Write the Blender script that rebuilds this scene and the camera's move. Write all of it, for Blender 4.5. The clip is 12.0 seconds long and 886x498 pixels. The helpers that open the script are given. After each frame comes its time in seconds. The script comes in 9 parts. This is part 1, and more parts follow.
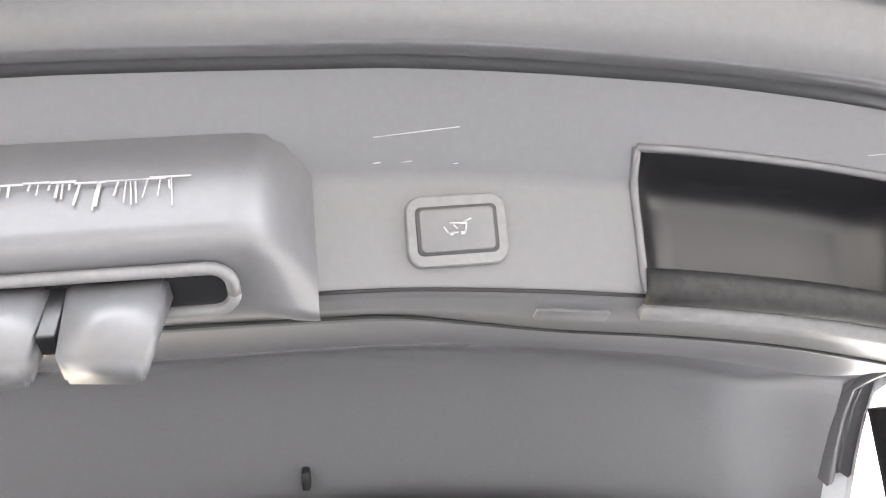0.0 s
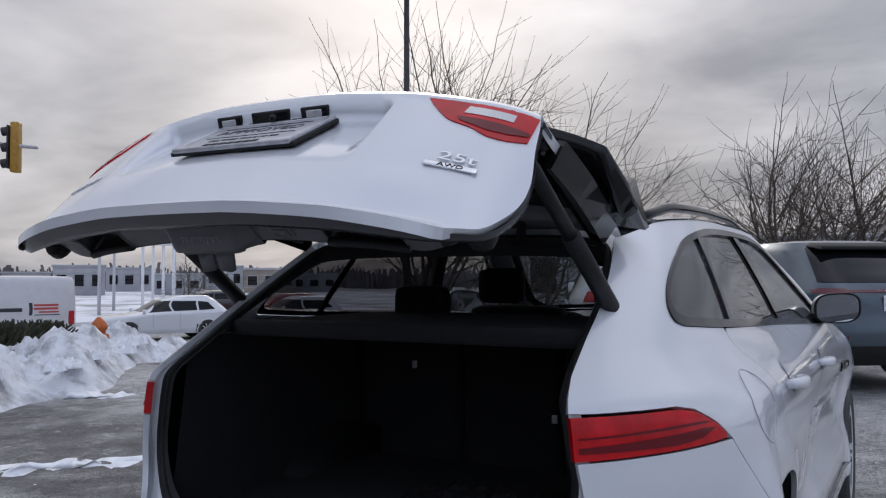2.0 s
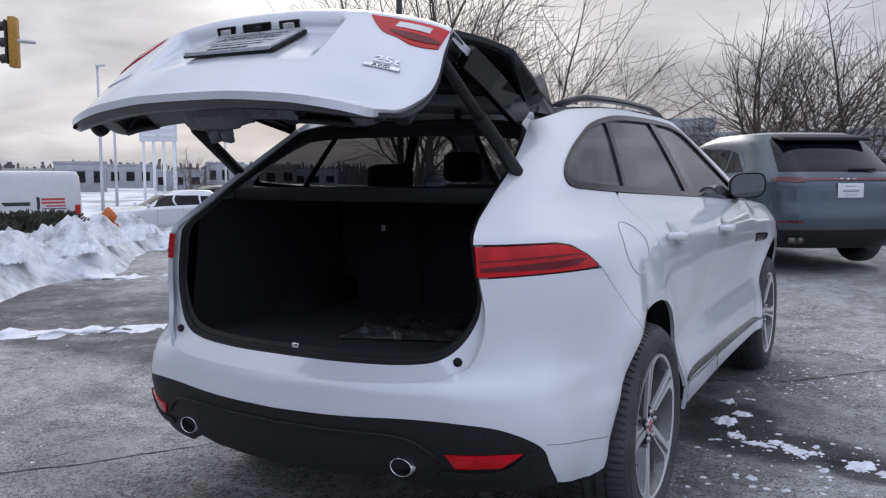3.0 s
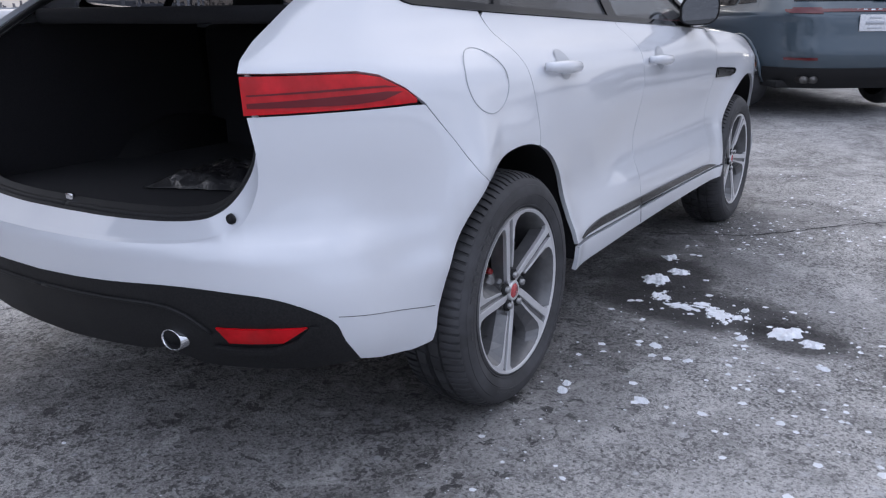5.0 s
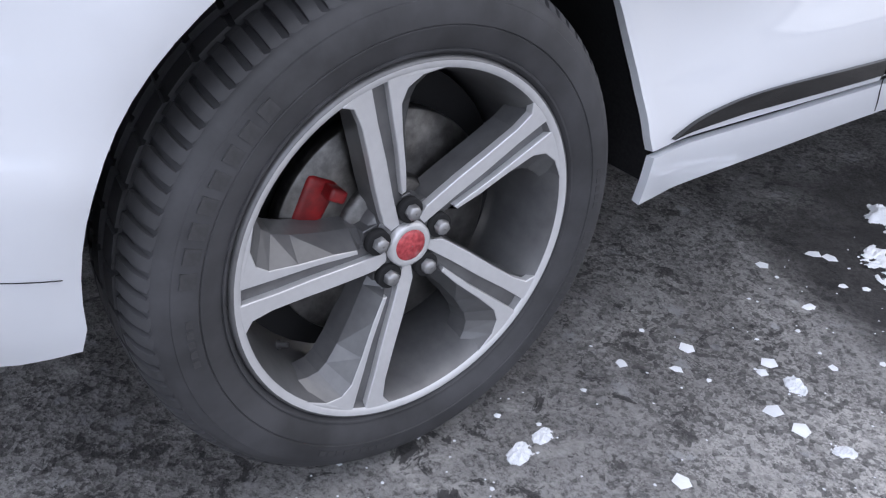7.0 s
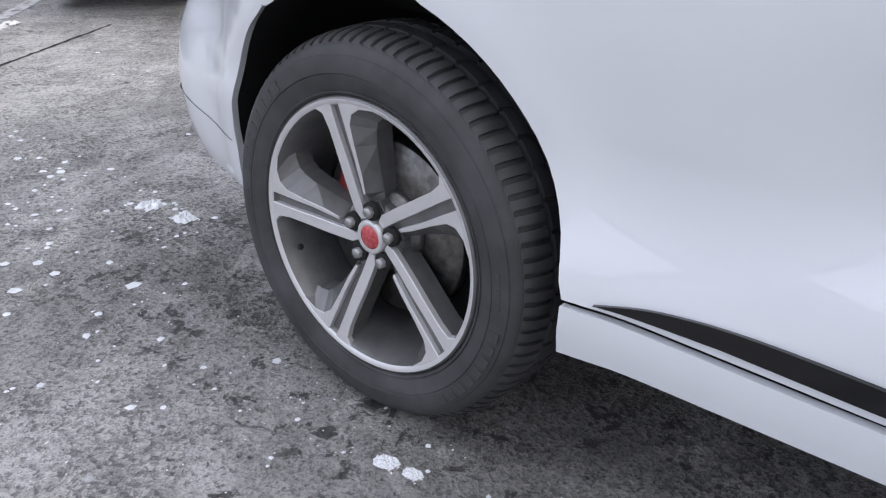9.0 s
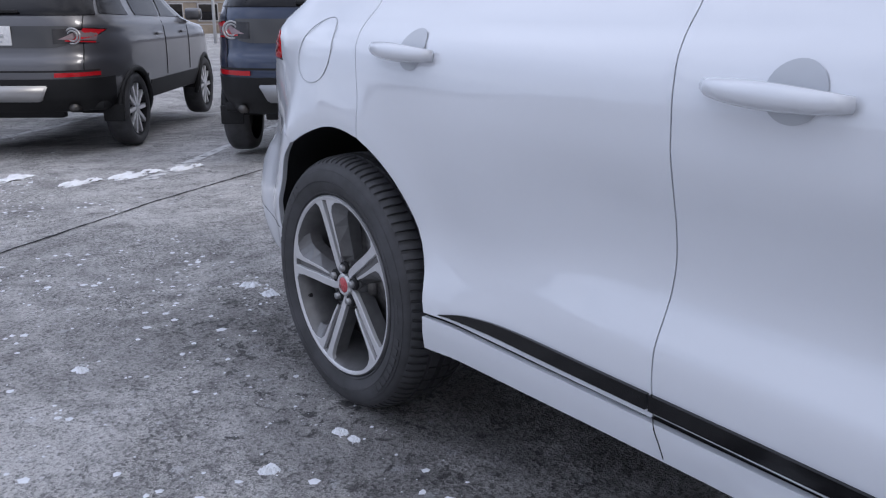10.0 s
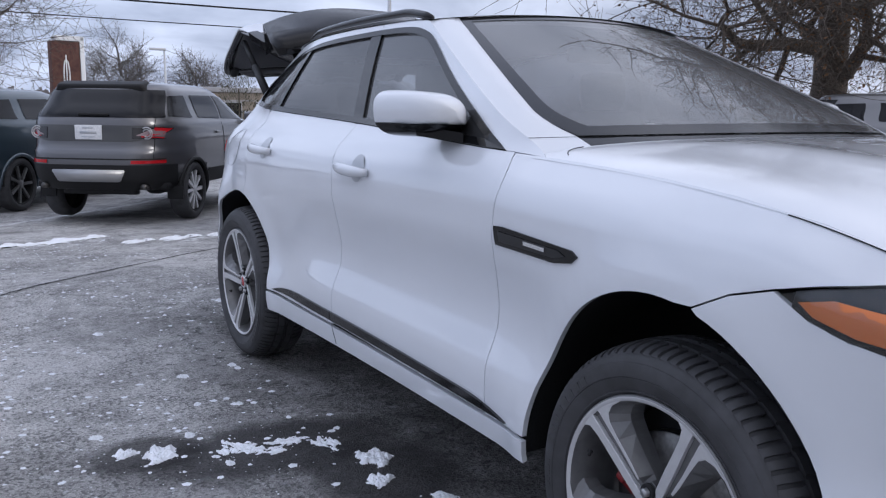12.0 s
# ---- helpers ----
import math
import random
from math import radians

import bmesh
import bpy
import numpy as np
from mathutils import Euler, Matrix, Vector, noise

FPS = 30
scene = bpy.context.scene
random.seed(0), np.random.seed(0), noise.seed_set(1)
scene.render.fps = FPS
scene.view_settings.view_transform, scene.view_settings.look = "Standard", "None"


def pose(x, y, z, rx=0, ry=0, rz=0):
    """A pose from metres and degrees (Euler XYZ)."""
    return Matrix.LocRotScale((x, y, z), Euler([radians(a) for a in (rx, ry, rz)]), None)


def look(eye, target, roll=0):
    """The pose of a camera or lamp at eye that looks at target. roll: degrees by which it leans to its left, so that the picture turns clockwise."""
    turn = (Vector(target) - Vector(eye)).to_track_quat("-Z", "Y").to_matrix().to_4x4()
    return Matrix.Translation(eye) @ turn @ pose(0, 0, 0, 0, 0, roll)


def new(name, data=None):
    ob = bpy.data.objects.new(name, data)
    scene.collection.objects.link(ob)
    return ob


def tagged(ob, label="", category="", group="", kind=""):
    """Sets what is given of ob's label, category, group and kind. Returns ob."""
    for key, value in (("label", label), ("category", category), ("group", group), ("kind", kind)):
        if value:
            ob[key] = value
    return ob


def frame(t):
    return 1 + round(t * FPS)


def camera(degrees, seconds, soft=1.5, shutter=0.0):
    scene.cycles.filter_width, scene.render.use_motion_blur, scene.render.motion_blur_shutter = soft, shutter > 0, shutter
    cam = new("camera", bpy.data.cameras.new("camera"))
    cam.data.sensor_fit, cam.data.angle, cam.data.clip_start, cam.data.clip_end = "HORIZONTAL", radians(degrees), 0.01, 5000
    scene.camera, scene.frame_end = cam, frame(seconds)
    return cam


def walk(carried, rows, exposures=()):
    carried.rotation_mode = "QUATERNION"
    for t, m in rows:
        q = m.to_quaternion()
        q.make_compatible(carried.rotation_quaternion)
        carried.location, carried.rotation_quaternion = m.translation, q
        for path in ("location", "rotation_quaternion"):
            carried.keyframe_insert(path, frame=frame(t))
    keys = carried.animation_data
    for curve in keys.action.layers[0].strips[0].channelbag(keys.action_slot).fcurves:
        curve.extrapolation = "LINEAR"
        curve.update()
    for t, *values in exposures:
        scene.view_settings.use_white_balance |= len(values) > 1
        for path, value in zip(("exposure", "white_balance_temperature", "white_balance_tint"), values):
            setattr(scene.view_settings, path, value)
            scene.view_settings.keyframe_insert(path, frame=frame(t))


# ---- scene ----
# exposure and white balance of the clip's camera: bright under the tailgate, bright again beside the tyre
EXPOSURES = [(0.0, 4.32, 7800, 6), (0.3, 4.20, 7500, 6), (0.5, 3.90, 6700, 6), (0.8, 2.80, 6300, 12), (1.0, 1.80, 6100, 9), (1.2, 0.70, 6100, 10), (1.5, -0.40, 5950, 9),
             (2.0, -0.25, 6250, 10), (2.5, 0.00, 6250, 10), (3.0, 0.10, 6200, 10), (5.0, 0.35, 6300, 11), (6.0, 0.45, 6300, 11), (6.7, 0.70, 6400, 10), (8.3, 1.90, 8000, 8), (8.6, 1.60, 7800, 8),
             (9.0, 0.75, 6800, 9), (9.5, 0.43, 6350, 10), (10.0, 0.20, 6200, 11), (11.0, 0.08, 6150, 11), (12.0, 0.10, 6100, 11)]
cam = camera(56.5, 12.0, 1.2)
PATH = [
    (0, look((0.130, -1.405, 1.103), (0.348, -0.545, 2.895), -16.65)),
    (0.2, look((0.165, -1.458, 1.041), (0.170, -0.460, 2.775), -6.35)),
    (0.5, look((0.230, -1.612, 1.002), (-0.020, -0.343, 2.527), -0.45)),
    (0.8, look((0.361, -1.793, 0.940), (-0.069, -0.345, 2.251), 1.95)),
    (1, look((0.600, -1.890, 1.050), (-0.280, -0.358, 1.990), 7.40)),
    (1.5, look((0.922, -2.181, 1.445), (0.003, -0.420, 1.678), -0.04)),
    (2, look((1.251, -2.499, 1.393), (0.278, -0.752, 1.458), -0.10)),
    (2.5, look((1.497, -2.788, 1.363), (0.520, -1.045, 1.291), -0.12)),
    (3, look((1.744, -3.018, 1.315), (0.771, -1.280, 1.130), -0.19)),
    (4.8, look((2.096, -2.451, 1.235), (1.077, -0.805, 0.734), -0.64)),
    (5, look((2.104, -2.274, 1.238), (1.080, -0.648, 0.685), -0.46)),
    (5.5, look((2.061, -1.835, 1.147), (0.990, -0.284, 0.477), 0.00)),
    (6, look((1.953, -1.397, 1.085), (0.805, 0.033, 0.286), 0.72)),
    (6.5, look((1.821, -0.947, 1.022), (0.596, 0.327, 0.086), 2.01)),
    (6.7, look((1.753, -0.774, 0.973), (0.494, 0.424, -0.015), 2.38)),
    (8.5, look((1.786, 0.430, 0.956), (0.220, -0.206, -0.113), 4.42)),
    (9, look((1.942, 1.013, 1.052), (0.568, -0.131, 0.156), 1.34)),
    (9.5, look((2.099, 1.529, 1.123), (0.842, 0.146, 0.411), 0.35)),
    (10, look((2.143, 2.042, 1.157), (0.969, 0.521, 0.600), 0.01)),
    (10.5, look((2.204, 2.538, 1.173), (1.086, 0.939, 0.735), 0.68)),
    (11, look((2.243, 3.058, 1.216), (1.172, 1.413, 0.831), 0.60)),
    (11.5, look((2.235, 3.581, 1.229), (1.193, 1.910, 0.879), 0.77)),
    (12, look((2.248, 4.082, 1.252), (1.215, 2.403, 0.918), 0.75)),
]
walk(cam, PATH, EXPOSURES)


# ---- daylight: bright overcast winter sky with a veiled sun behind the clouds ----
world = bpy.data.worlds.new("overcast_sky")
scene.world = world
world.use_nodes = True
wn, wl = world.node_tree.nodes, world.node_tree.links
wn.clear()
SUN_AZ, SUN_EL = 33.0, 27.0   # degrees left of +y, degrees up


def sky_nodes():
    out = wn.new("ShaderNodeOutputWorld")
    bg = wn.new("ShaderNodeBackground")
    tc = wn.new("ShaderNodeTexCoord")
    sky = wn.new("ShaderNodeTexSky")
    sky.sky_type, sky.sun_disc = "NISHITA", False
    sky.sun_elevation, sky.sun_rotation = radians(SUN_EL), radians(-SUN_AZ)
    sky.air_density, sky.dust_density = 1.0, 3.0
    dim = wn.new("ShaderNodeMix")
    dim.data_type, dim.blend_type = "RGBA", "MULTIPLY"
    dim.inputs[0].default_value = 1.0
    dim.inputs[7].default_value = (0.02, 0.02, 0.02, 1)
    wl.new(sky.outputs[0], dim.inputs[6])
    # cloud deck: noise stretched towards the horizon
    sep = wn.new("ShaderNodeSeparateXYZ")
    wl.new(tc.outputs["Generated"], sep.inputs[0])
    lift = wn.new("ShaderNodeMath")
    lift.operation = "ADD"
    lift.inputs[1].default_value = 0.22
    wl.new(sep.outputs[2], lift.inputs[0])
    lmax = wn.new("ShaderNodeMath")
    lmax.operation = "MAXIMUM"
    lmax.inputs[1].default_value = 0.08
    wl.new(lift.outputs[0], lmax.inputs[0])
    div = wn.new("ShaderNodeVectorMath")
    div.operation = "DIVIDE"
    comb = wn.new("ShaderNodeCombineXYZ")
    for i in range(3):
        wl.new(lmax.outputs[0], comb.inputs[i])
    wl.new(tc.outputs["Generated"], div.inputs[0])
    wl.new(comb.outputs[0], div.inputs[1])
    n1 = wn.new("ShaderNodeTexNoise")
    n1.inputs["Scale"].default_value = 1.5
    n1.inputs["Detail"].default_value = 7
    n1.inputs["Roughness"].default_value = 0.5
    n1.inputs["Distortion"].default_value = 0.35
    wl.new(div.outputs[0], n1.inputs["Vector"])
    ramp = wn.new("ShaderNodeValToRGB")
    ramp.color_ramp.elements[0].position = 0.34
    ramp.color_ramp.elements[0].color = (0.34, 0.36, 0.41, 1)
    ramp.color_ramp.elements[1].position = 0.68
    ramp.color_ramp.elements[1].color = (0.86, 0.86, 0.88, 1)
    wl.new(n1.outputs[0], ramp.inputs[0])
    # glow where the sun stands behind the cloud
    nrm = wn.new("ShaderNodeVectorMath")
    nrm.operation = "NORMALIZE"
    wl.new(tc.outputs["Generated"], nrm.inputs[0])
    dot = wn.new("ShaderNodeVectorMath")
    dot.operation = "DOT_PRODUCT"
    a, e = radians(SUN_AZ), radians(SUN_EL)
    dot.inputs[1].default_value = (-math.sin(a) * math.cos(e), math.cos(a) * math.cos(e), math.sin(e))
    wl.new(nrm.outputs[0], dot.inputs[0])
    glow = wn.new("ShaderNodeMapRange")
    glow.interpolation_type = "SMOOTHSTEP"
    glow.inputs[1].default_value, glow.inputs[2].default_value = 0.90, 1.0
    glow.inputs[3].default_value, glow.inputs[4].default_value = 0.0, 1.0
    wl.new(dot.outputs["Value"], glow.inputs[0])
    gcol = wn.new("ShaderNodeMix")
    gcol.data_type, gcol.blend_type = "RGBA", "ADD"
    wl.new(glow.outputs[0], gcol.inputs[0])
    wl.new(ramp.outputs[0], gcol.inputs[6])
    gcol.inputs[7].default_value = (0.22, 0.21, 0.20, 1)
    # blue-grey away from the sun, warm pale towards it
    wide = wn.new("ShaderNodeMapRange")
    wide.inputs[1].default_value, wide.inputs[2].default_value = -0.6, 0.9
    wide.inputs[3].default_value, wide.inputs[4].default_value = 0.0, 1.0
    wl.new(dot.outputs["Value"], wide.inputs[0])
    tint = wn.new("ShaderNodeMix")
    tint.data_type = "RGBA"
    wl.new(wide.outputs[0], tint.inputs[0])
    tint.inputs[6].default_value = (1.02, 1.10, 1.30, 1)
    tint.inputs[7].default_value = (0.86, 0.83, 0.83, 1)
    mul = wn.new("ShaderNodeMix")
    mul.data_type, mul.blend_type = "RGBA", "MULTIPLY"
    mul.inputs[0].default_value = 1.0
    wl.new(gcol.outputs[2], mul.inputs[6])
    wl.new(tint.outputs[2], mul.inputs[7])
    add = wn.new("ShaderNodeMix")
    add.data_type, add.blend_type = "RGBA", "ADD"
    add.inputs[0].default_value = 0.5
    wl.new(mul.outputs[2], add.inputs[6])
    wl.new(dim.outputs[2], add.inputs[7])
    # an overcast sky is brighter overhead than at the horizon
    zen = wn.new("ShaderNodeMapRange")
    zen.inputs[1].default_value, zen.inputs[2].default_value = 0.0, 1.0
    zen.inputs[3].default_value, zen.inputs[4].default_value = 1.0, 2.3
    powr = wn.new("ShaderNodeMath")
    powr.operation, powr.use_clamp = "POWER", True
    powr.inputs[1].default_value = 1.7
    sepn = wn.new("ShaderNodeSeparateXYZ")
    wl.new(nrm.outputs[0], sepn.inputs[0])
    wl.new(sepn.outputs[2], powr.inputs[0])
    wl.new(powr.outputs[0], zen.inputs[0])
    sc = wn.new("ShaderNodeVectorMath")
    sc.operation = "SCALE"
    wl.new(add.outputs[2], sc.inputs[0])
    wl.new(zen.outputs[0], sc.inputs["Scale"])
    wl.new(sc.outputs[0], bg.inputs[0])
    bg.inputs[1].default_value = 0.90
    wl.new(bg.outputs[0], out.inputs[0])


sky_nodes()
sun = new("sun", bpy.data.lights.new("sun", "SUN"))
sun.data.energy, sun.data.angle, sun.data.color = 0.5, radians(14), (1.0, 0.95, 0.88)
sun.matrix_world = look((-math.sin(radians(SUN_AZ)) * 30, math.cos(radians(SUN_AZ)) * 30, 30 * math.tan(radians(SUN_EL))), (0, 0, 0))


# ---- materials ----
def shader(name, color, rough=0.5, metal=0.0, coat=0.0, spec=0.5):
    m = bpy.data.materials.new(name)
    m.use_nodes = True
    b = m.node_tree.nodes["Principled BSDF"]
    b.inputs["Base Color"].default_value = (*color, 1)
    b.inputs["Roughness"].default_value = rough
    b.inputs["Metallic"].default_value = metal
    b.inputs["Coat Weight"].default_value = coat
    b.inputs["Coat Roughness"].default_value = 0.03
    b.inputs["Specular IOR Level"].default_value = spec
    return m


def node(m, kind, **inputs):
    n = m.node_tree.nodes.new(kind)
    for k, v in inputs.items():
        n.inputs[k.replace("_", " ")].default_value = v
    return n


def vary(m, c1, c2, scale=20.0, detail=6.0, low=0.35, high=0.65, bump=0.0, dist=0.002, rough=None, random_tone=0.0):
    """Noise between two colours, with the same noise as relief and roughness."""
    nt = m.node_tree
    b = nt.nodes["Principled BSDF"]
    tc = nt.nodes.new("ShaderNodeTexCoord")
    n = node(m, "ShaderNodeTexNoise", Scale=scale, Detail=detail, Roughness=0.6)
    nt.links.new(tc.outputs["Object"], n.inputs["Vector"])
    r = nt.nodes.new("ShaderNodeValToRGB")
    r.color_ramp.elements[0].position, r.color_ramp.elements[0].color = low, (*c1, 1)
    r.color_ramp.elements[1].position, r.color_ramp.elements[1].color = high, (*c2, 1)
    nt.links.new(n.outputs[0], r.inputs[0])
    nt.links.new(r.outputs[0], b.inputs["Base Color"])
    if bump:
        bp = node(m, "ShaderNodeBump", Strength=bump, Distance=dist)
        nt.links.new(n.outputs[0], bp.inputs["Height"])
        nt.links.new(bp.outputs[0], b.inputs["Normal"])
    if rough:
        mr = nt.nodes.new("ShaderNodeMapRange")
        mr.inputs[3].default_value, mr.inputs[4].default_value = rough
        nt.links.new(n.outputs[0], mr.inputs[0])
        nt.links.new(mr.outputs[0], b.inputs["Roughness"])
    return m


def paint(name, color, dirt=(0.5, 0.5, 0.5), amount=0.12, metal=0.0):
    """Car paint under clear coat, with a thin film of road salt."""
    m = shader(name, color, 0.32, metal, 1.0)
    nt = m.node_tree
    b = nt.nodes["Principled BSDF"]
    tc = nt.nodes.new("ShaderNodeTexCoord")
    n = node(m, "ShaderNodeTexNoise", Scale=3.0, Detail=8.0, Roughness=0.65)
    nt.links.new(tc.outputs["Object"], n.inputs["Vector"])
    mr = nt.nodes.new("ShaderNodeMapRange")
    mr.inputs[1].default_value, mr.inputs[2].default_value = 0.45, 0.8
    mr.inputs[4].default_value = amount
    nt.links.new(n.outputs[0], mr.inputs[0])
    mix = nt.nodes.new("ShaderNodeMix")
    mix.data_type = "RGBA"
    mix.inputs[6].default_value, mix.inputs[7].default_value = (*color, 1), (*dirt, 1)
    nt.links.new(mr.outputs[0], mix.inputs[0])
    nt.links.new(mix.outputs[2], b.inputs["Base Color"])
    mc = nt.nodes.new("ShaderNodeMapRange")
    mc.inputs[3].default_value, mc.inputs[4].default_value = 0.015, 0.07
    nt.links.new(n.outputs[0], mc.inputs[0])
    nt.links.new(mc.outputs[0], b.inputs["Coat Roughness"])
    return m


def pane(name, tint, ior=1.5, rough=0.0, film=0.0):
    """Thin window glass: tinted clear sheet with its mirror reflection, under a grey veil standing for reflected sky.
    """
    m = bpy.data.materials.new(name)
    m.use_nodes = True
    nt = m.node_tree
    nt.nodes.clear()
    out = nt.nodes.new("ShaderNodeOutputMaterial")
    mix = nt.nodes.new("ShaderNodeMixShader")
    clear = nt.nodes.new("ShaderNodeBsdfTransparent")
    clear.inputs[0].default_value = (*tint, 1)
    gloss = nt.nodes.new("ShaderNodeBsdfGlossy")
    gloss.inputs["Roughness"].default_value = rough
    lw = nt.nodes.new("ShaderNodeLayerWeight")
    lw.inputs[0].default_value = 0.5
    grz = nt.nodes.new("ShaderNodeMath")
    grz.operation = "POWER"
    grz.inputs[1].default_value = 5.0
    nt.links.new(lw.outputs["Facing"], grz.inputs[0])
    fr = nt.nodes.new("ShaderNodeMath")
    fr.operation, fr.use_clamp = "MULTIPLY_ADD", True
    f0 = 2 * ((ior - 1) / (ior + 1)) ** 2 / (1 + ((ior - 1) / (ior + 1)) ** 2)
    fr.inputs[1].default_value, fr.inputs[2].default_value = 1 - f0, f0
    nt.links.new(grz.outputs[0], fr.inputs[0])
    nt.links.new(fr.outputs[0], mix.inputs[0])
    if film:
        # diffuse grey mixed in to stand for sky reflected in the glass
        sky_veil = nt.nodes.new("ShaderNodeBsdfDiffuse")
        sky_veil.inputs[0].default_value = (0.55, 0.56, 0.58, 1)
        tc = nt.nodes.new("ShaderNodeTexCoord")
        nz = node(m, "ShaderNodeTexNoise", Scale=2.2, Detail=7.0, Roughness=0.6)
        nt.links.new(tc.outputs["Object"], nz.inputs["Vector"])
        mr = nt.nodes.new("ShaderNodeMapRange")
        mr.inputs[1].default_value, mr.inputs[2].default_value = 0.3, 0.7
        mr.inputs[3].default_value, mr.inputs[4].default_value = film * 0.7, film * 1.3
        nt.links.new(nz.outputs[0], mr.inputs[0])
        under = nt.nodes.new("ShaderNodeMixShader")
        nt.links.new(mr.outputs[0], under.inputs[0])
        nt.links.new(clear.outputs[0], under.inputs[1])
        nt.links.new(sky_veil.outputs[0], under.inputs[2])
        clear = under
    nt.links.new(clear.outputs[0], mix.inputs[1])
    nt.links.new(gloss.outputs[0], mix.inputs[2])
    nt.links.new(mix.outputs[0], out.inputs[0])
    return m


WHITE = paint("white_car_paint", (0.69, 0.71, 0.75), (0.52, 0.52, 0.52), 0.10)
WHITE.node_tree.nodes["Principled BSDF"].inputs["Coat IOR"].default_value = 1.75
BLACKGLOSS = shader("gloss_black_trim", (0.008, 0.008, 0.009), 0.10, 0, 0.0, 0.32)
BLACKPLAST = vary(shader("black_grained_plastic", (0.012, 0.012, 0.013), 0.55, spec=0.28), (0.009, 0.009, 0.010), (0.018, 0.018, 0.019), 180, 3, bump=0.15, dist=0.001)
TRIMGREY = vary(shader("dark_grey_soft_trim", (0.09, 0.091, 0.098), 0.36), (0.087, 0.088, 0.095), (0.093, 0.094, 0.101), 240, 3, bump=0.02, dist=0.0008)
CARPET = vary(shader("black_carpet", (0.006, 0.006, 0.007), 0.95), (0.008, 0.008, 0.010), (0.018, 0.018, 0.021), 300, 4, bump=0.5, dist=0.002)
RUBBER = vary(shader("tyre_rubber", (0.045, 0.045, 0.048), 0.62), (0.028, 0.028, 0.030), (0.062, 0.062, 0.067), 9, 9, bump=0.08, dist=0.001, rough=(0.5, 0.8))
RIMGREY = vary(shader("dark_grey_wheel_paint", (0.14, 0.14, 0.143), 0.34, 0.3, 0.4), (0.115, 0.115, 0.118), (0.165, 0.165, 0.168), 18, 7)
RIMSILVER = shader("silver_wheel_paint", (0.74, 0.74, 0.76), 0.3, 0.5, 0.4)
MACHINED = vary(shader("machined_alloy", (0.62, 0.62, 0.63), 0.34, 0.4), (0.61, 0.61, 0.62), (0.65, 0.65, 0.66), 60, 4, rough=(0.24, 0.38))
CHROME = shader("chrome", (0.75, 0.76, 0.78), 0.08, 1.0)
STEEL = vary(shader("brake_disc_steel", (0.13, 0.127, 0.124), 0.3, 0.9), (0.09, 0.087, 0.084), (0.18, 0.175, 0.17), 40, 5)
REDPAINT = vary(shader("red_caliper_paint", (0.40, 0.012, 0.016), 0.4), (0.12, 0.006, 0.008), (0.30, 0.012, 0.014), 30, 5)
REDLENS = vary(shader("red_lamp_lens", (0.52, 0.004, 0.009), 0.14, 0, 0.0, 0.35), (0.42, 0.003, 0.006), (0.62, 0.005, 0.012), 14, 3)
DARKRED = shader("deep_red_lamp_inside", (0.13, 0.004, 0.008), 0.14, 0, 0.0, 0.35)
CLEARLENS = shader("clear_lamp_lens", (0.55, 0.55, 0.56), 0.1, 0.3, 1.0)
AMBER = shader("amber_reflector", (0.75, 0.2, 0.04), 0.25, 0, 0.6)
TINT = pane("tinted_privacy_glass", (0.12, 0.12, 0.13), film=0.07)
CLEAR = pane("windscreen_glass", (0.50, 0.53, 0.54), 1.75, film=0.24)
DARKIN = shader("dark_car_interior", (0.008, 0.008, 0.009), 0.8)
MIRRORGLASS = shader("mirror_glass", (0.7, 0.72, 0.74), 0.02, 1.0)


# ---- mesh helpers ----
def mesh_of(name, verts, faces, mat, normals=None, smooth=True):
    me = bpy.data.meshes.new(name)
    me.from_pydata([tuple(v) for v in verts], [], faces)
    me.materials.append(mat)
    me.polygons.foreach_set("use_smooth", [smooth] * len(me.polygons))
    me.update()
    if normals is not None:
        me.normals_split_custom_set_from_vertices([tuple(n) for n in normals])
    return me


def part(name, data, mat=None, parent=None, label="", at=None):
    """Links a mesh or bmesh as one object under its thing or part."""
    if isinstance(data, bmesh.types.BMesh):
        me = bpy.data.meshes.new(name)
        data.to_mesh(me)
        data.free()
        me.materials.append(mat)
        data = me
    ob = new(name, data)
    ob.parent = parent
    if at is not None:
        ob.matrix_local = at
    if label:
        tagged(ob, label)
    return ob


def thing(name, label, category, at=None, group="", kind=""):
    ob = new(name)
    ob.empty_display_size = 0.2
    if at is not None:
        ob.matrix_world = at
    return tagged(ob, label, category, group, kind)


def shade(bm, smooth=True):
    for f in bm.faces:
        f.smooth = smooth
    return bm


def box(sx, sy, sz, bevel=0.01, at=(0, 0, 0), seg=2, taper=1.0):
    """A block with rounded edges; taper narrows its top."""
    bm = bmesh.new()
    bmesh.ops.create_cube(bm, size=1)
    for v in bm.verts:
        k = taper if v.co.z > 0 else 1.0
        v.co = Vector((v.co.x * sx * k, v.co.y * sy * k, v.co.z * sz))
    if bevel:
        bmesh.ops.bevel(bm, geom=bm.edges[:], offset=min(bevel, 0.45 * min(sx, sy, sz)), segments=seg, affect="EDGES", profile=0.6)
    bmesh.ops.translate(bm, verts=bm.verts, vec=at)
    return shade(bm)


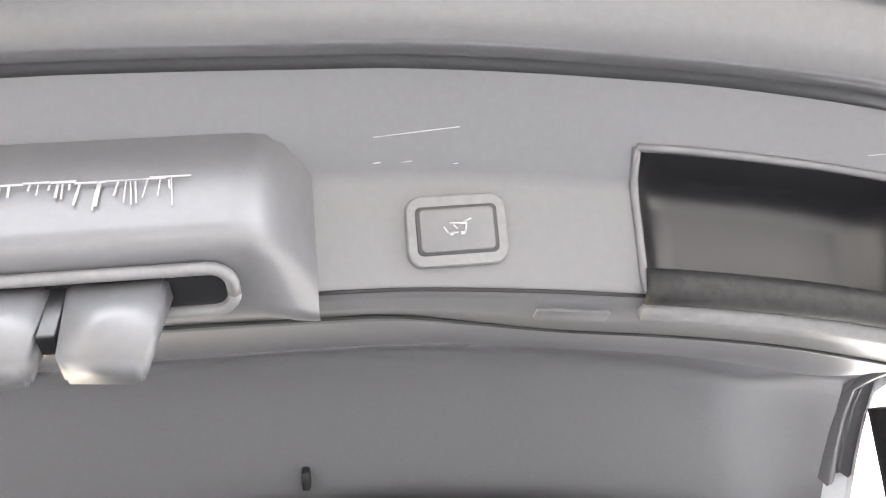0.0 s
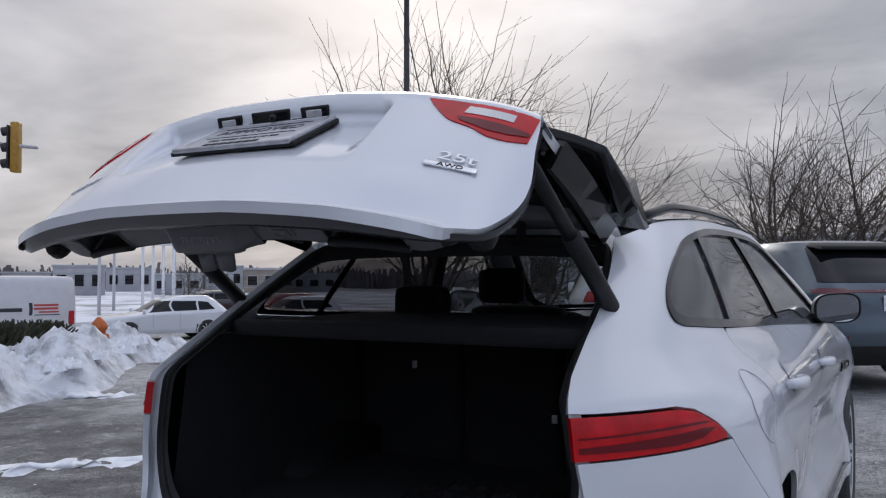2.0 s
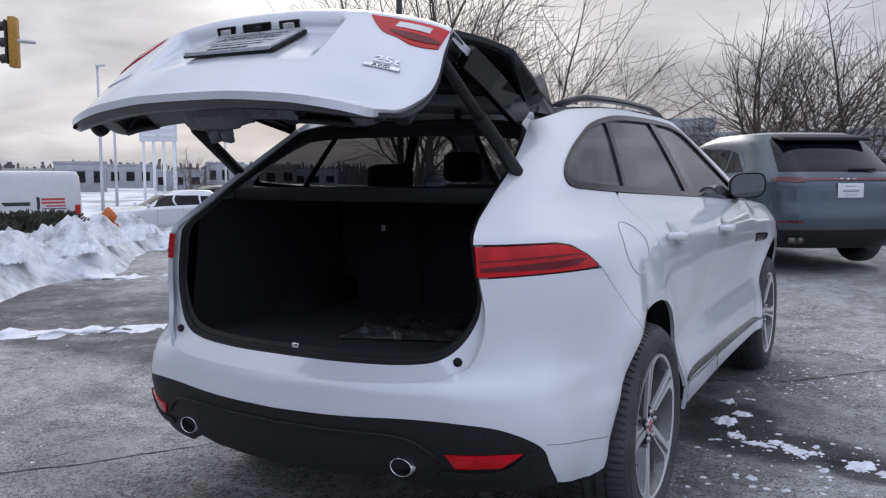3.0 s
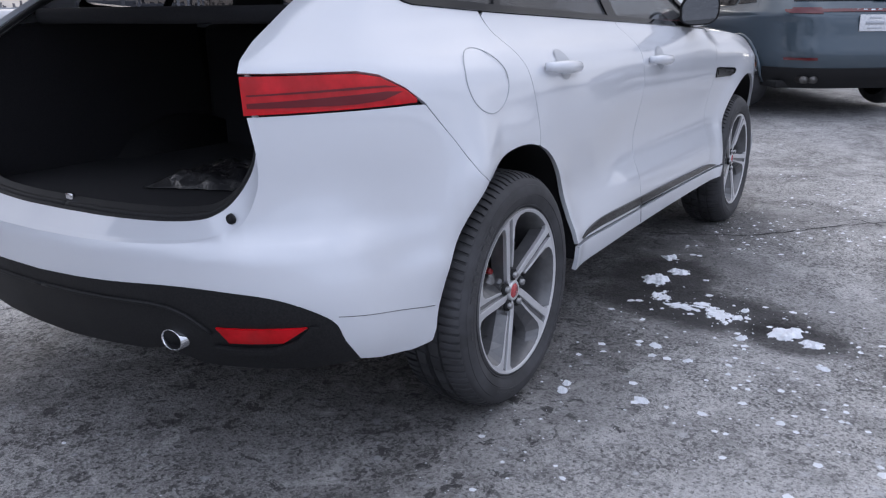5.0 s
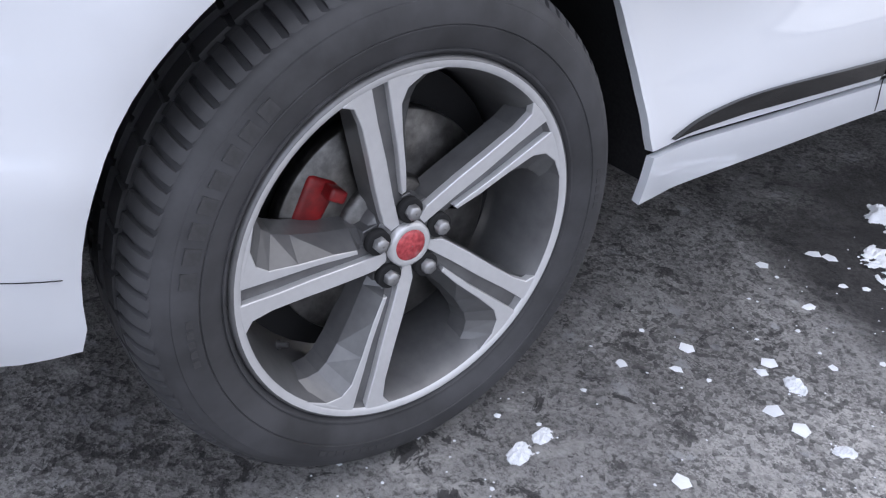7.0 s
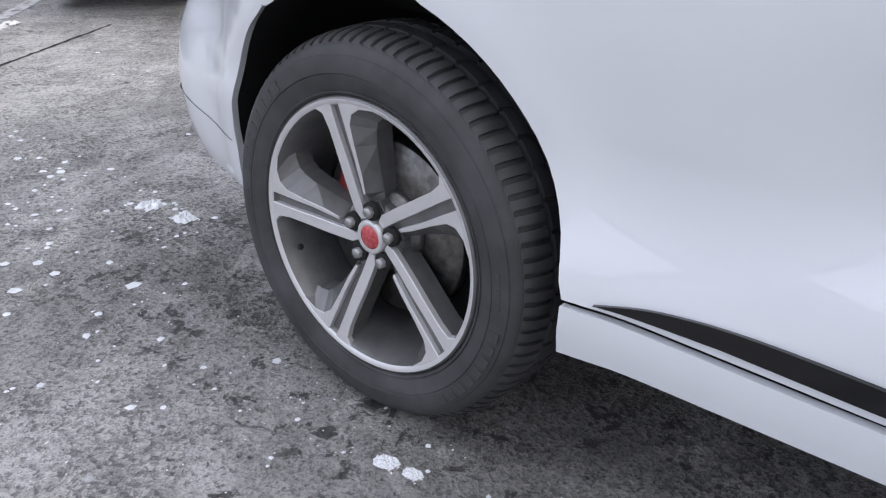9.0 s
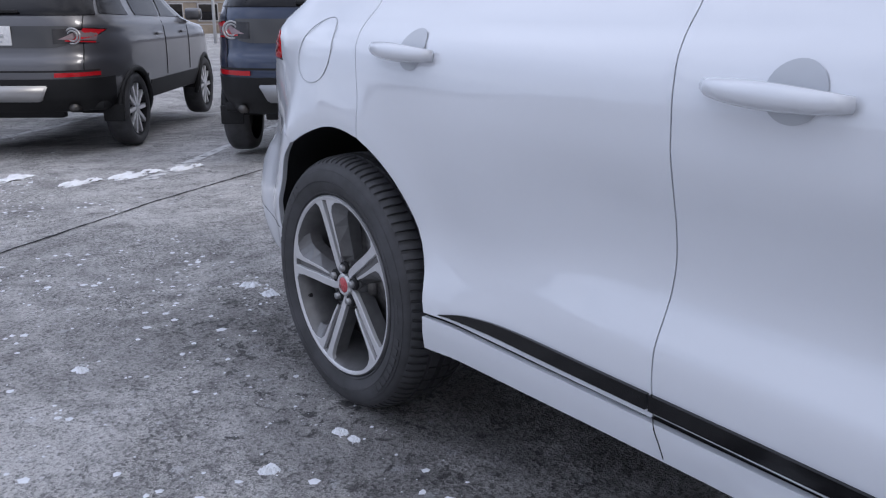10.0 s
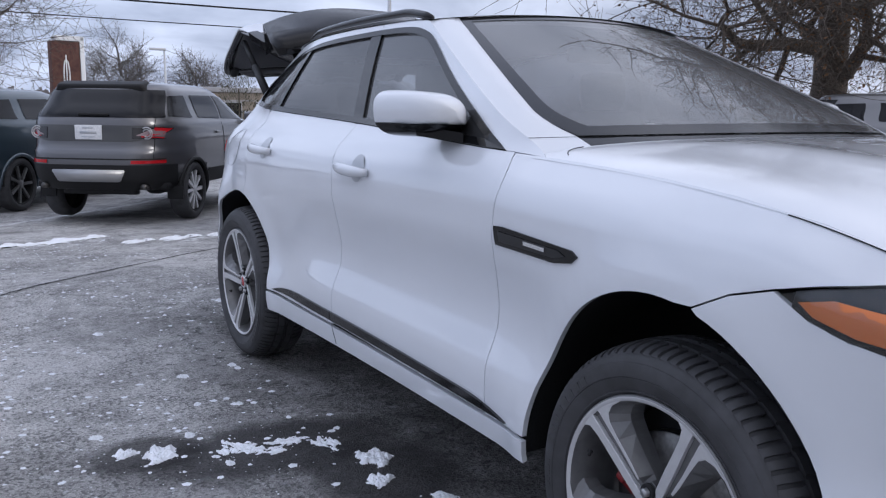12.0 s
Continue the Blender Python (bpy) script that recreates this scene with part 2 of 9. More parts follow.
def lathe(profile, n=48, axis="x"):
    """A closed or open profile of (radius, along) turned about an axis."""
    verts, faces = [], []
    k = len(profile)
    for i in range(n):
        a = 2 * math.pi * i / n
        for r, d in profile:
            p = (d, r * math.cos(a), r * math.sin(a)) if axis == "x" else (r * math.cos(a), r * math.sin(a), d)
            verts.append(p)
    for i in range(n):
        for j in range(k - 1):
            a, b = i * k + j, ((i + 1) % n) * k + j
            faces.append((a, b, b + 1, a + 1) if axis != "x" else (a, a + 1, b + 1, b))
    return verts, faces


def lathe_bm(profile, n=48, axis="x"):
    v, f = lathe(profile, n, axis)
    bm = bmesh.new()
    vs = [bm.verts.new(p) for p in v]
    for q in f:
        bm.faces.new([vs[i] for i in q])
    bmesh.ops.recalc_face_normals(bm, faces=bm.faces)
    return shade(bm)


def tube(points, radius, n=10, closed=False):
    """A round bar along points; radius a number or one per point."""
    pts = [Vector(p) for p in points]
    rs = radius if isinstance(radius, (list, tuple)) else [radius] * len(pts)
    bm = bmesh.new()
    rings = []
    for i, p in enumerate(pts):
        d = (pts[min(i + 1, len(pts) - 1)] - pts[max(i - 1, 0)]).normalized()
        a = d.orthogonal().normalized() if not rings else (last - d * last.dot(d)).normalized()
        last = a
        b = d.cross(a)
        rings.append([bm.verts.new(p + (a * math.cos(t) + b * math.sin(t)) * rs[i]) for t in [2 * math.pi * k / n for k in range(n)]])
    for r0, r1 in zip(rings, rings[1:]):
        for k in range(n):
            bm.faces.new((r0[k], r0[(k + 1) % n], r1[(k + 1) % n], r1[k]))
    bm.faces.new(rings[0][::-1])
    bm.faces.new(rings[-1])
    return shade(bm)


def strap(points, width, thick, side):
    """A flat bar along points, width across, with the given side direction."""
    pts = [Vector(p) for p in points]
    bm = bmesh.new()
    rings = []
    s = Vector(side).normalized()
    for i, p in enumerate(pts):
        d = (pts[min(i + 1, len(pts) - 1)] - pts[max(i - 1, 0)]).normalized()
        up = d.cross(s).normalized()
        rings.append([bm.verts.new(p + s * x * width / 2 + up * y * thick / 2) for x, y in ((-1, -1), (1, -1), (1, 1), (-1, 1))])
    for r0, r1 in zip(rings, rings[1:]):
        for k in range(4):
            bm.faces.new((r0[k], r0[(k + 1) % 4], r1[(k + 1) % 4], r1[k]))
    bm.faces.new(rings[0][::-1])
    bm.faces.new(rings[-1])
    bmesh.ops.recalc_face_normals(bm, faces=bm.faces)
    return bm


def spline(pts, step=0.02):
    """A smooth line through 2D points, sampled about every step."""
    p = np.array(pts, float)
    ext = np.vstack([2 * p[0] - p[1], p, 2 * p[-1] - p[-2]])
    out = []
    for i in range(1, len(ext) - 2):
        p0, p1, p2, p3 = ext[i - 1:i + 3]
        n = max(2, int(np.linalg.norm(p2 - p1) / step) + 1)
        for t in np.arange(n) / n:
            out.append(0.5 * (2 * p1 + (p2 - p0) * t + (2 * p0 - 5 * p1 + 4 * p2 - p3) * t * t + (3 * p1 - p0 - 3 * p2 + p3) * t ** 3))
    out.append(p[-1])
    return [tuple(q) for q in out]


def arc(cy, cz, ry, rz, a0, a1, n=28):
    return [(cy + ry * math.cos(radians(a0 + (a1 - a0) * i / n)), cz + rz * math.sin(radians(a0 + (a1 - a0) * i / n))) for i in range(n + 1)]


def clean(poly):
    out = []
    for q in poly:
        if not out or math.dist(q, out[-1]) > 1e-3:
            out.append(q)
    if math.dist(out[0], out[-1]) < 1e-3:
        out.pop()
    area = sum(a[0] * b[1] - b[0] * a[1] for a, b in zip(out, out[1:] + out[:1]))
    return out if area > 0 else out[::-1]


def dense(poly, step):
    out = []
    for a, b in zip(poly, poly[1:] + poly[:1]):
        n = max(1, int(math.dist(a, b) / step))
        out += [(a[0] + (b[0] - a[0]) * i / n, a[1] + (b[1] - a[1]) * i / n) for i in range(n)]
    return out


def shrink(poly, d):
    n, out = len(poly), []
    for i in range(n):
        a, p, b = poly[i - 1], poly[i], poly[(i + 1) % n]
        n1 = Vector((-(p[1] - a[1]), p[0] - a[0])).normalized()
        n2 = Vector((-(b[1] - p[1]), b[0] - p[0])).normalized()
        m = n1 + n2
        m = m.normalized() * min(2.0, 1 / max(0.4, math.sqrt(max(0.01, (1 + n1.dot(n2)) / 2)))) if m.length > 1e-6 else n1
        out.append((p[0] + m.x * d, p[1] + m.y * d))
    return out


def prune(poly, ref, d):
    """Drops points that an offset has pushed across the outline."""
    a = np.array(ref)
    b = np.roll(a, -1, axis=0)
    e = b - a
    ln = np.maximum((e ** 2).sum(1), 1e-12)
    out = []
    for q in poly:
        t = np.clip(((np.array(q) - a) * e).sum(1) / ln, 0, 1)
        if np.sqrt((((a + e * t[:, None]) - q) ** 2).sum(1)).min() > 0.85 * abs(d):
            out.append(q)
    return out if len(out) > 3 else poly


def settle(poly, ref, d):
    """An offset outline whose crossed points fall back on the nearest sound one."""
    good = set(prune(poly, ref, d))
    n = len(poly)
    out = []
    for i in range(n):
        k = next(j for j in range(n) for s in (1, -1) if poly[(i + s * j) % n] in good)
        out.append(poly[(i + k) % n] if poly[(i + k) % n] in good else poly[(i - k) % n])
    return out


def panel(name, outline, surf, mat, grid=0.045, fold=0.014, lift=0.0, gap=0.002, mirror=False, flip=False):
    """A sheet trimmed to a 2D outline and laid on surf(u, v), with its edges folded inwards."""
    poly = dense(clean(outline), grid * 0.7)
    if gap:
        poly = prune(shrink(poly, gap), poly, gap)
    bm = bmesh.new()
    bm.faces.new([bm.verts.new((q[0], q[1], 0)) for q in poly])
    for ax in (0, 1):
        lo, hi = min(q[ax] for q in poly), max(q[ax] for q in poly)
        n = max(1, int((hi - lo) / grid))
        no = (1, 0, 0) if ax == 0 else (0, 1, 0)
        for i in range(1, n):
            co = [0, 0, 0]
            co[ax] = lo + (hi - lo) * i / n + 1.3e-5
            bmesh.ops.bisect_plane(bm, geom=bm.verts[:] + bm.edges[:] + bm.faces[:], plane_co=co, plane_no=no, dist=1e-6)
    bmesh.ops.triangulate(bm, faces=[f for f in bm.faces if len(f.verts) > 4])
    bm.verts.index_update()
    pos, nor = [], []
    e = 0.004
    for v in bm.verts:
        u, w = v.co.x, v.co.y
        p = surf(u, w)
        n = (surf(u + e, w) - surf(u - e, w)).cross(surf(u, w + e) - surf(u, w - e)).normalized()
        pos.append(p + n * lift)
        nor.append(n)
    up = 1 if bm.faces and next(iter(bm.faces)).normal.z >= 0 else -1
    faces = [[v.index for v in f.verts][::up] for f in bm.faces]
    if fold:
        for ed in bm.edges:
            if ed.is_boundary:
                lp = ed.link_loops[0]
                a, b = lp.vert.index, lp.link_loop_next.vert.index
                if up < 0:
                    a, b = b, a
                k = len(pos)
                t = (pos[b] - pos[a]).cross((nor[a] + nor[b])).normalized()
                for p in (pos[a], pos[b], pos[b] - nor[b] * fold, pos[a] - nor[a] * fold):
                    pos.append(p.copy())
                    nor.append(t)
                faces.append([k + 3, k + 2, k + 1, k])
    bm.free()
    if flip:
        faces, nor = [f[::-1] for f in faces], [-n for n in nor]
    if mirror:
        pos = [Vector((-p.x, p.y, p.z)) for p in pos]
        nor = [Vector((-n.x, n.y, n.z)) for n in nor]
        faces = [f[::-1] for f in faces]
    return mesh_of(name, pos, faces, mat, nor)


def lettering(name, text, size, mat, parent, at, depth=0.001, wide=1.0):
    """Raised letters as a mesh, in Blender's own font, centred."""
    c = bpy.data.curves.new(name, "FONT")
    c.body, c.size, c.extrude, c.align_x, c.align_y = text, size, depth, "CENTER", "CENTER"
    tmp = bpy.data.objects.new(name, c)
    me = bpy.data.meshes.new_from_object(tmp)
    bpy.data.objects.remove(tmp)
    for v in me.vertices:
        v.co.x *= wide
    me.materials.clear()
    me.materials.append(mat)
    return part(name, me, None, parent, at=at)


# ---- the white car: one body surface, from which its panels are cut ----
# plan of the widest line, from the middle of the tail round the right side to the nose
PLAN = np.array(spline([(0, -1.0), (0.11, -0.9985), (0.22, -0.992), (0.43, -0.958), (0.645, -0.875), (0.80, -0.68), (0.893, -0.445), (0.94, -0.16), (0.955, 0.2),
                        (0.958, 0.8), (0.957, 1.4), (0.964, 2.0), (0.974, 2.5), (0.978, 2.85), (0.962, 3.2), (0.90, 3.47), (0.74, 3.67), (0.4, 3.78), (0, 3.82)], 0.004))
PLAN = np.array(spline([tuple(q) for q in PLAN[::14]] + [tuple(PLAN[-1])], 0.004))
ARC_U = np.r_[0, np.cumsum(np.linalg.norm(np.diff(PLAN, axis=0), axis=1))]
ARC_U -= np.interp(0.0, PLAN[:, 1], ARC_U)
PX, PY = PLAN[:, 0], PLAN[:, 1]
REAR = int(np.argmax(PX > 0.93))


def hermite(pts):
    x, y = np.array([p[0] for p in pts]), np.array([p[1] for p in pts])
    s = np.diff(y) / np.diff(x)
    m = np.r_[s[0], np.where(s[1:] * s[:-1] > 0, 2 * s[1:] * s[:-1] / (s[1:] + s[:-1] + 1e-12), 0), s[-1]]

    def at(v):
        v = min(max(v, x[0]), x[-1])
        i = min(max(int(np.searchsorted(x, v)) - 1, 0), len(x) - 2)
        h = x[i + 1] - x[i]
        t = (v - x[i]) / h
        return (y[i] * (1 + 2 * t) * (1 - t) ** 2 + m[i] * h * t * (1 - t) ** 2 + y[i + 1] * t * t * (3 - 2 * t) - m[i + 1] * h * t * t * (1 - t))
    return at


SIDE_IN = hermite([(0.2, 0.06), (0.26, 0.022), (0.32, 0.006), (0.40, -0.004), (0.45, 0.002), (0.53, 0.024), (0.61, 0.034), (0.71, 0.022), (0.82, 0.006), (0.90, 0.0), (1.0, 0.006), (1.06, 0.018), (1.13, 0.045), (1.18, 0.065), (1.25, 0.070), (1.7, 0.07)])
REAR_IN = hermite([(0.2, 0.20), (0.30, 0.09), (0.38, 0.03), (0.45, 0.0), (0.56, -0.025), (0.64, -0.028), (0.69, -0.010), (0.72, 0.018), (0.80, 0.020), (0.90, 0.018), (1.0, 0.022), (1.09, 0.030), (1.13, 0.040), (1.2, 0.05), (1.7, 0.05)])
# doors: an upright foot, a crease, then a shallow scoop that catches the sky
DOOR_IN = hermite([(0.2, 0.06), (0.26, 0.022), (0.32, 0.006), (0.40, -0.003), (0.47, -0.004), (0.535, 0.000), (0.565, 0.009), (0.61, 0.028), (0.655, 0.041), (0.70, 0.044), (0.78, 0.034), (0.86, 0.016), (0.93, 0.005), (1.0, 0.006), (1.06, 0.018), (1.13, 0.045), (1.18, 0.065), (1.25, 0.070), (1.7, 0.07)])
U_R0, U_R1 = float(np.interp(0.60, PX[:REAR], ARC_U[:REAR])), float(np.interp(-0.30, PY, ARC_U))


def smooth01(t):
    t = min(max(t, 0.0), 1.0)
    return t * t * (3 - 2 * t)


def squeeze(z):
    """How far the cabin narrows (x) and its tail runs forward (y) at a height."""
    d = max(0.0, z - 1.11)
    d = d * d / (d + 0.03)
    return 1 - 0.40 * d - 0.28 * d * d, 1 - 0.93 * d


def plan_at(u):
    """The plan line, carried on as its mirror image past the middle of the tail."""
    k = abs(u - ARC_U[0]) + ARC_U[0]
    return math.copysign(1.0, u - ARC_U[0]) * float(np.interp(k, ARC_U, PX)), float(np.interp(k, ARC_U, PY))


def body(u, z):
    x, y = plan_at(u)
    x1, y1 = plan_at(u + 0.012)
    x0, y0 = plan_at(u - 0.012)
    n = Vector((y1 - y0, -(x1 - x0), 0)).normalized()
    w = 1 - smooth01((u - U_R0) / (U_R1 - U_R0))
    door = smooth01((y - 0.55) / 0.50) * smooth01((2.75 - y) / 0.55)
    off = (SIDE_IN(z) * (1 - door) + DOOR_IN(z) * door) * (1 - w) + REAR_IN(z) * w
    for yc, rz in ((0.0, 0.47), (2.874, 0.50)):
        q = math.hypot((y - yc) / 0.44, (z - 0.37) / rz)
        if abs(y - yc) < 0.9 and z < 1.05:
            off -= 0.016 * math.exp(-((q - 1.0) / 0.16) ** 2)
            if yc == 0.0 and y < -0.08:   # the flare stands further out behind the wheel
                off -= 0.052 * math.exp(-((q - 1.0) / 0.30) ** 2) * smooth01((-0.08 - y) / 0.20) * smooth01((z - 0.40) / 0.18)
    if z > 1.05:   # strong shoulder below the glass
        off += 0.052 * (1 - w) * smooth01((2.15 - y) / 1.3) * smooth01((z - 1.06) / 0.15)
    if y < -0.2:   # squarer bumper corner
        off -= 0.066 * math.exp(-((y + 0.70) / 0.17) ** 2) * smooth01((0.86 - z) / 0.36)
    if y > 2.1:   # bonnet shoulder rolls inwards
        top = fender_top(y)
        off += 0.055 * smooth01((y - 2.1) / 0.3) * smooth01((z - top + 0.16) / 0.18) ** 2
        off += 0.05 * smooth01((y - 3.3) / 0.5) * smooth01((0.5 - z) / 0.4)
    x, y = x - n.x * off, y - n.y * off
    kx, ky = squeeze(z)
    return Vector((x * kx, 0.9 + (y - 0.9) * ky if y < 0.9 else y, z))


def fender_top(y):
    return FEND(y)


FEND = hermite([(2.0, 1.15), (2.3, 1.135), (2.7, 1.118), (3.1, 1.078), (3.4, 1.005), (3.6, 0.925), (3.9, 0.85)])


def uy(y, z):
    """The surface's u for a point of the side."""
    if y < 0.9:
        y = 0.9 + (y - 0.9) / squeeze(z)[1]
    return float(np.interp(y, PY, ARC_U))


def ux(x, z):
    """The surface's u for a point of the tail, right of the middle."""
    x = x / squeeze(z)[0]
    w = REAR_IN(z)
    return float(np.interp(abs(x) * (1 + 0.1 * w), PX[:REAR], ARC_U[:REAR])) if x >= 0 else 2 * ARC_U[0] - float(np.interp(-x * (1 + 0.1 * w), PX[:REAR], ARC_U[:REAR]))


def side(pts):
    return [(uy(y, z), z) for y, z in pts]


def tail(pts):
    return [(ux(x, z), z) for x, z in pts]


def body_rear(u, z):
    """The surface carried over the middle of the tail to the left."""
    if u >= ARC_U[0]:
        return body(u, z)
    p = body(2 * ARC_U[0] - u, z)
    return Vector((-p.x, p.y, p.z))


def roof_edge(y):
    return ROOF_EDGE(y)


ROOF_EDGE = hermite([(-0.25, 1.535), (0.0, 1.56), (0.3, 1.58), (0.8, 1.592), (1.2, 1.588), (1.4, 1.575)])


def pillar_y(z):
    return 2.43 - (z - 1.10) * 2.20


car = thing("suv", "white five-door SUV with its tailgate raised, parked on the lot", "car")

# joints of the panels: (y, z) along the side, (x, z) across the tail
REAR_ARCH = arc(0.01, 0.37, 0.432, 0.468, 0, 180, 40)
JOINT_QD = spline([(0.02, 1.240), (0.06, 1.15), (0.10, 1.03), (0.125, 0.92), (0.13, 0.822)])
JOINT_B = spline([(1.105, 1.193), (1.135, 1.08), (1.148, 0.95), (1.155, 0.75), (1.150, 0.60), (1.153, 0.50), (1.166, 0.40)])
JOINT_F = spline([(2.245, 1.14), (2.265, 1.06), (2.25, 0.95), (2.238, 0.75), (2.238, 0.55), (2.245, 0.40)])
BELT = spline([(-0.29, 1.258), (0.05, 1.238), (0.65, 1.213), (1.25, 1.188), (1.75, 1.163), (2.21, 1.142)])
GATE_SIDE = [(0.648, 1.10), (0.66, 1.0), (0.675, 0.90), (0.672, 0.82), (0.645, 0.748)]
GATE_UP = [(0.648, 1.10), (0.635, 1.17), (0.63, 1.25), (0.625, 1.33), (0.60, 1.42), (0.57, 1.50), (0.53, 1.555)]


def between(line, a, b, axis=1):
    lo, hi = min(a, b), max(a, b)
    return [q for q in line if lo <= q[axis] <= hi]


WINDOW_OUT = (spline([(-0.29, 1.258), (-0.335, 1.272), (-0.33, 1.305), (-0.27, 1.352), (-0.174, 1.402), (-0.05, 1.453), (0.116, 1.508), (0.33, 1.543), (0.56, 1.558), (0.95, 1.565), (1.25, 1.558), (1.40, 1.535), (1.52, 1.49), (1.80, 1.34), (2.21, 1.142)]))


def build_body():
    out = {}
    i_top = max(range(len(WINDOW_OUT)), key=lambda i: WINDOW_OUT[i][0] if WINDOW_OUT[i][0] < 1.0 and WINDOW_OUT[i][1] > 1.5 else -9)
    # rear quarter with D-pillar and roof side
    quarter = (side(JOINT_QD)[::-1] + side([q for q in BELT if q[0] < 0.02][::-1]) + side(WINDOW_OUT[1:i_top + 1])
               + side([(0.98, roof_edge(0.98)), (0.7, roof_edge(0.7)), (0.4, roof_edge(0.4)), (0.1, roof_edge(0.1)), (-0.02, 1.555)]) + tail(GATE_UP[::-1][1:])
               + tail([(0.70, 1.098)]) + side([(-0.62, 1.096), (-0.56, 1.085), (-0.49, 1.05), (-0.43, 1.005)]) + side([(-0.34, 0.90), (-0.27, 0.80), (-0.225, 0.768)])
               + side([q for q in REAR_ARCH[::-1] if -0.225 < q[0] < 0.13 and q[1] > 0.6]))
    out["quarter_panel"] = (quarter, WHITE)
    # rear door below the glass
    rdoor = (side(JOINT_QD) + side([q for q in REAR_ARCH[::-1] if q[0] > 0.135 and q[1] > 0.43]) + side([(0.447, 0.415), (0.8, 0.412), (1.16, 0.408)])
             + side(between(JOINT_B, 0.41, 1.2))[::-1] + side([q for q in BELT if 0.03 < q[0] < 1.12][::-1]))
    out["rear_door"] = (rdoor, WHITE)
    fdoor = (side(between(JOINT_B, 0.41, 1.2)) + side([(1.7, 0.407), (2.24, 0.404)]) + side(between(JOINT_F, 0.41, 1.2))[::-1] + side([q for q in BELT if 1.13 < q[0] < 2.24][::-1]))
    out["front_door"] = (fdoor, WHITE)
    arch = arc(2.874, 0.37, 0.426, 0.505, 180, 0, 44)
    front_cut = [q for q in arch if q[1] > 0.40]
    fender = (side(JOINT_F)[::-1][::-1] + side([q for q in front_cut if q[0] < 2.95]) + side([(2.98, 0.870), (3.06, 0.911), (3.148, 0.936), (3.229, 0.955), (3.33, 0.972), (3.40, 0.968)])
              + side([(y, fender_top(y)) for y in (3.35, 3.2, 3.0, 2.8, 2.6, 2.45, 2.36, 2.25)]))
    out["front_fender"] = (fender, WHITE)
    sill = (side([(0.447, 0.408), (0.8, 0.404), (1.3, 0.402), (1.8, 0.40), (2.24, 0.397), (2.452, 0.397)]) + side([(2.450, 0.36), (2.452, 0.334), (1.8, 0.332), (1.0, 0.326), (0.5, 0.316)]) + side([(0.443, 0.316), (0.444, 0.36)]))
    out["sill"] = (sill, WHITE)
    # bumper corner: painted upper part
    bump_top = tail(spline([(-0.0022, 0.676), (0.3, 0.680), (0.52, 0.694), (0.61, 0.722), (0.645, 0.748), (0.672, 0.82), (0.675, 0.90), (0.662, 0.998)], 0.015))
    skirt = spline(tail([(-0.0022, 0.565), (0.25, 0.572), (0.45, 0.582), (0.60, 0.578), (0.70, 0.553)]) + side([(-0.735, 0.49), (-0.705, 0.425), (-0.665, 0.357)]), 0.02)
    bump = (bump_top + side([(-0.74, 1.0), (-0.6, 1.002), (-0.48, 1.004), (-0.43, 1.003)]) + side([(-0.34, 0.90), (-0.27, 0.80), (-0.225, 0.768)]) + side([q for q in REAR_ARCH if q[0] < -0.225 and q[1] > 0.36])
            + side([(-0.432, 0.335), (-0.50, 0.325), (-0.60, 0.338)]) + skirt[::-1])
    out["rear_bumper"] = (bump, WHITE)
    low = [q for q in skirt if q[0] > float(ARC_U[0])] + tail([(0.70, 0.345), (0.5, 0.345), (0.40, 0.39), (0.32, 0.37), (0.0, 0.35), (0.0, 0.565)])
    out["bumper_valance"] = (low, BLACKPLAST)
    front = (side([q for q in front_cut if q[0] > 2.95]) + side([(3.292, 0.36), (3.35, 0.25)]) + [(float(ARC_U[-1]) - 0.002, 0.25), (float(ARC_U[-1]) - 0.002, 0.82)]
             + side([(3.72, 0.82), (3.5, 0.838), (3.349, 0.860), (3.288, 0.870), (3.218, 0.893), (3.148, 0.934), (3.06, 0.909), (2.98, 0.868)]))
    out["front_bumper"] = (front, WHITE)
    head = side([(3.152, 0.932), (3.218, 0.890), (3.288, 0.867), (3.349, 0.857), (3.5, 0.835), (3.66, 0.82), (3.69, 0.85), (3.6, 0.90), (3.45, 0.95), (3.33, 0.969), (3.229, 0.952)])
    out["headlamp"] = (head, "head")
    for name, (outline, mat) in out.items():
        m = BLACKGLOSS if mat == "head" else mat
        for mir in (False, True):
            gap = {"bumper_valance": 0.0, "quarter_panel": 0.0011, "rear_bumper": 0.0011, "front_fender": 0.0014, "front_bumper": 0.0009, "headlamp": 0.0009}.get(name, 0.0016)
            data = panel(name, outline, body, m, 0.05 if name != "bumper_valance" else 0.04, 0.016, 0.0 if name != "sill" else 0.004, gap, mir)
            ob = part(name, data, None, car)
            if name == "headlamp":
                lens = panel("lamp_lens", shrink(dense(clean(outline), 0.03), 0.004), body, CLEARGLASS, 0.05, 0.0, 0.006, 0, mir)
                part("lamp_lens", lens, None, ob, "clear headlamp lens")
                refl = panel("side_reflector", shrink(dense(clean(side([(3.19, 0.925), (3.225, 0.897), (3.30, 0.875), (3.36, 0.868), (3.36, 0.93), (3.26, 0.94)])), 0.03), 0.004), body, AMBER, 0.05, 0.0, 0.003, 0, mir)
                part("side_reflector", refl, None, ob, "amber side reflector")


CLEARGLASS = pane("clear_lens_glass", (0.8, 0.82, 0.85))
build_body()


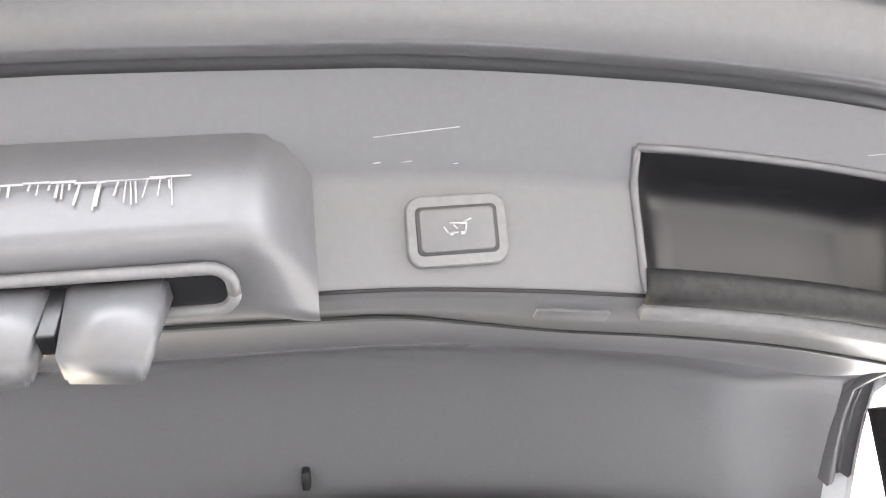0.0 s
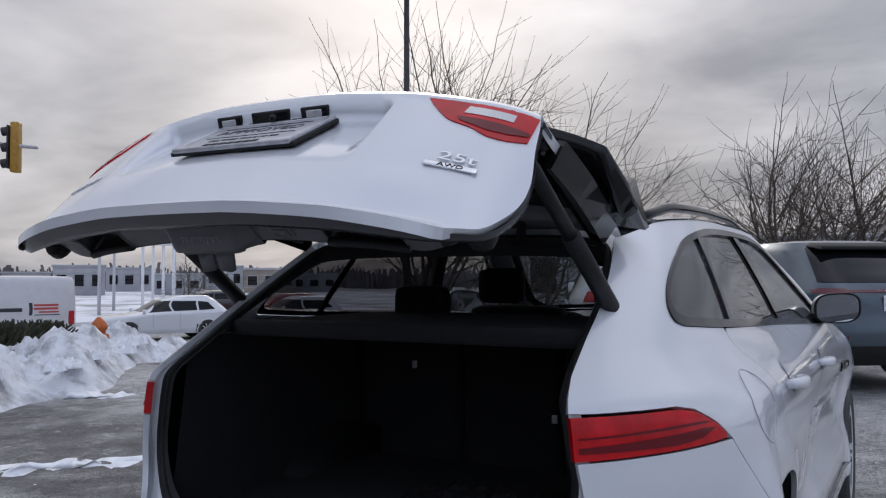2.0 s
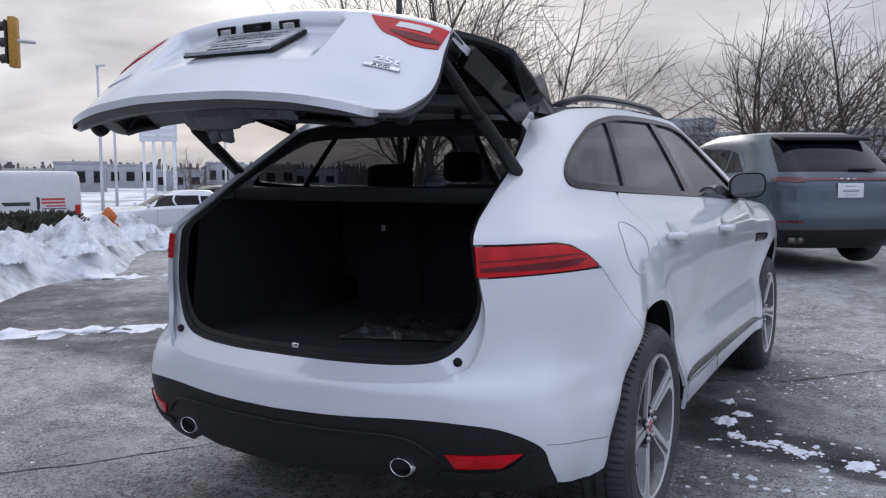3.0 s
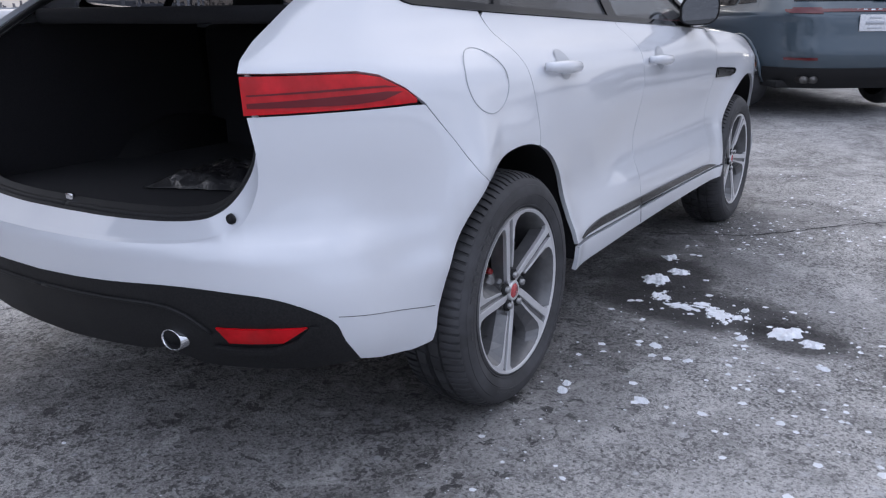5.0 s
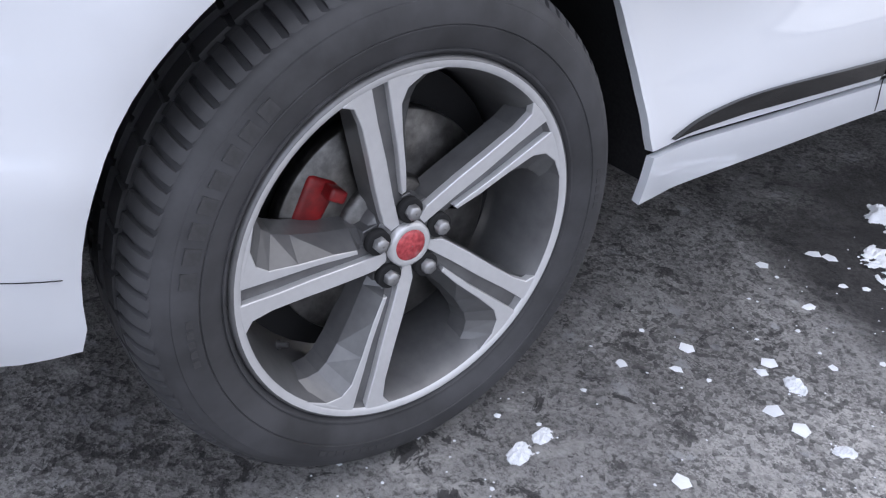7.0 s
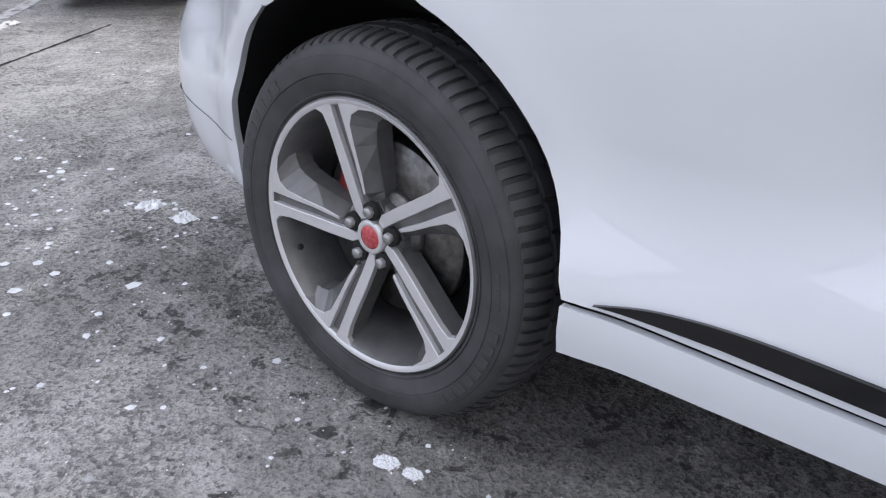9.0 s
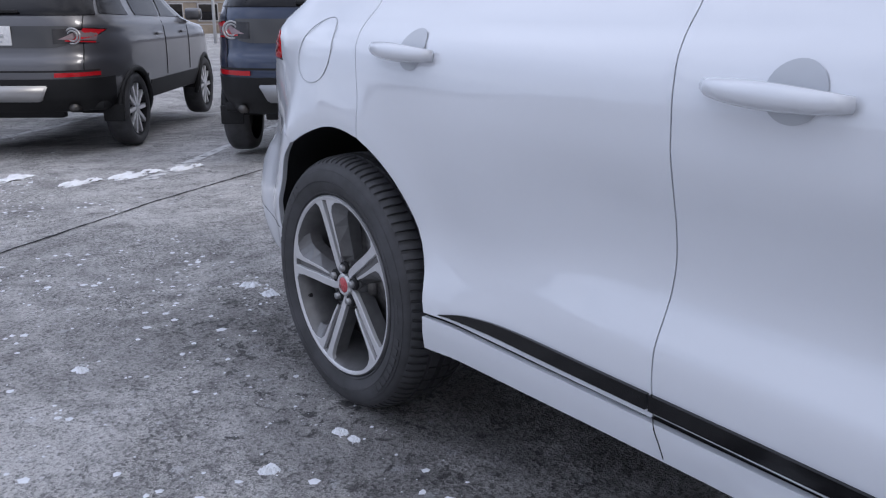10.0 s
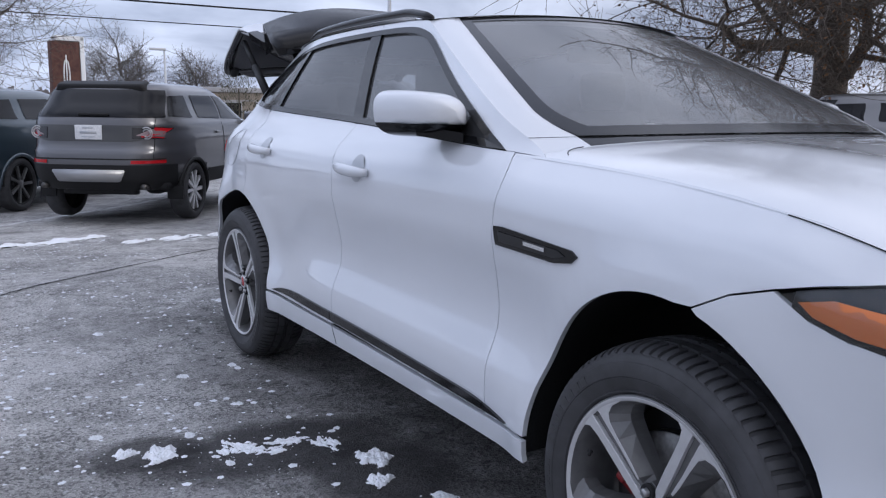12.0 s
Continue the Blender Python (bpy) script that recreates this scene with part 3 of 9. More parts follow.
def grid_mesh(name, fn, nu, nv, mat, flip=False, normals=True):
    verts = [fn(i / nu, j / nv) for j in range(nv + 1) for i in range(nu + 1)]
    faces = []
    for j in range(nv):
        for i in range(nu):
            a = j * (nu + 1) + i
            q = (a, a + 1, a + nu + 2, a + nu + 1)
            faces.append(q[::-1] if flip else q)
    return mesh_of(name, verts, faces, mat)


def roof_at(i, j):
    t = 2 * i - 1
    j = 1 - (1 - j) ** 1.0
    y0 = -0.185 + (1.40 + 0.185) * j
    xe = body(uy(y0, roof_edge(y0)), roof_edge(y0)).x + 0.004 if y0 > -0.12 else body(uy(-0.12, roof_edge(-0.12)), roof_edge(-0.12)).x * (1 - 0.55 * ((-0.12 - y0) / 0.065) ** 2)
    y = y0 + 0.13 * (1 - t * t) * smooth01((j - 0.55) / 0.45)
    return Vector((t * xe, y, roof_edge(y0) + 0.002 + 0.036 * (1 - abs(t) ** 2.3) * (0.55 + 0.45 * smooth01(j / 0.3))))


part("roof", grid_mesh("roof", roof_at, 28, 36, WHITE), None, car)


SCREEN_FLIP = True
BORDER = shader("printed_black_glass_border", (0.016, 0.016, 0.018), 0.12, 0, 0.0, 0.4)


def screen_at(i, j):
    t = 2 * i - 1
    z = 1.178 + (1.572 - 1.178) * j
    e = body(uy(pillar_y(z), z), z)
    return Vector((t * (e.x - 0.006), e.y + (0.24 - 0.11 * j) * (1 - t * t) - 0.004, z + (0.018 + 0.022 * j) * (1 - t * t)))


def screen_reach(j):
    """How far across its sheet the glass goes at a height; painted pillar beyond, round at the lower corners."""
    return 0.905 - 0.055 * j - 0.045 * max(0.0, 1 - j / 0.20) ** 2.2


def glass_at(i, j, lift=0.0):
    n = Vector((0, 0.52, 0.85)) * lift
    return screen_at(0.5 + (i - 0.5) * screen_reach(j), j) + n


part("windscreen", grid_mesh("windscreen", glass_at, 24, 24, CLEAR, SCREEN_FLIP), None, car, "curved windscreen with a dark printed border")
for lo, hi in ((0.0, 0.060), (0.955, 1.0)):
    part("screen_border", grid_mesh("screen_border", lambda i, j: glass_at(i, lo + (hi - lo) * j, 0.0025), 24, 3, BORDER, SCREEN_FLIP), None, car)
for s in (0, 1):
    part("screen_border", grid_mesh("screen_border", lambda i, j: glass_at(abs(s - (0.030 + 0.035 * max(0.0, 1 - j / 0.25) ** 2) * i), j, 0.003), 3, 24, BORDER, s == 0), None, car)
    part("pillar_face", grid_mesh("pillar_face", lambda i, j: screen_at(s + (1 - 2 * s) * (1 - screen_reach(j)) / 2 * i, j) + Vector((0, 0.52, 0.85)) * (0.006 * math.sin(math.pi * i) - 0.001 + 0.003 * i) * min(1.0, j / 0.12) + Vector(((2 * s - 1) * 0.005 * (1 - i), 0, 0)), 6, 24, WHITE, s == 0), None, car)


def bonnet_at(i, j):
    t = 2 * i - 1
    t = math.copysign(1 - (1 - abs(t)) ** 1.5, t)
    y0 = 2.315 + (3.62 - 2.315) * j
    zt = fender_top(y0) - 0.008
    e = body(uy(y0, zt), zt)
    y = y0 + (0.20 * (1 - j) + 0.14 * j) * (1 - t * t)
    ridge = 0.016 * math.exp(-((abs(t) - 0.55) / 0.12) ** 2) * (1 - 0.4 * j)
    return Vector((t * (e.x + 0.0016), y, zt + 0.040 * (1 - abs(t) ** 2.5) + 0.020 * (1 - abs(t) ** 12) + ridge * smooth01(j / 0.25)))


part("bonnet", grid_mesh("bonnet", bonnet_at, 44, 30, WHITE), None, car)
for s in (1, -1):
    seam = [bonnet_at(0.5 + 0.5 * s, (y - 2.315) / 1.305) for y in np.linspace(3.12, 3.45, 18)]
    part("bonnet_joint", tube([(p.x, p.y, p.z + 0.0002) for p in seam], 0.0012, 6), DARKIN, car)
    seam = [bonnet_at(0.5 + s * (0.360 + 0.072 * k), 0.002 + 0.055 * k * k) for k in np.linspace(0, 1, 9)]
    part("bonnet_joint", tube([p + Vector((0, 0, 0.0006)) for p in seam], 0.0013, 6), DARKIN, car)
# scuttle between bonnet and windscreen: painted at its ends, black in the middle


def scuttle_at(i, j):
    top = screen_at(i, 0.0)
    k = (top.x / bonnet_at(1.0, 0.0).x)
    t = 1 - (1 - min(abs(k), 1.0)) ** (1 / 1.5)
    return top.lerp(bonnet_at(0.5 + 0.5 * math.copysign(t, k), 0.0), j) + Vector((0, 0, -0.001))


END = (1 - screen_reach(0.0)) / 2
for lo, hi, mat in ((-0.004, END, WHITE), (END, 1 - END, BORDER), (1 - END, 1.004, WHITE)):
    part("scuttle", grid_mesh("scuttle", lambda i, j: scuttle_at(lo + (hi - lo) * i, j), 12, 4, mat), None, car)


POSTS = ((0.13, 0.285, 1.236, 1.533), (1.10, 0.965, 1.20, 1.558))


def build_sides():
    """Pillars, window frames and glass of both sides."""
    ring_in = shrink(dense(clean(side(WINDOW_OUT[:-1] + BELT[::-1][:-1])), 0.02), 0.022)
    outer = dense(clean(side(WINDOW_OUT[:-1] + BELT[::-1][:-1])), 0.02)
    a_pillar = side([q for q in WINDOW_OUT if q[0] > 0.98]) + side([(2.245, 1.14), (2.36, fender_top(2.36) - 0.002)]) + side([(pillar_y(z), z) for z in (1.14, 1.25, 1.35, 1.45, 1.53, 1.572)]) + side([(1.36, 1.577), (1.2, 1.588), (0.985, 1.591)])
    ring_in = settle(ring_in, outer, 0.022)
    for mir in (False, True):
        part("window_pillar", panel("window_pillar", a_pillar, body, WHITE, 0.04, 0.012, 0, 0.0, mir), None, car)
        # gloss black surround as a ring strip
        verts, faces, nor = [], [], []
        n = len(outer)
        for k in range(n):
            for q, l in ((outer[k], 0.001), (outer[k], 0.005), (ring_in[k], 0.005), (ring_in[k], -0.012)):
                p = body(*q)
                nn = (body(q[0] + 0.004, q[1]) - body(q[0] - 0.004, q[1])).cross(body(q[0], q[1] + 0.004) - body(q[0], q[1] - 0.004)).normalized()
                p = p + nn * l
                verts.append((-p.x if mir else p.x, p.y, p.z))
        for k in range(n):
            a, b = 4 * k, 4 * ((k + 1) % n)
            for j in range(3):
                q = (a + j, b + j, b + j + 1, a + j + 1)
                faces.append(q[::-1] if mir else q)
        part("window_surround", mesh_of("window_surround", verts, faces, BLACKGLOSS, None, False), None, car, "gloss black window surround")
        full = prune(ring_in, outer, 0.022)
        for a, b in ((None, POSTS[0]), POSTS, (POSTS[1], None)):
            bm = bmesh.new()
            bm.faces.new([bm.verts.new((q[0], q[1], 0)) for q in clean(full)])
            for lim, sgn in ((a, -1), (b, 1)):
                if lim:
                    u0, u1 = uy(lim[0], 1.22), uy(lim[1], 1.55)
                    d = Vector((u1 - u0, 0.33, 0))
                    bmesh.ops.bisect_plane(bm, geom=bm.verts[:] + bm.edges[:] + bm.faces[:], plane_co=(u0, 1.22, 0), plane_no=(d.y * sgn, -d.x * sgn, 0), clear_outer=True)
            f = max(bm.faces, key=lambda f: f.calc_area())
            cut = [(v.co.x, v.co.y) for v in f.verts]
            bm.free()
            part("side_window", panel("side_window", cut, body, TINT if b else TINTFRONT, 0.06, 0.0, -0.006, 0.0, mir), None, car, "tinted side window")
        for lim, w in zip(POSTS, (0.020, 0.045)):
            lines = []
            for dy, l in ((-w, -0.004), (-w, 0.003), (w, 0.003), (w, -0.004)):
                lines.append([body(uy(lim[0] + dy + (lim[1] - lim[0]) * (z - 1.22) / 0.33, z), z) + Vector((l, 0, 0)) for z in np.linspace(lim[2], lim[3], 12)])
            v = [Vector((-p.x if mir else p.x, p.y, p.z)) for ln in lines for p in ln]
            fcs = []
            for r in range(3):
                for k in range(11):
                    q = (r * 12 + k, (r + 1) * 12 + k, (r + 1) * 12 + k + 1, r * 12 + k + 1)
                    fcs.append(q[::-1] if mir else q)
            part("window_post", mesh_of("window_post", v, fcs, BLACKGLOSS, None, False), None, car)
        # roof rail
        s = -1 if mir else 1
        pts = []
        for k in range(25):
            y = -0.02 + 1.36 * k / 24
            e = body(uy(y, roof_edge(y)), roof_edge(y))
            pts.append((s * (e.x - 0.035), y, e.z + 0.008 + 0.030 * min(1, 6 * min(k / 24, 1 - k / 24) + 0.1)))
        part("roof_rail", shade(tube(pts, [0.008] + [0.016] * 23 + [0.008], 10)), BLACKGLOSS, car, "low gloss black roof rail")
        # lower door strip
        strip = side(spline([(0.50, 0.424), (0.62, 0.450), (0.80, 0.462), (1.2, 0.458), (1.6, 0.452), (2.0, 0.444), (2.2, 0.437), (2.36, 0.412)])) + side([(2.2, 0.414), (1.6, 0.421), (1.0, 0.427), (0.7, 0.430)])
        for a, b in ((0.4, 1.151), (1.157, 2.238), (2.244, 2.4)):
            bm = bmesh.new()
            bm.faces.new([bm.verts.new((q[0], q[1], 0)) for q in dense(clean(strip), 0.03)])
            for lim, sgn in ((a, -1), (b, 1)):
                bmesh.ops.bisect_plane(bm, geom=bm.verts[:] + bm.edges[:] + bm.faces[:], plane_co=(uy(lim, 0.43), 0, 0), plane_no=(sgn, 0, 0), clear_outer=True)
            f = max(bm.faces, key=lambda f: f.calc_area())
            cut = [(v.co.x, v.co.y) for v in f.verts]
            bm.free()
            part("door_strip", panel("door_strip", cut, body, BLACKGLOSS, 0.05, 0.012, 0.009, 0.0, mir), None, car, "black strip along the sill")


TINTFRONT = pane("light_tint_glass", (0.26, 0.27, 0.275), 1.6, film=0.10)
build_sides()


# dark structure behind the skin, seen through the joints and arches
def build_shell():
    arch_r = arc(0.01, 0.37, 0.46, 0.49, 180, 0, 30)
    arch_f = arc(2.874, 0.37, 0.45, 0.53, 180, 0, 30)
    lower = tail([(0.655, 0.36), (0.70, 0.36)]) + side([(-0.60, 0.36)]) + side(arch_r) + side([(0.52, 0.33), (2.40, 0.33)]) + side(arch_f) + side([(3.34, 0.30), (3.55, 0.30)])
    upper = side([(3.5, 0.80), (3.3, 0.86), (3.0, 0.97), (2.6, 1.06), (2.25, 1.11), (1.2, 1.15), (0.0, 1.21), (-0.3, 1.2)]) + tail([(0.70, 1.12), (0.675, 1.05), (0.69, 0.90), (0.69, 0.80), (0.66, 0.72)])
    for mir in (False, True):
        part("inner_shell", panel("inner_shell", lower + upper, lambda u, z: body(u, z), DARKIN, 0.08, 0.0, -0.022, 0.0, mir), None, car)
        s = -1 if mir else 1
        for yc, ry, rz in ((0.01, 0.445, 0.48), (2.874, 0.440, 0.515)):
            bm = bmesh.new()
            rows = []
            for k in range(25):
                a = math.pi * (k / 24 * 1.02 - 0.01)
                rows.append([bm.verts.new((s * x, yc + ry * math.cos(a), 0.37 + rz * math.sin(a))) for x in (0.52, 0.80, body(uy(yc + ry * math.cos(a), max(0.3, 0.37 + rz * math.sin(a))), max(0.3, 0.37 + rz * math.sin(a))).x - 0.012)])
            for r0, r1 in zip(rows, rows[1:]):
                for j in range(2):
                    bm.faces.new((r0[j], r0[j + 1], r1[j + 1], r1[j]))
            c = bm.verts.new((s * 0.52, yc, 0.37))
            for r0, r1 in zip(rows, rows[1:]):
                bm.faces.new((r0[0], r1[0], c))
            part("wheel_arch_liner", shade(bm), BLACKPLAST, car)
    part("underbody", box(1.30, 4.2, 0.10, 0.03, (0, 1.42, 0.36)), BLACKPLAST, car)
    part("underbody", box(1.80, 1.85, 0.08, 0.03, (0, 1.44, 0.36)), BLACKPLAST, car)


build_shell()


# ---- tailgate, hinged at the roof and held half open ----
HINGE, OPEN_DEG = Vector((0, -0.20, 1.545)), 46.0
GATE_R = [(0.0, 0.684), (0.3, 0.688), (0.52, 0.701), (0.605, 0.727), (0.640, 0.752), (0.668, 0.82), (0.671, 0.90), (0.656, 1.0), (0.644, 1.10), (0.631, 1.17), (0.626, 1.235)]


def both(right):
    return tail(right) + tail([(-x, z) for x, z in right[::-1] if x > 0])


def gate_surf(u, z):
    p = body_rear(u, z)
    wide = smooth01((0.335 - abs(p.x)) / 0.03)
    rise = (z - 0.865) / 0.195 if z < 1.06 else max(0.0, (1.089 - z) / 0.029)
    p.y += 0.055 * wide * min(1.0, max(0.0, rise))
    # soft crease under the lamps
    p.y -= 0.006 * math.exp(-((z - 0.80) / 0.06) ** 2) + 0.008 * math.exp(-((z - 1.112) / 0.018) ** 2)
    return p - HINGE


def gate_place(x, z, lift):
    """A frame on the gate: x across, y up the skin, z out of it."""
    u = ux(x, z)
    e = 0.004
    p = gate_surf(u, z)
    du, dz = gate_surf(u + e, z) - gate_surf(u - e, z), gate_surf(u, z + e) - gate_surf(u, z - e)
    n = du.cross(dz).normalized()
    a = du.normalized()
    b = n.cross(a)
    m = Matrix.Identity(4)
    m.col[0][:3], m.col[1][:3], m.col[2][:3], m.col[3][:3] = a, b, n, p + n * lift
    return m


# inner side: a deep lip along the lower edge, whose trim faces down when the gate is closed
DEPTH_C = hermite([(0.70, 0.125), (0.762, 0.134), (0.80, 0.136), (0.90, 0.126), (0.985, 0.104), (1.0, 0.094), (1.1, 0.068), (1.222, 0.034), (1.3, 0.02)])
LIP = ((0.040, 0.712), (0.076, 0.750), (0.134, 0.762))


def skin_y(x, z):
    z = max(z, 0.80)
    return body_rear(ux(x, z), z).y


def lip_rise(x):
    return float(np.interp(abs(x), (0, 0.3, 0.52, 0.605), (0, 0.004, 0.017, 0.043)))


def inner(x, s):
    """The trim: s 0 to 1 the outer slope, 1 to 2 the button face, 2 to 3 the face up to the window."""
    if s <= 2:
        i = min(int(max(s, 0)), 1)
        (d0, z0), (d1, z1) = LIP[i], LIP[i + 1]
        d, z = d0 + (d1 - d0) * (s - i), z0 + (z1 - z0) * (s - i)
        z += lip_rise(x)
    else:
        z0 = LIP[2][1] + lip_rise(x)
        z = z0 + (1.226 - z0) * (s - 2)
        d = DEPTH_C(z)
    end = 1 - 0.62 * smooth01((abs(x) - 0.46) / 0.14)
    return Vector((x, skin_y(x, z) + 0.030 + (d - 0.030) * end, z)) - HINGE


def inner_place(x, s, lift=0.0):
    """A frame on the trim: x to the right seen from inside, y up the gate, z out of the trim."""
    e = 0.02
    p = inner(x, s)
    dx, ds = inner(x + e, s) - inner(x - e, s), inner(x, s + e) - inner(x, s - e)
    b = ds.normalized()
    a = (dx - b * dx.dot(b)).normalized()
    n = b.cross(a)
    m = Matrix.Identity(4)
    m.col[0][:3], m.col[1][:3], m.col[2][:3], m.col[3][:3] = -a, b, n, p + n * lift
    return m


gate_out = both(spline([(x, z) for x, z in GATE_R], 0.02))
gate = part("tailgate", panel("tailgate", gate_out, gate_surf, WHITE, 0.022, 0.022, 0.0, 0.001), None, car, "raised white tailgate with a dark trim inside")
GATE_M = Matrix.Translation(HINGE) @ Matrix.Rotation(radians(-OPEN_DEG), 4, "X")
gate.matrix_local = GATE_M


def build_gate():
    # inner rim: a rolled edge all round
    outer = dense(clean(gate_out), 0.025)
    ring = [(0.0, None), (0.002, 0.022), (0.007, 0.034), (0.014, 0.038), (0.022, 0.033), (0.028, 0.034), (0.034, 0.043), (0.042, 0.046), (0.052, 0.036)]
    v = []
    for d, depth in ring:
        for q in (shrink(outer, d) if d else outer):
            p = body_rear(*q)
            v.append(gate_surf(*q) + Vector((0, 0.012, 0)) if depth is None else Vector((p.x, skin_y(p.x, q[1]) + depth, q[1])) - HINGE)
    n = len(outer)
    f = [(r * n + k, (r + 1) * n + k, (r + 1) * n + (k + 1) % n, r * n + (k + 1) % n)[::-1] for r in range(len(ring) - 1) for k in range(n) if min(outer[k][1], outer[(k + 1) % n][1]) < 1.17]
    part("inner_rim", mesh_of("inner_rim", v, f, RIMTRIM), None, gate, "grey rolled inner edge of the tailgate")
    flat = lambda u, z: body_rear(u, z) - HINGE
    # lower trim with two pull pockets let into it, upper trim beyond a wavy joint
    pocket = (0.278, 0.445)
    xs = sorted(set([round(t, 4) for k in np.linspace(0, 0.592, 37) for t in (k, -k)] + [sg * (p + o) for p in pocket for o in (0, 0.003, -0.003) for sg in (1, -1)]))
    joint = lambda x: 2.0 + (0.07 if abs(x) < 0.13 else 0.07 + 0.075 * smooth01((abs(x) - 0.13) / 0.13)) - 0.10 * smooth01((abs(x) - 0.48) / 0.08)
    POCK = (0.60, 1.93)
    ss = [-0.06, 0.0, 0.05, 0.3, POCK[0], 0.8, 0.93, 1.0, 1.07, 1.3, 1.6, POCK[1], 2.0, 2.02]
    cols = [[inner(x, t) for t in ss] + [inner(x, 2.02 + (joint(x) - 2.02) * k) for k in (0.5, 1.0)] + [inner(x, joint(x)) - inner_place(x, 2.2).col[2].to_3d() * 0.012] for x in xs]
    v, f, m = [], [], len(cols[0])
    for c in cols:
        v += c
    hole = lambda i, j: pocket[0] - 1e-4 < min(abs(xs[i]), abs(xs[i + 1])) and max(abs(xs[i]), abs(xs[i + 1])) < pocket[1] + 1e-4 and POCK[0] - 1e-4 <= ss[min(j, 13)] and j + 1 < len(ss) and ss[j + 1] <= POCK[1] + 1e-4
    for i in range(len(xs) - 1):
        for j in range(m - 1):
            if not hole(i, j):
                f.append((i * m + j, i * m + j + 1, (i + 1) * m + j + 1, (i + 1) * m + j))
    part("lower_trim", mesh_of("lower_trim", v, f, TRIMGREY), None, gate, "dark grey moulded lower trim")
    v, f = [], []
    rows = [0.0, 0.006, 0.02] + list(np.linspace(0.05, 1, 32))
    half = lambda z: float(np.interp(z, (0.78, 0.95, 1.08, 1.22), (0.60, 0.605, 0.59, 0.568)))
    for x in xs:
        for k in rows:
            t = joint(x) + 0.012 + (3 - joint(x) - 0.012) * k
            p = inner(x, t)
            z = p.z + HINGE.z
            q = inner(x * half(z) / 0.592, t)
            v.append(q - inner_place(x, 2.3).col[2].to_3d() * (0.010 if k == 0 else 0.0))
    m = len(rows)
    f = [(i * m + j, i * m + j + 1, (i + 1) * m + j + 1, (i + 1) * m + j) for i in range(len(xs) - 1) for j in range(m - 1)]
    part("upper_trim", mesh_of("upper_trim", v, f, TRIMGREY), None, gate, "smooth dark trim below the rear window")
    for sg in (1, -1):
        for s0, s1 in ((0.0, 3.0),):
            pts = [inner(sg * 0.592 * half(inner(0.592, t).z + HINGE.z) / 0.592, t) for t in np.linspace(0.0, 3.0, 40)]
            w = [Vector((p.x, skin_y(abs(p.x), p.z + HINGE.z) + 0.022 - HINGE.y, p.z)) for p in pts]
            k = len(pts)
            part("trim_end", mesh_of("trim_end", pts + w, [(i, i + 1, k + i + 1, k + i) for i in range(k - 1)], TRIMGREY), None, gate)
    # glass, its frame and the hinge-side crossbar
    gl = [(0.0, 1.232), (0.3, 1.230), (0.50, 1.226), (0.565, 1.23), (0.57, 1.30), (0.545, 1.40), (0.50, 1.47), (0.3, 1.485), (0.0, 1.49)]
    part("rear_window", panel("rear_window", both(gl), flat, REARGLASS, 0.05, 0.0, -0.004, 0.0), None, gate, "dark tinted rear window")
    gpoly = dense(clean(both(gl)), 0.02)
    fpoly = dense(clean(both([(0.0, 1.222), (0.3, 1.222), (0.52, 1.225), (0.632, 1.235), (0.628, 1.30), (0.608, 1.40), (0.575, 1.48), (0.3, 1.535), (0.0, 1.54)])), 0.02)
    for lift, mat, name in ((-0.002, BLACKGLOSS, "window_border"), (-0.045, TRIMGREY, "window_frame")):
        bm = bmesh.new()
        k = 220
        def sample(poly, t):
            i = t * len(poly)
            a, b = poly[int(i) % len(poly)], poly[(int(i) + 1) % len(poly)]
            w = i - int(i)
            return (a[0] + (b[0] - a[0]) * w, a[1] + (b[1] - a[1]) * w)
        cx = sum(q[0] for q in gpoly) / len(gpoly)
        cz = 1.37
        def by_angle(poly):
            ang = sorted((math.atan2(q[1] - cz, (q[0] - cx) * 0.3), q) for q in poly)
            return [a for a, _ in ang], [q for _, q in ang]
        def at_angle(poly, t):
            best, hit = None, None
            d = Vector((math.cos(t) / 0.3, math.sin(t)))
            for a, b in zip(poly, poly[1:] + poly[:1]):
                e = Vector((b[0] - a[0], b[1] - a[1]))
                den = d.x * e.y - d.y * e.x
                if abs(den) < 1e-12:
                    continue
                w = Vector((a[0] - cx, a[1] - cz))
                s, r = (w.x * e.y - w.y * e.x) / den, (w.x * d.y - w.y * d.x) / den
                if s > 0 and -1e-6 <= r <= 1 + 1e-6 and (best is None or s > best):
                    best, hit = s, (cx + d.x * s, cz + d.y * s)
            return hit
        rows = []
        for i in range(k):
            t = 2 * math.pi * i / k
            row = []
            for poly, extra in ((fpoly, 0.0), (gpoly, 0.0), (gpoly, 0.04 if lift < -0.01 else 0.0)):
                q = at_angle(poly, t)
                e = 0.004
                nn = (flat(q[0] + e, q[1]) - flat(q[0] - e, q[1])).cross(flat(q[0], q[1] + e) - flat(q[0], q[1] - e)).normalized()
                row.append(bm.verts.new(flat(*q) + nn * (lift + extra)))
            rows.append(row)
        for i in range(k):
            r0, r1 = rows[i], rows[(i + 1) % k]
            for j in range(2 if lift < -0.01 else 1):
                bm.faces.new((r0[j], r1[j], r1[j + 1], r0[j + 1]))
        part(name, shade(bm), mat, gate)
    # roof spoiler over the window, with deep sides
    bm = bmesh.new()
    rows = []
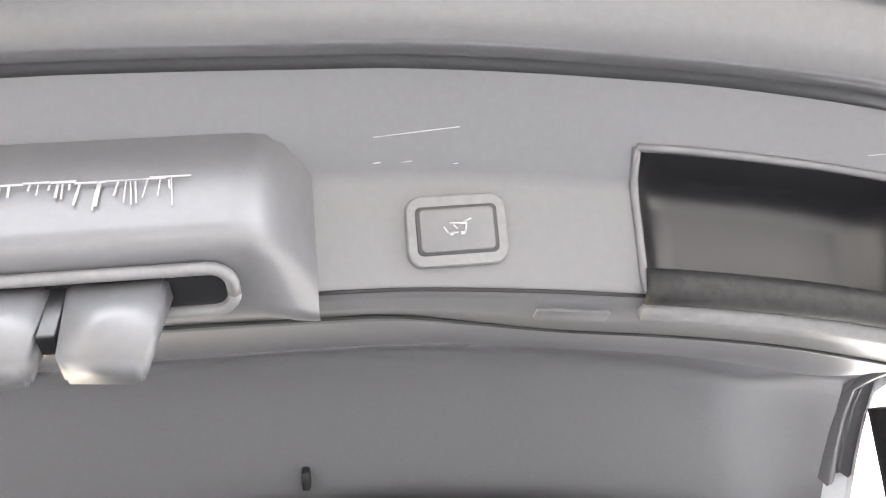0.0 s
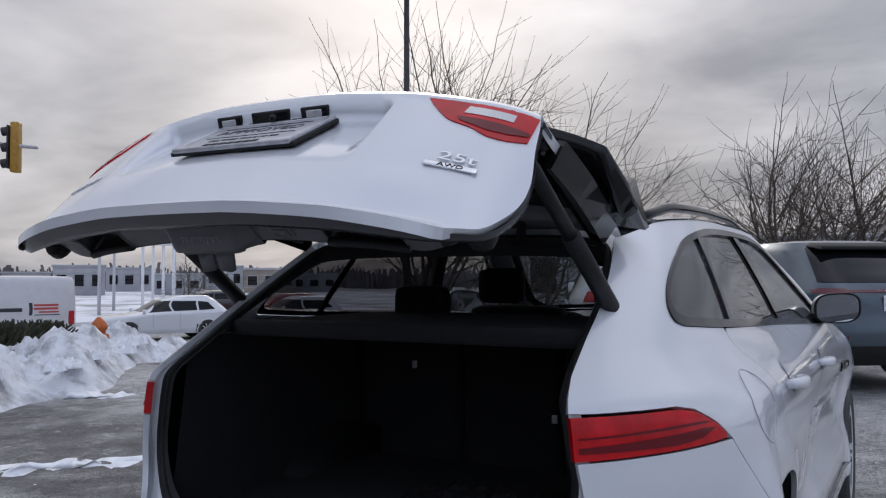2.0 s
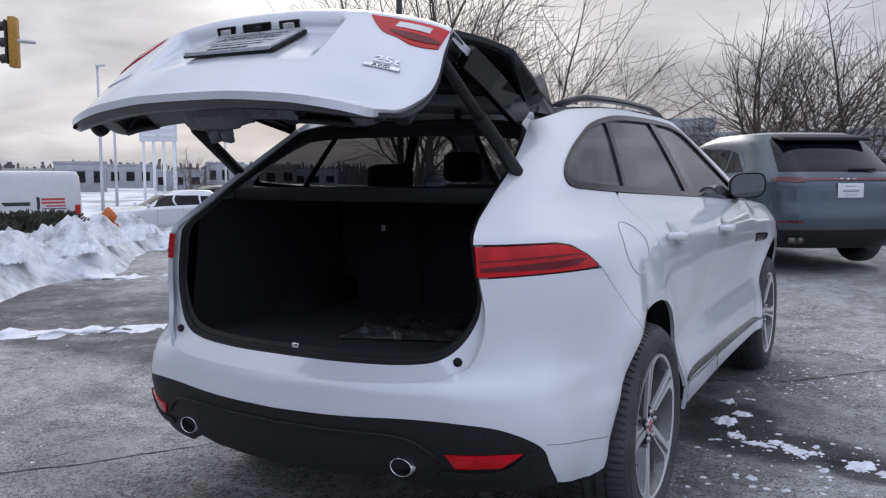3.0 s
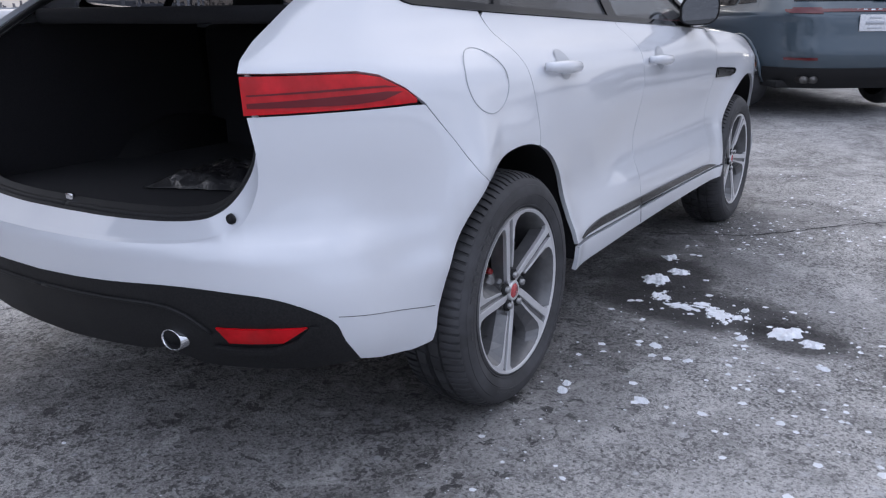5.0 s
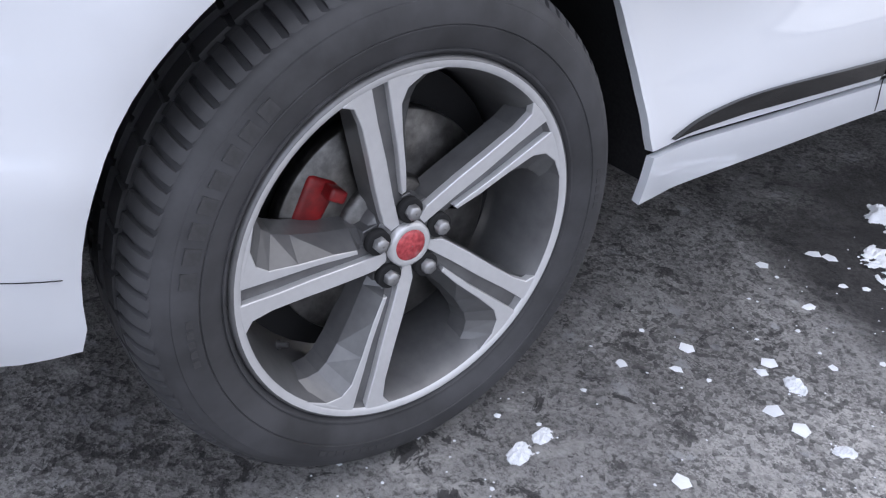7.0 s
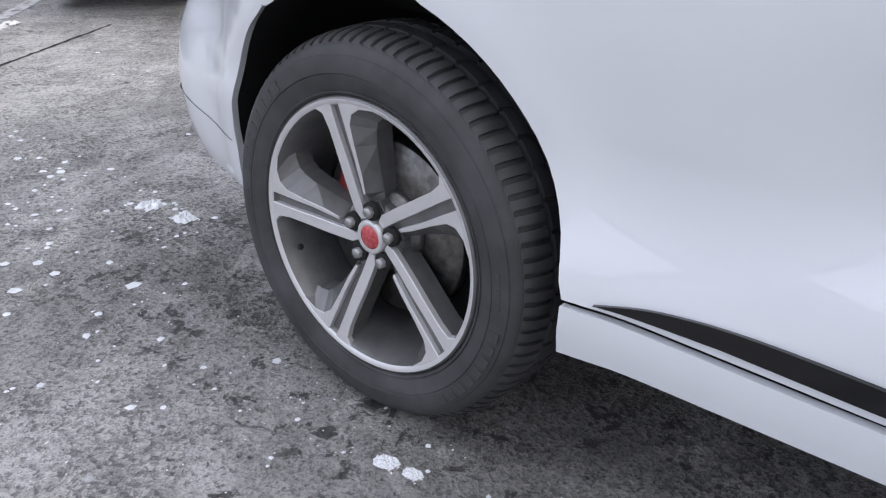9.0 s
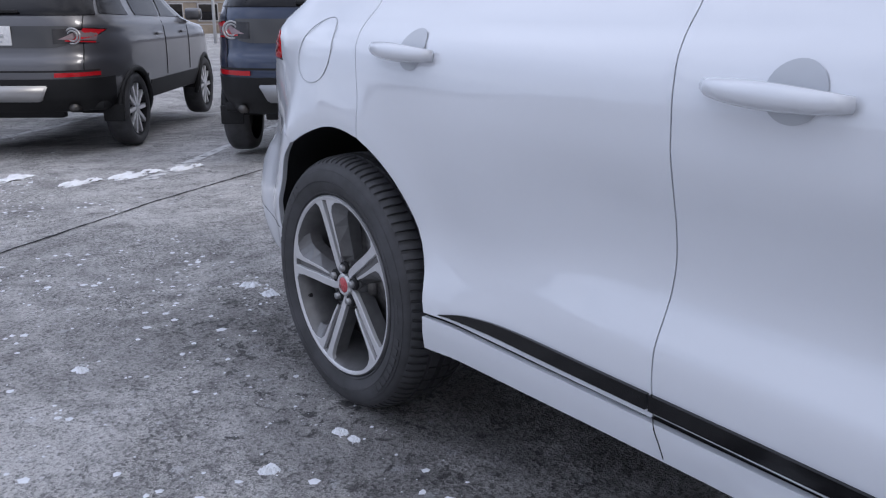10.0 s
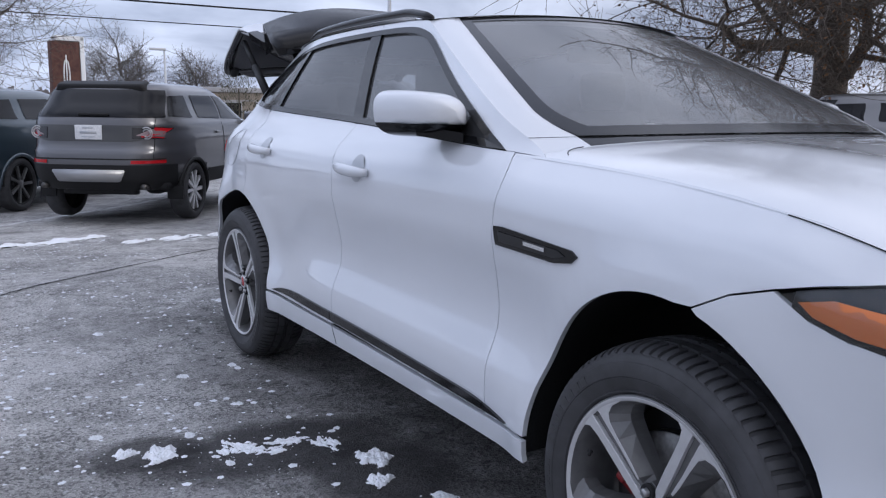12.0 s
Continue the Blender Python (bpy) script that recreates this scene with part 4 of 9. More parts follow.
    for i in range(33):
        t = 2 * i / 32 - 1
        x = t * 0.635
        c = 1 - abs(t) ** 3
        y_front = -0.195 + 0.10 * abs(t) ** 4 * 0
        y_rear = -0.62 + 0.06 * t * t
        z0, z1 = 1.525 + 0.080 * c, 1.425 + 0.110 * c
        sec = [(y_front, z0), (y_front - 0.18, z0 - 0.008), (y_rear + 0.16, z1 + 0.036), (y_rear + 0.02, z1 + 0.006), (y_rear, z1 - 0.012), (y_rear + 0.03, z1 - 0.03),
               (y_rear + 0.20, z1 - 0.010 - 0.05 * abs(t) ** 8), (-0.30, 1.465 + 0.06 * c), (y_front - 0.02, 1.490 + 0.06 * c)]
        rows.append([bm.verts.new(Vector((x * (1 - 0.03 * (k in (3, 4, 5))), y, z)) - HINGE) for k, (y, z) in enumerate(sec)])
    for r0, r1 in zip(rows, rows[1:]):
        for k in range(len(r0)):
            j = (k + 1) % len(r0)
            bm.faces.new((r0[k], r1[k], r1[j], r0[j]))
    bm.faces.new(rows[0])
    bm.faces.new(rows[-1][::-1])
    bmesh.ops.recalc_face_normals(bm, faces=bm.faces)
    part("spoiler", shade(bm), BLACKGLOSS, gate, "gloss black roof spoiler")
    # side blades between glass and spoiler ends
    for s in (1, -1):
        blade = [(0.585, 1.225), (0.640, 1.20), (0.636, 1.30), (0.615, 1.40), (0.585, 1.49), (0.53, 1.50), (0.55, 1.40), (0.575, 1.30)]
        poly = tail([(s * x, z) for x, z in blade])
        part("side_blade", panel("side_blade", poly, flat, BLACKGLOSS, 0.04, 0.07, 0.012, 0.0), None, gate)
    # lamps on the gate
    for s in (1, -1):
        lens = spline([(0.64, 1.003), (0.605, 0.987), (0.565, 0.986), (0.53, 1.003), (0.50, 1.012), (0.475, 1.022), (0.44, 1.055), (0.408, 1.094)])
        poly = tail([(s * x, z) for x, z in lens + [(0.50, 1.096), (0.642, 1.097)]])
        lamp = part("tail_lamp", panel("tail_lamp", poly, flat, REDLENS, 0.03, 0.014, 0.003, 0.001), None, gate, "red tail lamp")
        part("lamp_band", panel("lamp_band", tail([(s * x, z) for x, z in ((0.50, 1.022), (0.56, 1.004), (0.60, 1.006), (0.635, 1.020), (0.638, 1.032), (0.49, 1.036))]), flat, DARKRED, 0.03, 0.0, 0.0045, 0.0), None, lamp)
        for a, b, c, d in ((0.50, 0.60, 1.050, 1.076),):
            part("reversing_lamp", panel("reversing_lamp", tail([(s * a, c), (s * b, c), (s * b, d), (s * (a + 0.004), d)]), flat, CLEARLENS, 0.03, 0.004, 0.0045, 0.0), None, gate)
    # badge plates and raised marks
    at = gate_place(0.535, 0.873, 0.003)
    part("badge_plate", box(0.105, 0.014, 0.004, 0.0015), CHROME, gate, at=at)
    lettering("badge_letters", "AWD", 0.014, BLACKGLOSS, gate, at @ Matrix.Translation((0, 0, 0.0025)), 0.0004, 1.5)
    lettering("badge_letters", "25t", 0.034, CHROME, gate, gate_place(0.540, 0.899, 0.003), 0.002, 1.7)
    for k in range(6):
        part("badge_mark", box(0.017, 0.016 - 0.004 * (k % 2), 0.003, 0.001), CHROME, gate, at=gate_place(-0.53 + 0.023 * k, 0.885, 0.002))
    for k in range(6):
        part("badge_mark", box(0.011, 0.010, 0.002, 0.001), CHROME, gate, at=gate_place(-0.06 + 0.016 * k, 1.137, 0.003))
    part("badge_mark", box(0.075, 0.022, 0.004, 0.009), CHROME, gate, at=gate_place(-0.015, 1.163, 0.003) @ Matrix.Rotation(radians(-12), 4, "Z"))
    # dealer plate in its frame
    at = gate_place(0.015, 0.985, 0.014)
    pl = part("dealer_plate", box(0.305, 0.155, 0.006, 0.003), PLATEGREY, gate, "grey dealer plate in a black frame with lettering", at=at)
    fr = bmesh.new()
    for cx, cy, sx, sy in ((0, 0.083, 0.33, 0.020), (0, -0.083, 0.33, 0.020), (0.157, 0, 0.018, 0.16), (-0.157, 0, 0.018, 0.16)):
        b = box(sx, sy, 0.012, 0.004, (cx, cy, 0))
        tmp = bpy.data.meshes.new("tmp")
        b.to_mesh(tmp)
        b.free()
        fr.from_mesh(tmp)
        bpy.data.meshes.remove(tmp)
    part("plate_frame", fr, PLATEFRAME, gate, at=at)
    low = bmesh.new()
    part("plate_edge", box(0.345, 0.185, 0.010, 0.004, (0, 0, -0.007)), BLACKPLAST, gate, at=at)
    low.free()
    lettering("plate_letters", "APPROVED", 0.040, DARKGREY, gate, at @ Matrix.Translation((0, 0.020, 0.0035)), 0.0004, 1.22)
    lettering("plate_letters", "CERTIFIED PRE-OWNED", 0.017, DARKGREY, gate, at @ Matrix.Translation((0, -0.042, 0.0035)), 0.0004, 1.1)
    for yy in (0.052, -0.018):
        part("plate_bar", box(0.25, 0.0022, 0.001, 0), DARKGREY, gate, at=at @ Matrix.Translation((0, yy, 0.0036)))
    for k in range(7):
        part("plate_bar", box(0.017, 0.013, 0.001, 0), DARKGREY, gate, at=at @ Matrix.Translation((-0.068 + 0.0225 * k, -0.083, 0.0068)))
    for k in range(9):
        part("plate_bar", box(0.013, 0.012, 0.001, 0), DARKGREY, gate, at=at @ Matrix.Translation((-0.072 + 0.018 * k, 0.083, 0.0068)))
    # lamps and camera under the lip
    for x, w in ((-0.125, 0.075), (0.0, 0.11), (0.125, 0.075)):
        part("number_lamp" if x else "camera_pod", box(w, 0.034, 0.014, 0.004), BLACKGLOSS, gate, at=gate_place(x, 1.074, -0.002))
        if x:
            part("lamp_lens", box(w * 0.55, 0.018, 0.006, 0.002), CLEARLENS, gate, at=gate_place(x, 1.074, 0.005))
        else:
            part("camera_eye", lathe_bm([(0.001, 0.010), (0.007, 0.010), (0.010, 0.0)], 16, "z"), BLACKGLOSS, gate, at=gate_place(0.01, 1.074, 0.003))
    # rear wiper resting along the glass
    part("rear_wiper", box(0.36, 0.022, 0.018, 0.006, (0.16, 0, 0.02)), BLACKPLAST, gate, at=gate_place(-0.20, 1.248, 0.008) @ Matrix.Rotation(radians(4), 4, "Z"))
    part("wiper_pivot", box(0.07, 0.05, 0.035, 0.015), BLACKPLAST, gate, at=gate_place(0.0, 1.242, 0.014))
    # inner side: latch housing, closing button, pull pocket
    def shell(name, outline, h, top, at, mat=TRIMGREY, label=""):
        bm = bmesh.new()
        o = clean(outline)
        base, rim, roof_ = [bm.verts.new((x, y, -0.012)) for x, y in o], None, None
        c = (sum(q[0] for q in o) / len(o), sum(q[1] for q in o) / len(o))
        prev = base
        for k, hh in ((1 - 0.25 * (1 - top), h * 0.75), (top + 0.03, h * 0.96), (top, h)):
            cur = [bm.verts.new((c[0] + (x - c[0]) * k, c[1] + (y - c[1]) * k, hh)) for x, y in o]
            for i in range(len(o)):
                j = (i + 1) % len(o)
                bm.faces.new((prev[i], prev[j], cur[j], cur[i]))
            prev = cur
        bm.faces.new(prev)
        return part(name, shade(bm), mat, gate, label, at)
    def rrect(w, h, r, n=5):
        return [(sx * (w / 2 - r) + r * math.cos(radians(a0 + 90 * i / n)), sy * (h / 2 - r) + r * math.sin(radians(a0 + 90 * i / n))) for sx, sy, a0 in ((1, 1, 0), (-1, 1, 90), (-1, -1, 180), (1, -1, 270)) for i in range(n + 1)]
    def on(x, t, lift=0.0):
        # as inner_place, but with x along the car's right
        return inner_place(x, t, lift) @ Matrix.Diagonal((-1, 1, 1, 1))
    # latch housing: a wedge whose ridge stands highest beside the window, a lipped mouth below it, and a forked latch
    base = on(0.0, 1.30)
    section = [(-0.052, -0.006), (-0.050, 0.004), (-0.045, 0.011), (-0.015, 0.027), (0.012, 0.041), (0.019, 0.0435), (0.025, 0.042), (0.030, 0.036), (0.050, 0.012), (0.054, 0.004), (0.055, -0.010)]
    ends = [(-0.112, 0.0, 1.0), (-0.108, 0.18, 1.0), (-0.100, 0.55, 0.98), (-0.092, 0.86, 0.95), (-0.085, 0.97, 0.93), (-0.076, 1.0, 0.92)]
    ends = ends + [(-x, h, w) for x, h, w in ends[::-1]]
    v = [base @ Vector((x, y * w, z * h if z > 0 else z)) for x, h, w in ends for y, z in section]
    k = len(section)
    f = [(i * k + j, (i + 1) * k + j, (i + 1) * k + j + 1, i * k + j + 1) for i in range(len(ends) - 1) for j in range(k - 1)]
    part("latch_housing", mesh_of("latch_housing", v, f, TRIMGREY), None, gate, "moulded latch housing with frost streaks")
    lip = base @ Matrix.Translation((0, -0.004, 0.0335)) @ Matrix.Rotation(math.atan2(0.014, 0.027), 4, "X")
    mouth = base @ Matrix.Translation((0, 0.039, 0.0255)) @ Matrix.Rotation(-math.atan2(0.024, 0.020), 4, "X")
    loop = [mouth @ Vector((x, y, 0.001)) for x, y in rrect(0.150, 0.026, 0.010)]
    part("latch_lip", tube(loop + [loop[0]], 0.0032, 8), LATCHGREY, gate)
    # mouth and slot are solid pieces; the openings' shade is put into their colour
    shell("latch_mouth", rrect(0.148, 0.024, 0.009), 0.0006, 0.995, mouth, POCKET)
    for sg in (1, -1):
        bm = bmesh.new()
        prof = [(0.003, -0.009), (0.048, -0.009), (0.048, 0.006), (0.042, 0.010), (0.003, 0.010)]
        lo = [bm.verts.new((sg * x, y, -0.004)) for x, y in prof]
        hi = [bm.verts.new((sg * (x * 0.86 + (0.004 if x < 0.01 else 0.0)), y + 0.002, 0.046 if x > 0.01 else 0.042)) for x, y in prof]
        for i in range(5):
            bm.faces.new((lo[i], lo[(i + 1) % 5], hi[(i + 1) % 5], hi[i]))
        bm.faces.new(lo[::-1])
        bm.faces.new(hi)
        bmesh.ops.recalc_face_normals(bm, faces=bm.faces)
        bmesh.ops.bevel(bm, geom=bm.edges[:], offset=0.0022, segments=2, affect="EDGES")
        part("latch", shade(bm), TRIMGREY, gate, at=mouth)
    part("latch_slot", box(0.008, 0.012, 0.030, 0.001, (0, 0.0, 0.014)), POCKET, gate, at=mouth)
    # joints of the trim: under the button face, along the wavy edge; a soft crease above
    for sg in (1, -1):
        part("trim_joint", tube([inner(sg * x, 1.985) for x in np.linspace(0.112, 0.277, 14)], 0.0012, 6), DARKIN, gate)
    part("trim_joint", tube([inner(x, joint(x) + 0.006) for x in np.linspace(-0.56, 0.56, 70)], 0.0014, 6), DARKIN, gate)
    part("trim_crease", tube([inner(x, 2.36 - 0.05 * x * x) - inner_place(x, 2.36).col[2].to_3d() * 0.0035 for x in np.linspace(-0.26, 0.22, 30)], [0.0008] + [0.0052] * 28 + [0.0008], 8), TRIMGREY, gate)
    for k in range(26):
        x = -0.052 + 0.0042 * k + random.uniform(-0.0025, 0.0025)
        h = 0.003 + 0.016 * random.random() ** 2
        part("frost_streak", box(random.uniform(0.0005, 0.0012), h, 0.0004, 0.0), FROST, gate, at=lip @ Matrix.Translation((x, -0.010 + h / 2 + random.uniform(0, 0.002), 0.0008)) @ Matrix.Rotation(random.uniform(-0.15, 0.15), 4, "Z"))
    for k in range(9):
        part("frost_streak", box(random.uniform(0.010, 0.020), random.uniform(0.0006, 0.0013), 0.0004, 0.0), FROST, gate, at=lip @ Matrix.Translation((-0.045 + 0.0118 * k, -0.0095 + random.uniform(-0.001, 0.001), 0.0008)))
    # closing button in its frame
    bz = on(0.183, 1.48)
    shell("button_bezel", rrect(0.052, 0.037, 0.008), 0.0045, 0.93, bz, LATCHGREY)
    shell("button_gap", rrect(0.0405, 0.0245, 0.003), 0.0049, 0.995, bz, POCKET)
    shell("closing_button", rrect(0.038, 0.022, 0.0025), 0.0062, 0.96, bz, TRIMGREY, "tailgate button with a white car symbol")
    sym = bz @ Matrix.Translation((0, 0, 0.0066))
    for w, h, x, y, r in ((0.0090, 0.0009, 0.0006, -0.0030, 4), (0.0055, 0.0009, -0.0022, 0.0018, 0), (0.0009, 0.0040, -0.0058, 0.0002, -30), (0.0009, 0.0045, 0.0042, 0.0000, 12), (0.0045, 0.0009, 0.0052, -0.0042, -24), (0.0022, 0.0018, -0.0034, 0.0022, 0), (0.0022, 0.0018, 0.0026, 0.0022, 0), (0.0007, 0.0030, -0.0010, -0.0012, -40)):
        part("symbol_stroke", box(w, h, 0.0004, 0), FROST, gate, at=sym @ Matrix.Translation((x, y, 0)) @ Matrix.Rotation(radians(r), 4, "Z"))
    # pull pockets: a box let into the trim, with a rounded grip along its upper edge
    for sg in (1, -1):
        v, f = [], []
        x0, x1 = sg * pocket[0], sg * pocket[1]
        edge = [(x0, t) for t in np.linspace(*POCK, 9)] + [(x0 + (x1 - x0) * k / 12, POCK[1]) for k in range(1, 12)] + [(x1, t) for t in np.linspace(POCK[1], POCK[0], 9)] + [(x1 + (x0 - x1) * k / 12, POCK[0]) for k in range(1, 12)]
        mid = inner_place(sg * 0.36, 1.2).col[2].to_3d()
        rim = [inner(*q) for q in edge]
        k = 14
        v, f = [], []
        for i in range(k + 1):
            for j in range(k + 1):
                c, d = min(i, k - i) / 2, min(j, k - j) / 1.6
                q = inner(x0 + (x1 - x0) * (i / k), POCK[0] + (POCK[1] - POCK[0]) * j / k)
                v.append(q - mid * 0.040 * min(1.0, c) ** 0.6 * min(1.0, d) ** 0.6)
        f = [(i * (k + 1) + j, i * (k + 1) + j + 1, (i + 1) * (k + 1) + j + 1, (i + 1) * (k + 1) + j) for i in range(k) for j in range(k)]
        # lining is far darker than the trim round it
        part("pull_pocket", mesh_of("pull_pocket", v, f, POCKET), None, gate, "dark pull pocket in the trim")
        part("pocket_lip", tube(rim[:] + [rim[0]], 0.0025, 6), TRIMGREY, gate)
        bar = [inner(x0 + (x1 - x0) * i / 8, 1.90) + mid * 0.001 for i in range(9)]
        part("pocket_grip", tube(bar, 0.0095, 12), BLACKPLAST, gate)
        bar = [inner(x0 + (x1 - x0) * i / 8, 2.03) + mid * 0.002 for i in range(9)]
        part("pocket_grip", tube(bar, 0.0065, 12), LATCHGREY, gate)
        part("flap", box(0.040, 0.014, 0.003, 0.001), TRIMGREY, gate, at=on(sg * 0.245, 2.06, 0.0))
        shell("buffer", rrect(0.030, 0.034, 0.010), 0.035, 0.75, on(sg * 0.545, 0.75, -0.008), BLACKPLAST)
        # ribbed corner inside the lamp
        part("corner_block", box(0.05, 0.05, 0.06, 0.018), BLACKPLAST, gate, at=Matrix.Translation(Vector((sg * 0.59, skin_y(0.59, 0.8) + 0.075, 0.80)) - HINGE))
    part("hook", box(0.008, 0.020, 0.016, 0.003), BLACKPLAST, gate, at=on(0.072, 2.93, 0.004))
    for k, (x, t, l) in enumerate(((0.165, 0.55, 0.05), (0.145, 0.86, 0.004), (0.160, 0.85, 0.006), (0.185, 0.86, 0.003), (0.42, 0.30, 0.04), (0.50, 0.55, 0.012), (0.495, 0.65, 0.006))):
        part("scratch", box(l, 0.0005, 0.0003, 0), FROST, gate, at=on(x, t, 0.0001) @ Matrix.Rotation(radians(-5), 4, "Z"))


LATCHGREY = vary(shader("mid_grey_plastic", (0.12, 0.121, 0.127), 0.5), (0.11, 0.111, 0.117), (0.13, 0.131, 0.137), 200, 3, bump=0.1, dist=0.0006)
RIMTRIM = vary(shader("sheen_grey_trim", (0.062, 0.063, 0.068), 0.22), (0.060, 0.061, 0.066), (0.064, 0.065, 0.070), 200, 2)
POCKET = shader("dark_recess_fill", (0.012, 0.012, 0.014), 0.35)
FROST = shader("thin_grey_frost", (0.30, 0.30, 0.31), 0.6)
REARGLASS = pane("rear_privacy_glass", (0.20, 0.20, 0.21))
PLATEGREY = vary(shader("brushed_plate", (0.42, 0.43, 0.46), 0.4, 0.3), (0.38, 0.39, 0.42), (0.46, 0.47, 0.50), 30, 4)
PLATEFRAME = vary(shader("silver_plate_frame", (0.5, 0.5, 0.52), 0.35, 0.5), (0.42, 0.42, 0.44), (0.55, 0.55, 0.57), 40, 4)
DARKGREY = shader("dark_print", (0.03, 0.032, 0.038), 0.5)
build_gate()


# struts and boot opening
def build_boot():
    for s in (1, -1):
        a = GATE_M @ (Vector((s * 0.585, -0.80, 1.06)) - HINGE)
        b = Vector((s * 0.612, -0.49, 1.315))
        part("gas_strut", tube([a, a.lerp(b, 0.5)], 0.017, 14), BLACKPLAST, car)
        part("gas_strut", tube([a.lerp(b, 0.48), b], 0.023, 14), BLACKPLAST, car, "thick black powered strut")
        c = GATE_M @ (Vector((s * 0.30, -0.30, 1.47)) - HINGE)
        pts = [c.lerp(Vector((s * 0.22, -0.17, 1.50)), k / 8) + Vector((0, 0, -0.03 * math.sin(math.pi * k / 8))) for k in range(9)]
        part("hinge_arm", tube(pts, 0.014, 10), BLACKPLAST, car)
    full = both(spline([(0.0, 0.676), (0.3, 0.680), (0.52, 0.694), (0.61, 0.722), (0.645, 0.748), (0.672, 0.82), (0.675, 0.90), (0.660, 1.0), (0.648, 1.10), (0.635, 1.17), (0.63, 1.25), (0.625, 1.33), (0.60, 1.42), (0.57, 1.50), (0.50, 1.535), (0.3, 1.545), (0.0, 1.548)], 0.02))
    outer = dense(clean(full), 0.025)
    hole = clean(both(spline([(0.0, 0.716), (0.30, 0.718), (0.47, 0.728), (0.548, 0.752), (0.602, 0.800), (0.640, 0.870), (0.650, 0.95), (0.642, 1.0), (0.632, 1.09), (0.620, 1.17), (0.612, 1.25), (0.604, 1.33), (0.580, 1.41), (0.54, 1.478), (0.46, 1.502), (0.28, 1.512), (0.0, 1.514)], 0.02)))

    def evenly(poly, n):
        """The outline from its lowest middle point, at even steps."""
        k = min(range(len(poly)), key=lambda i: (poly[i][1] > 1.0, abs(poly[i][0] - float(ARC_U[0]))))
        q = np.array(poly[k:] + poly[:k + 1])
        d = np.r_[0, np.cumsum(np.linalg.norm(np.diff(q, axis=0), axis=1))]
        return [(float(np.interp(t, d, q[:, 0])), float(np.interp(t, d, q[:, 1]))) for t in np.linspace(0, d[-1], n, endpoint=False)]
    outer = evenly(outer, 240)
    mid = evenly(hole, 240)
    inner_ring = evenly(shrink(hole, 0.032), 240)
    def ring(name, la, lb, mat, label=""):
        n = len(outer)
        rows = []
        for poly, push in (la, lb):
            row = []
            for q in poly:
                p = body_rear(*q)
                row.append(p + Vector((0, push, -0.35 * push * smooth01((q[1] - 1.2) / 0.3))))
            rows.append(row)
        part(name, mesh_of(name, rows[0] + rows[1], [(k, (k + 1) % n, n + (k + 1) % n, n + k) for k in range(n)], mat), None, car, label)
    ring("opening_flange", (shrink(outer, -0.030), 0.004), (outer, 0.035), WHITE)
    ring("opening_frame", (outer, 0.035), (mid, 0.05), WHITE)
    ring("opening_trim", (mid, 0.05), (inner_ring, 0.085), BLACKPLAST)
    # rubber seal
    pts = [body_rear(*q) + Vector((0, 0.068, 0)) for q in prune(shrink(mid, 0.008), mid, 0.008)]
    part("seal", tube(pts + [pts[0]], 0.011, 8), BLACKPLAST, car, "black rubber seal round the opening")
    # boot liner
    bm = bmesh.new()
    def quad(a, b, c, d):
        bm.faces.new([bm.verts.new(p) for p in (a, b, c, d)])
    x0, zf, y0, y1 = 0.60, 0.715, -0.90, 0.18
    bm.faces.new([bm.verts.new(p) for p in ((-x0, y0 + 0.11, zf), (-0.44, y0 + 0.02, zf), (0.44, y0 + 0.02, zf), (x0, y0 + 0.11, zf), (x0, y1, zf), (-x0, y1, zf))])
    for s in (1, -1):
        quad((s * 0.60, -0.79, zf), (s * 0.60, y1, zf), (s * 0.64, y1, 1.25), (s * 0.622, -0.70, 1.20))
        quad((s * 0.622, -0.70, 1.20), (s * 0.64, y1, 1.22), (s * 0.72, y1, 1.24), (s * 0.60, -0.50, 1.22))
    part("boot_liner", bm, CARPET, car, "black carpeted boot")
    part("latch_striker", box(0.03, 0.012, 0.02, 0.004, (0.0, -0.905, 0.745)), CHROME, car)
    stop = body(ux(0.588, 0.742), 0.742)
    for s in (1, -1):
        part("buffer", lathe_bm([(0.001, 0.006), (0.006, 0.006), (0.007, 0.0), (0.013, 0.003), (0.014, -0.006)], 20, "z"), BLACKPLAST, car, "round rubber stop",
             Matrix.Translation((s * stop.x, stop.y + 0.036, stop.z)) @ Matrix.Rotation(radians(95), 4, "X"))
    # rear seat backs, parcel cover, headrests
    for x, w in ((-0.40, 0.44), (0.02, 0.38), (0.42, 0.40)):
        part("seat_back", box(w, 0.14, 0.54, 0.04, (x, 0.26, 0.93)), CARPET, car)
    for x in (-0.40, 0.42):
        part("headrest", box(0.23, 0.09, 0.16, 0.045, (x, 0.30, 1.275)), DARKIN, car)
    part("parcel_cover", box(1.16, 0.045, 0.05, 0.018, (0, -0.55, 1.235)), CARPET, car)
    part("parcel_cover", box(1.18, 0.85, 0.012, 0.004, (0, -0.14, 1.245)), CARPET, car)
    for s in (1, -1):
        part("front_seat", box(0.48, 0.16, 0.60, 0.06, (s * 0.38, 1.18, 0.95)), CARPET, car)
        part("headrest", box(0.23, 0.10, 0.17, 0.05, (s * 0.44, 1.12, 1.345)), DARKIN, car)
        part("seat_cushion", box(0.5, 0.5, 0.14, 0.05, (s * 0.38, 1.42, 0.66)), CARPET, car)
    part("rear_bench", box(1.3, 0.5, 0.16, 0.05, (0, 0.48, 0.66)), CARPET, car)
    part("dashboard", box(1.5, 0.5, 0.25, 0.08, (0, 2.12, 0.98)), DARKIN, car)
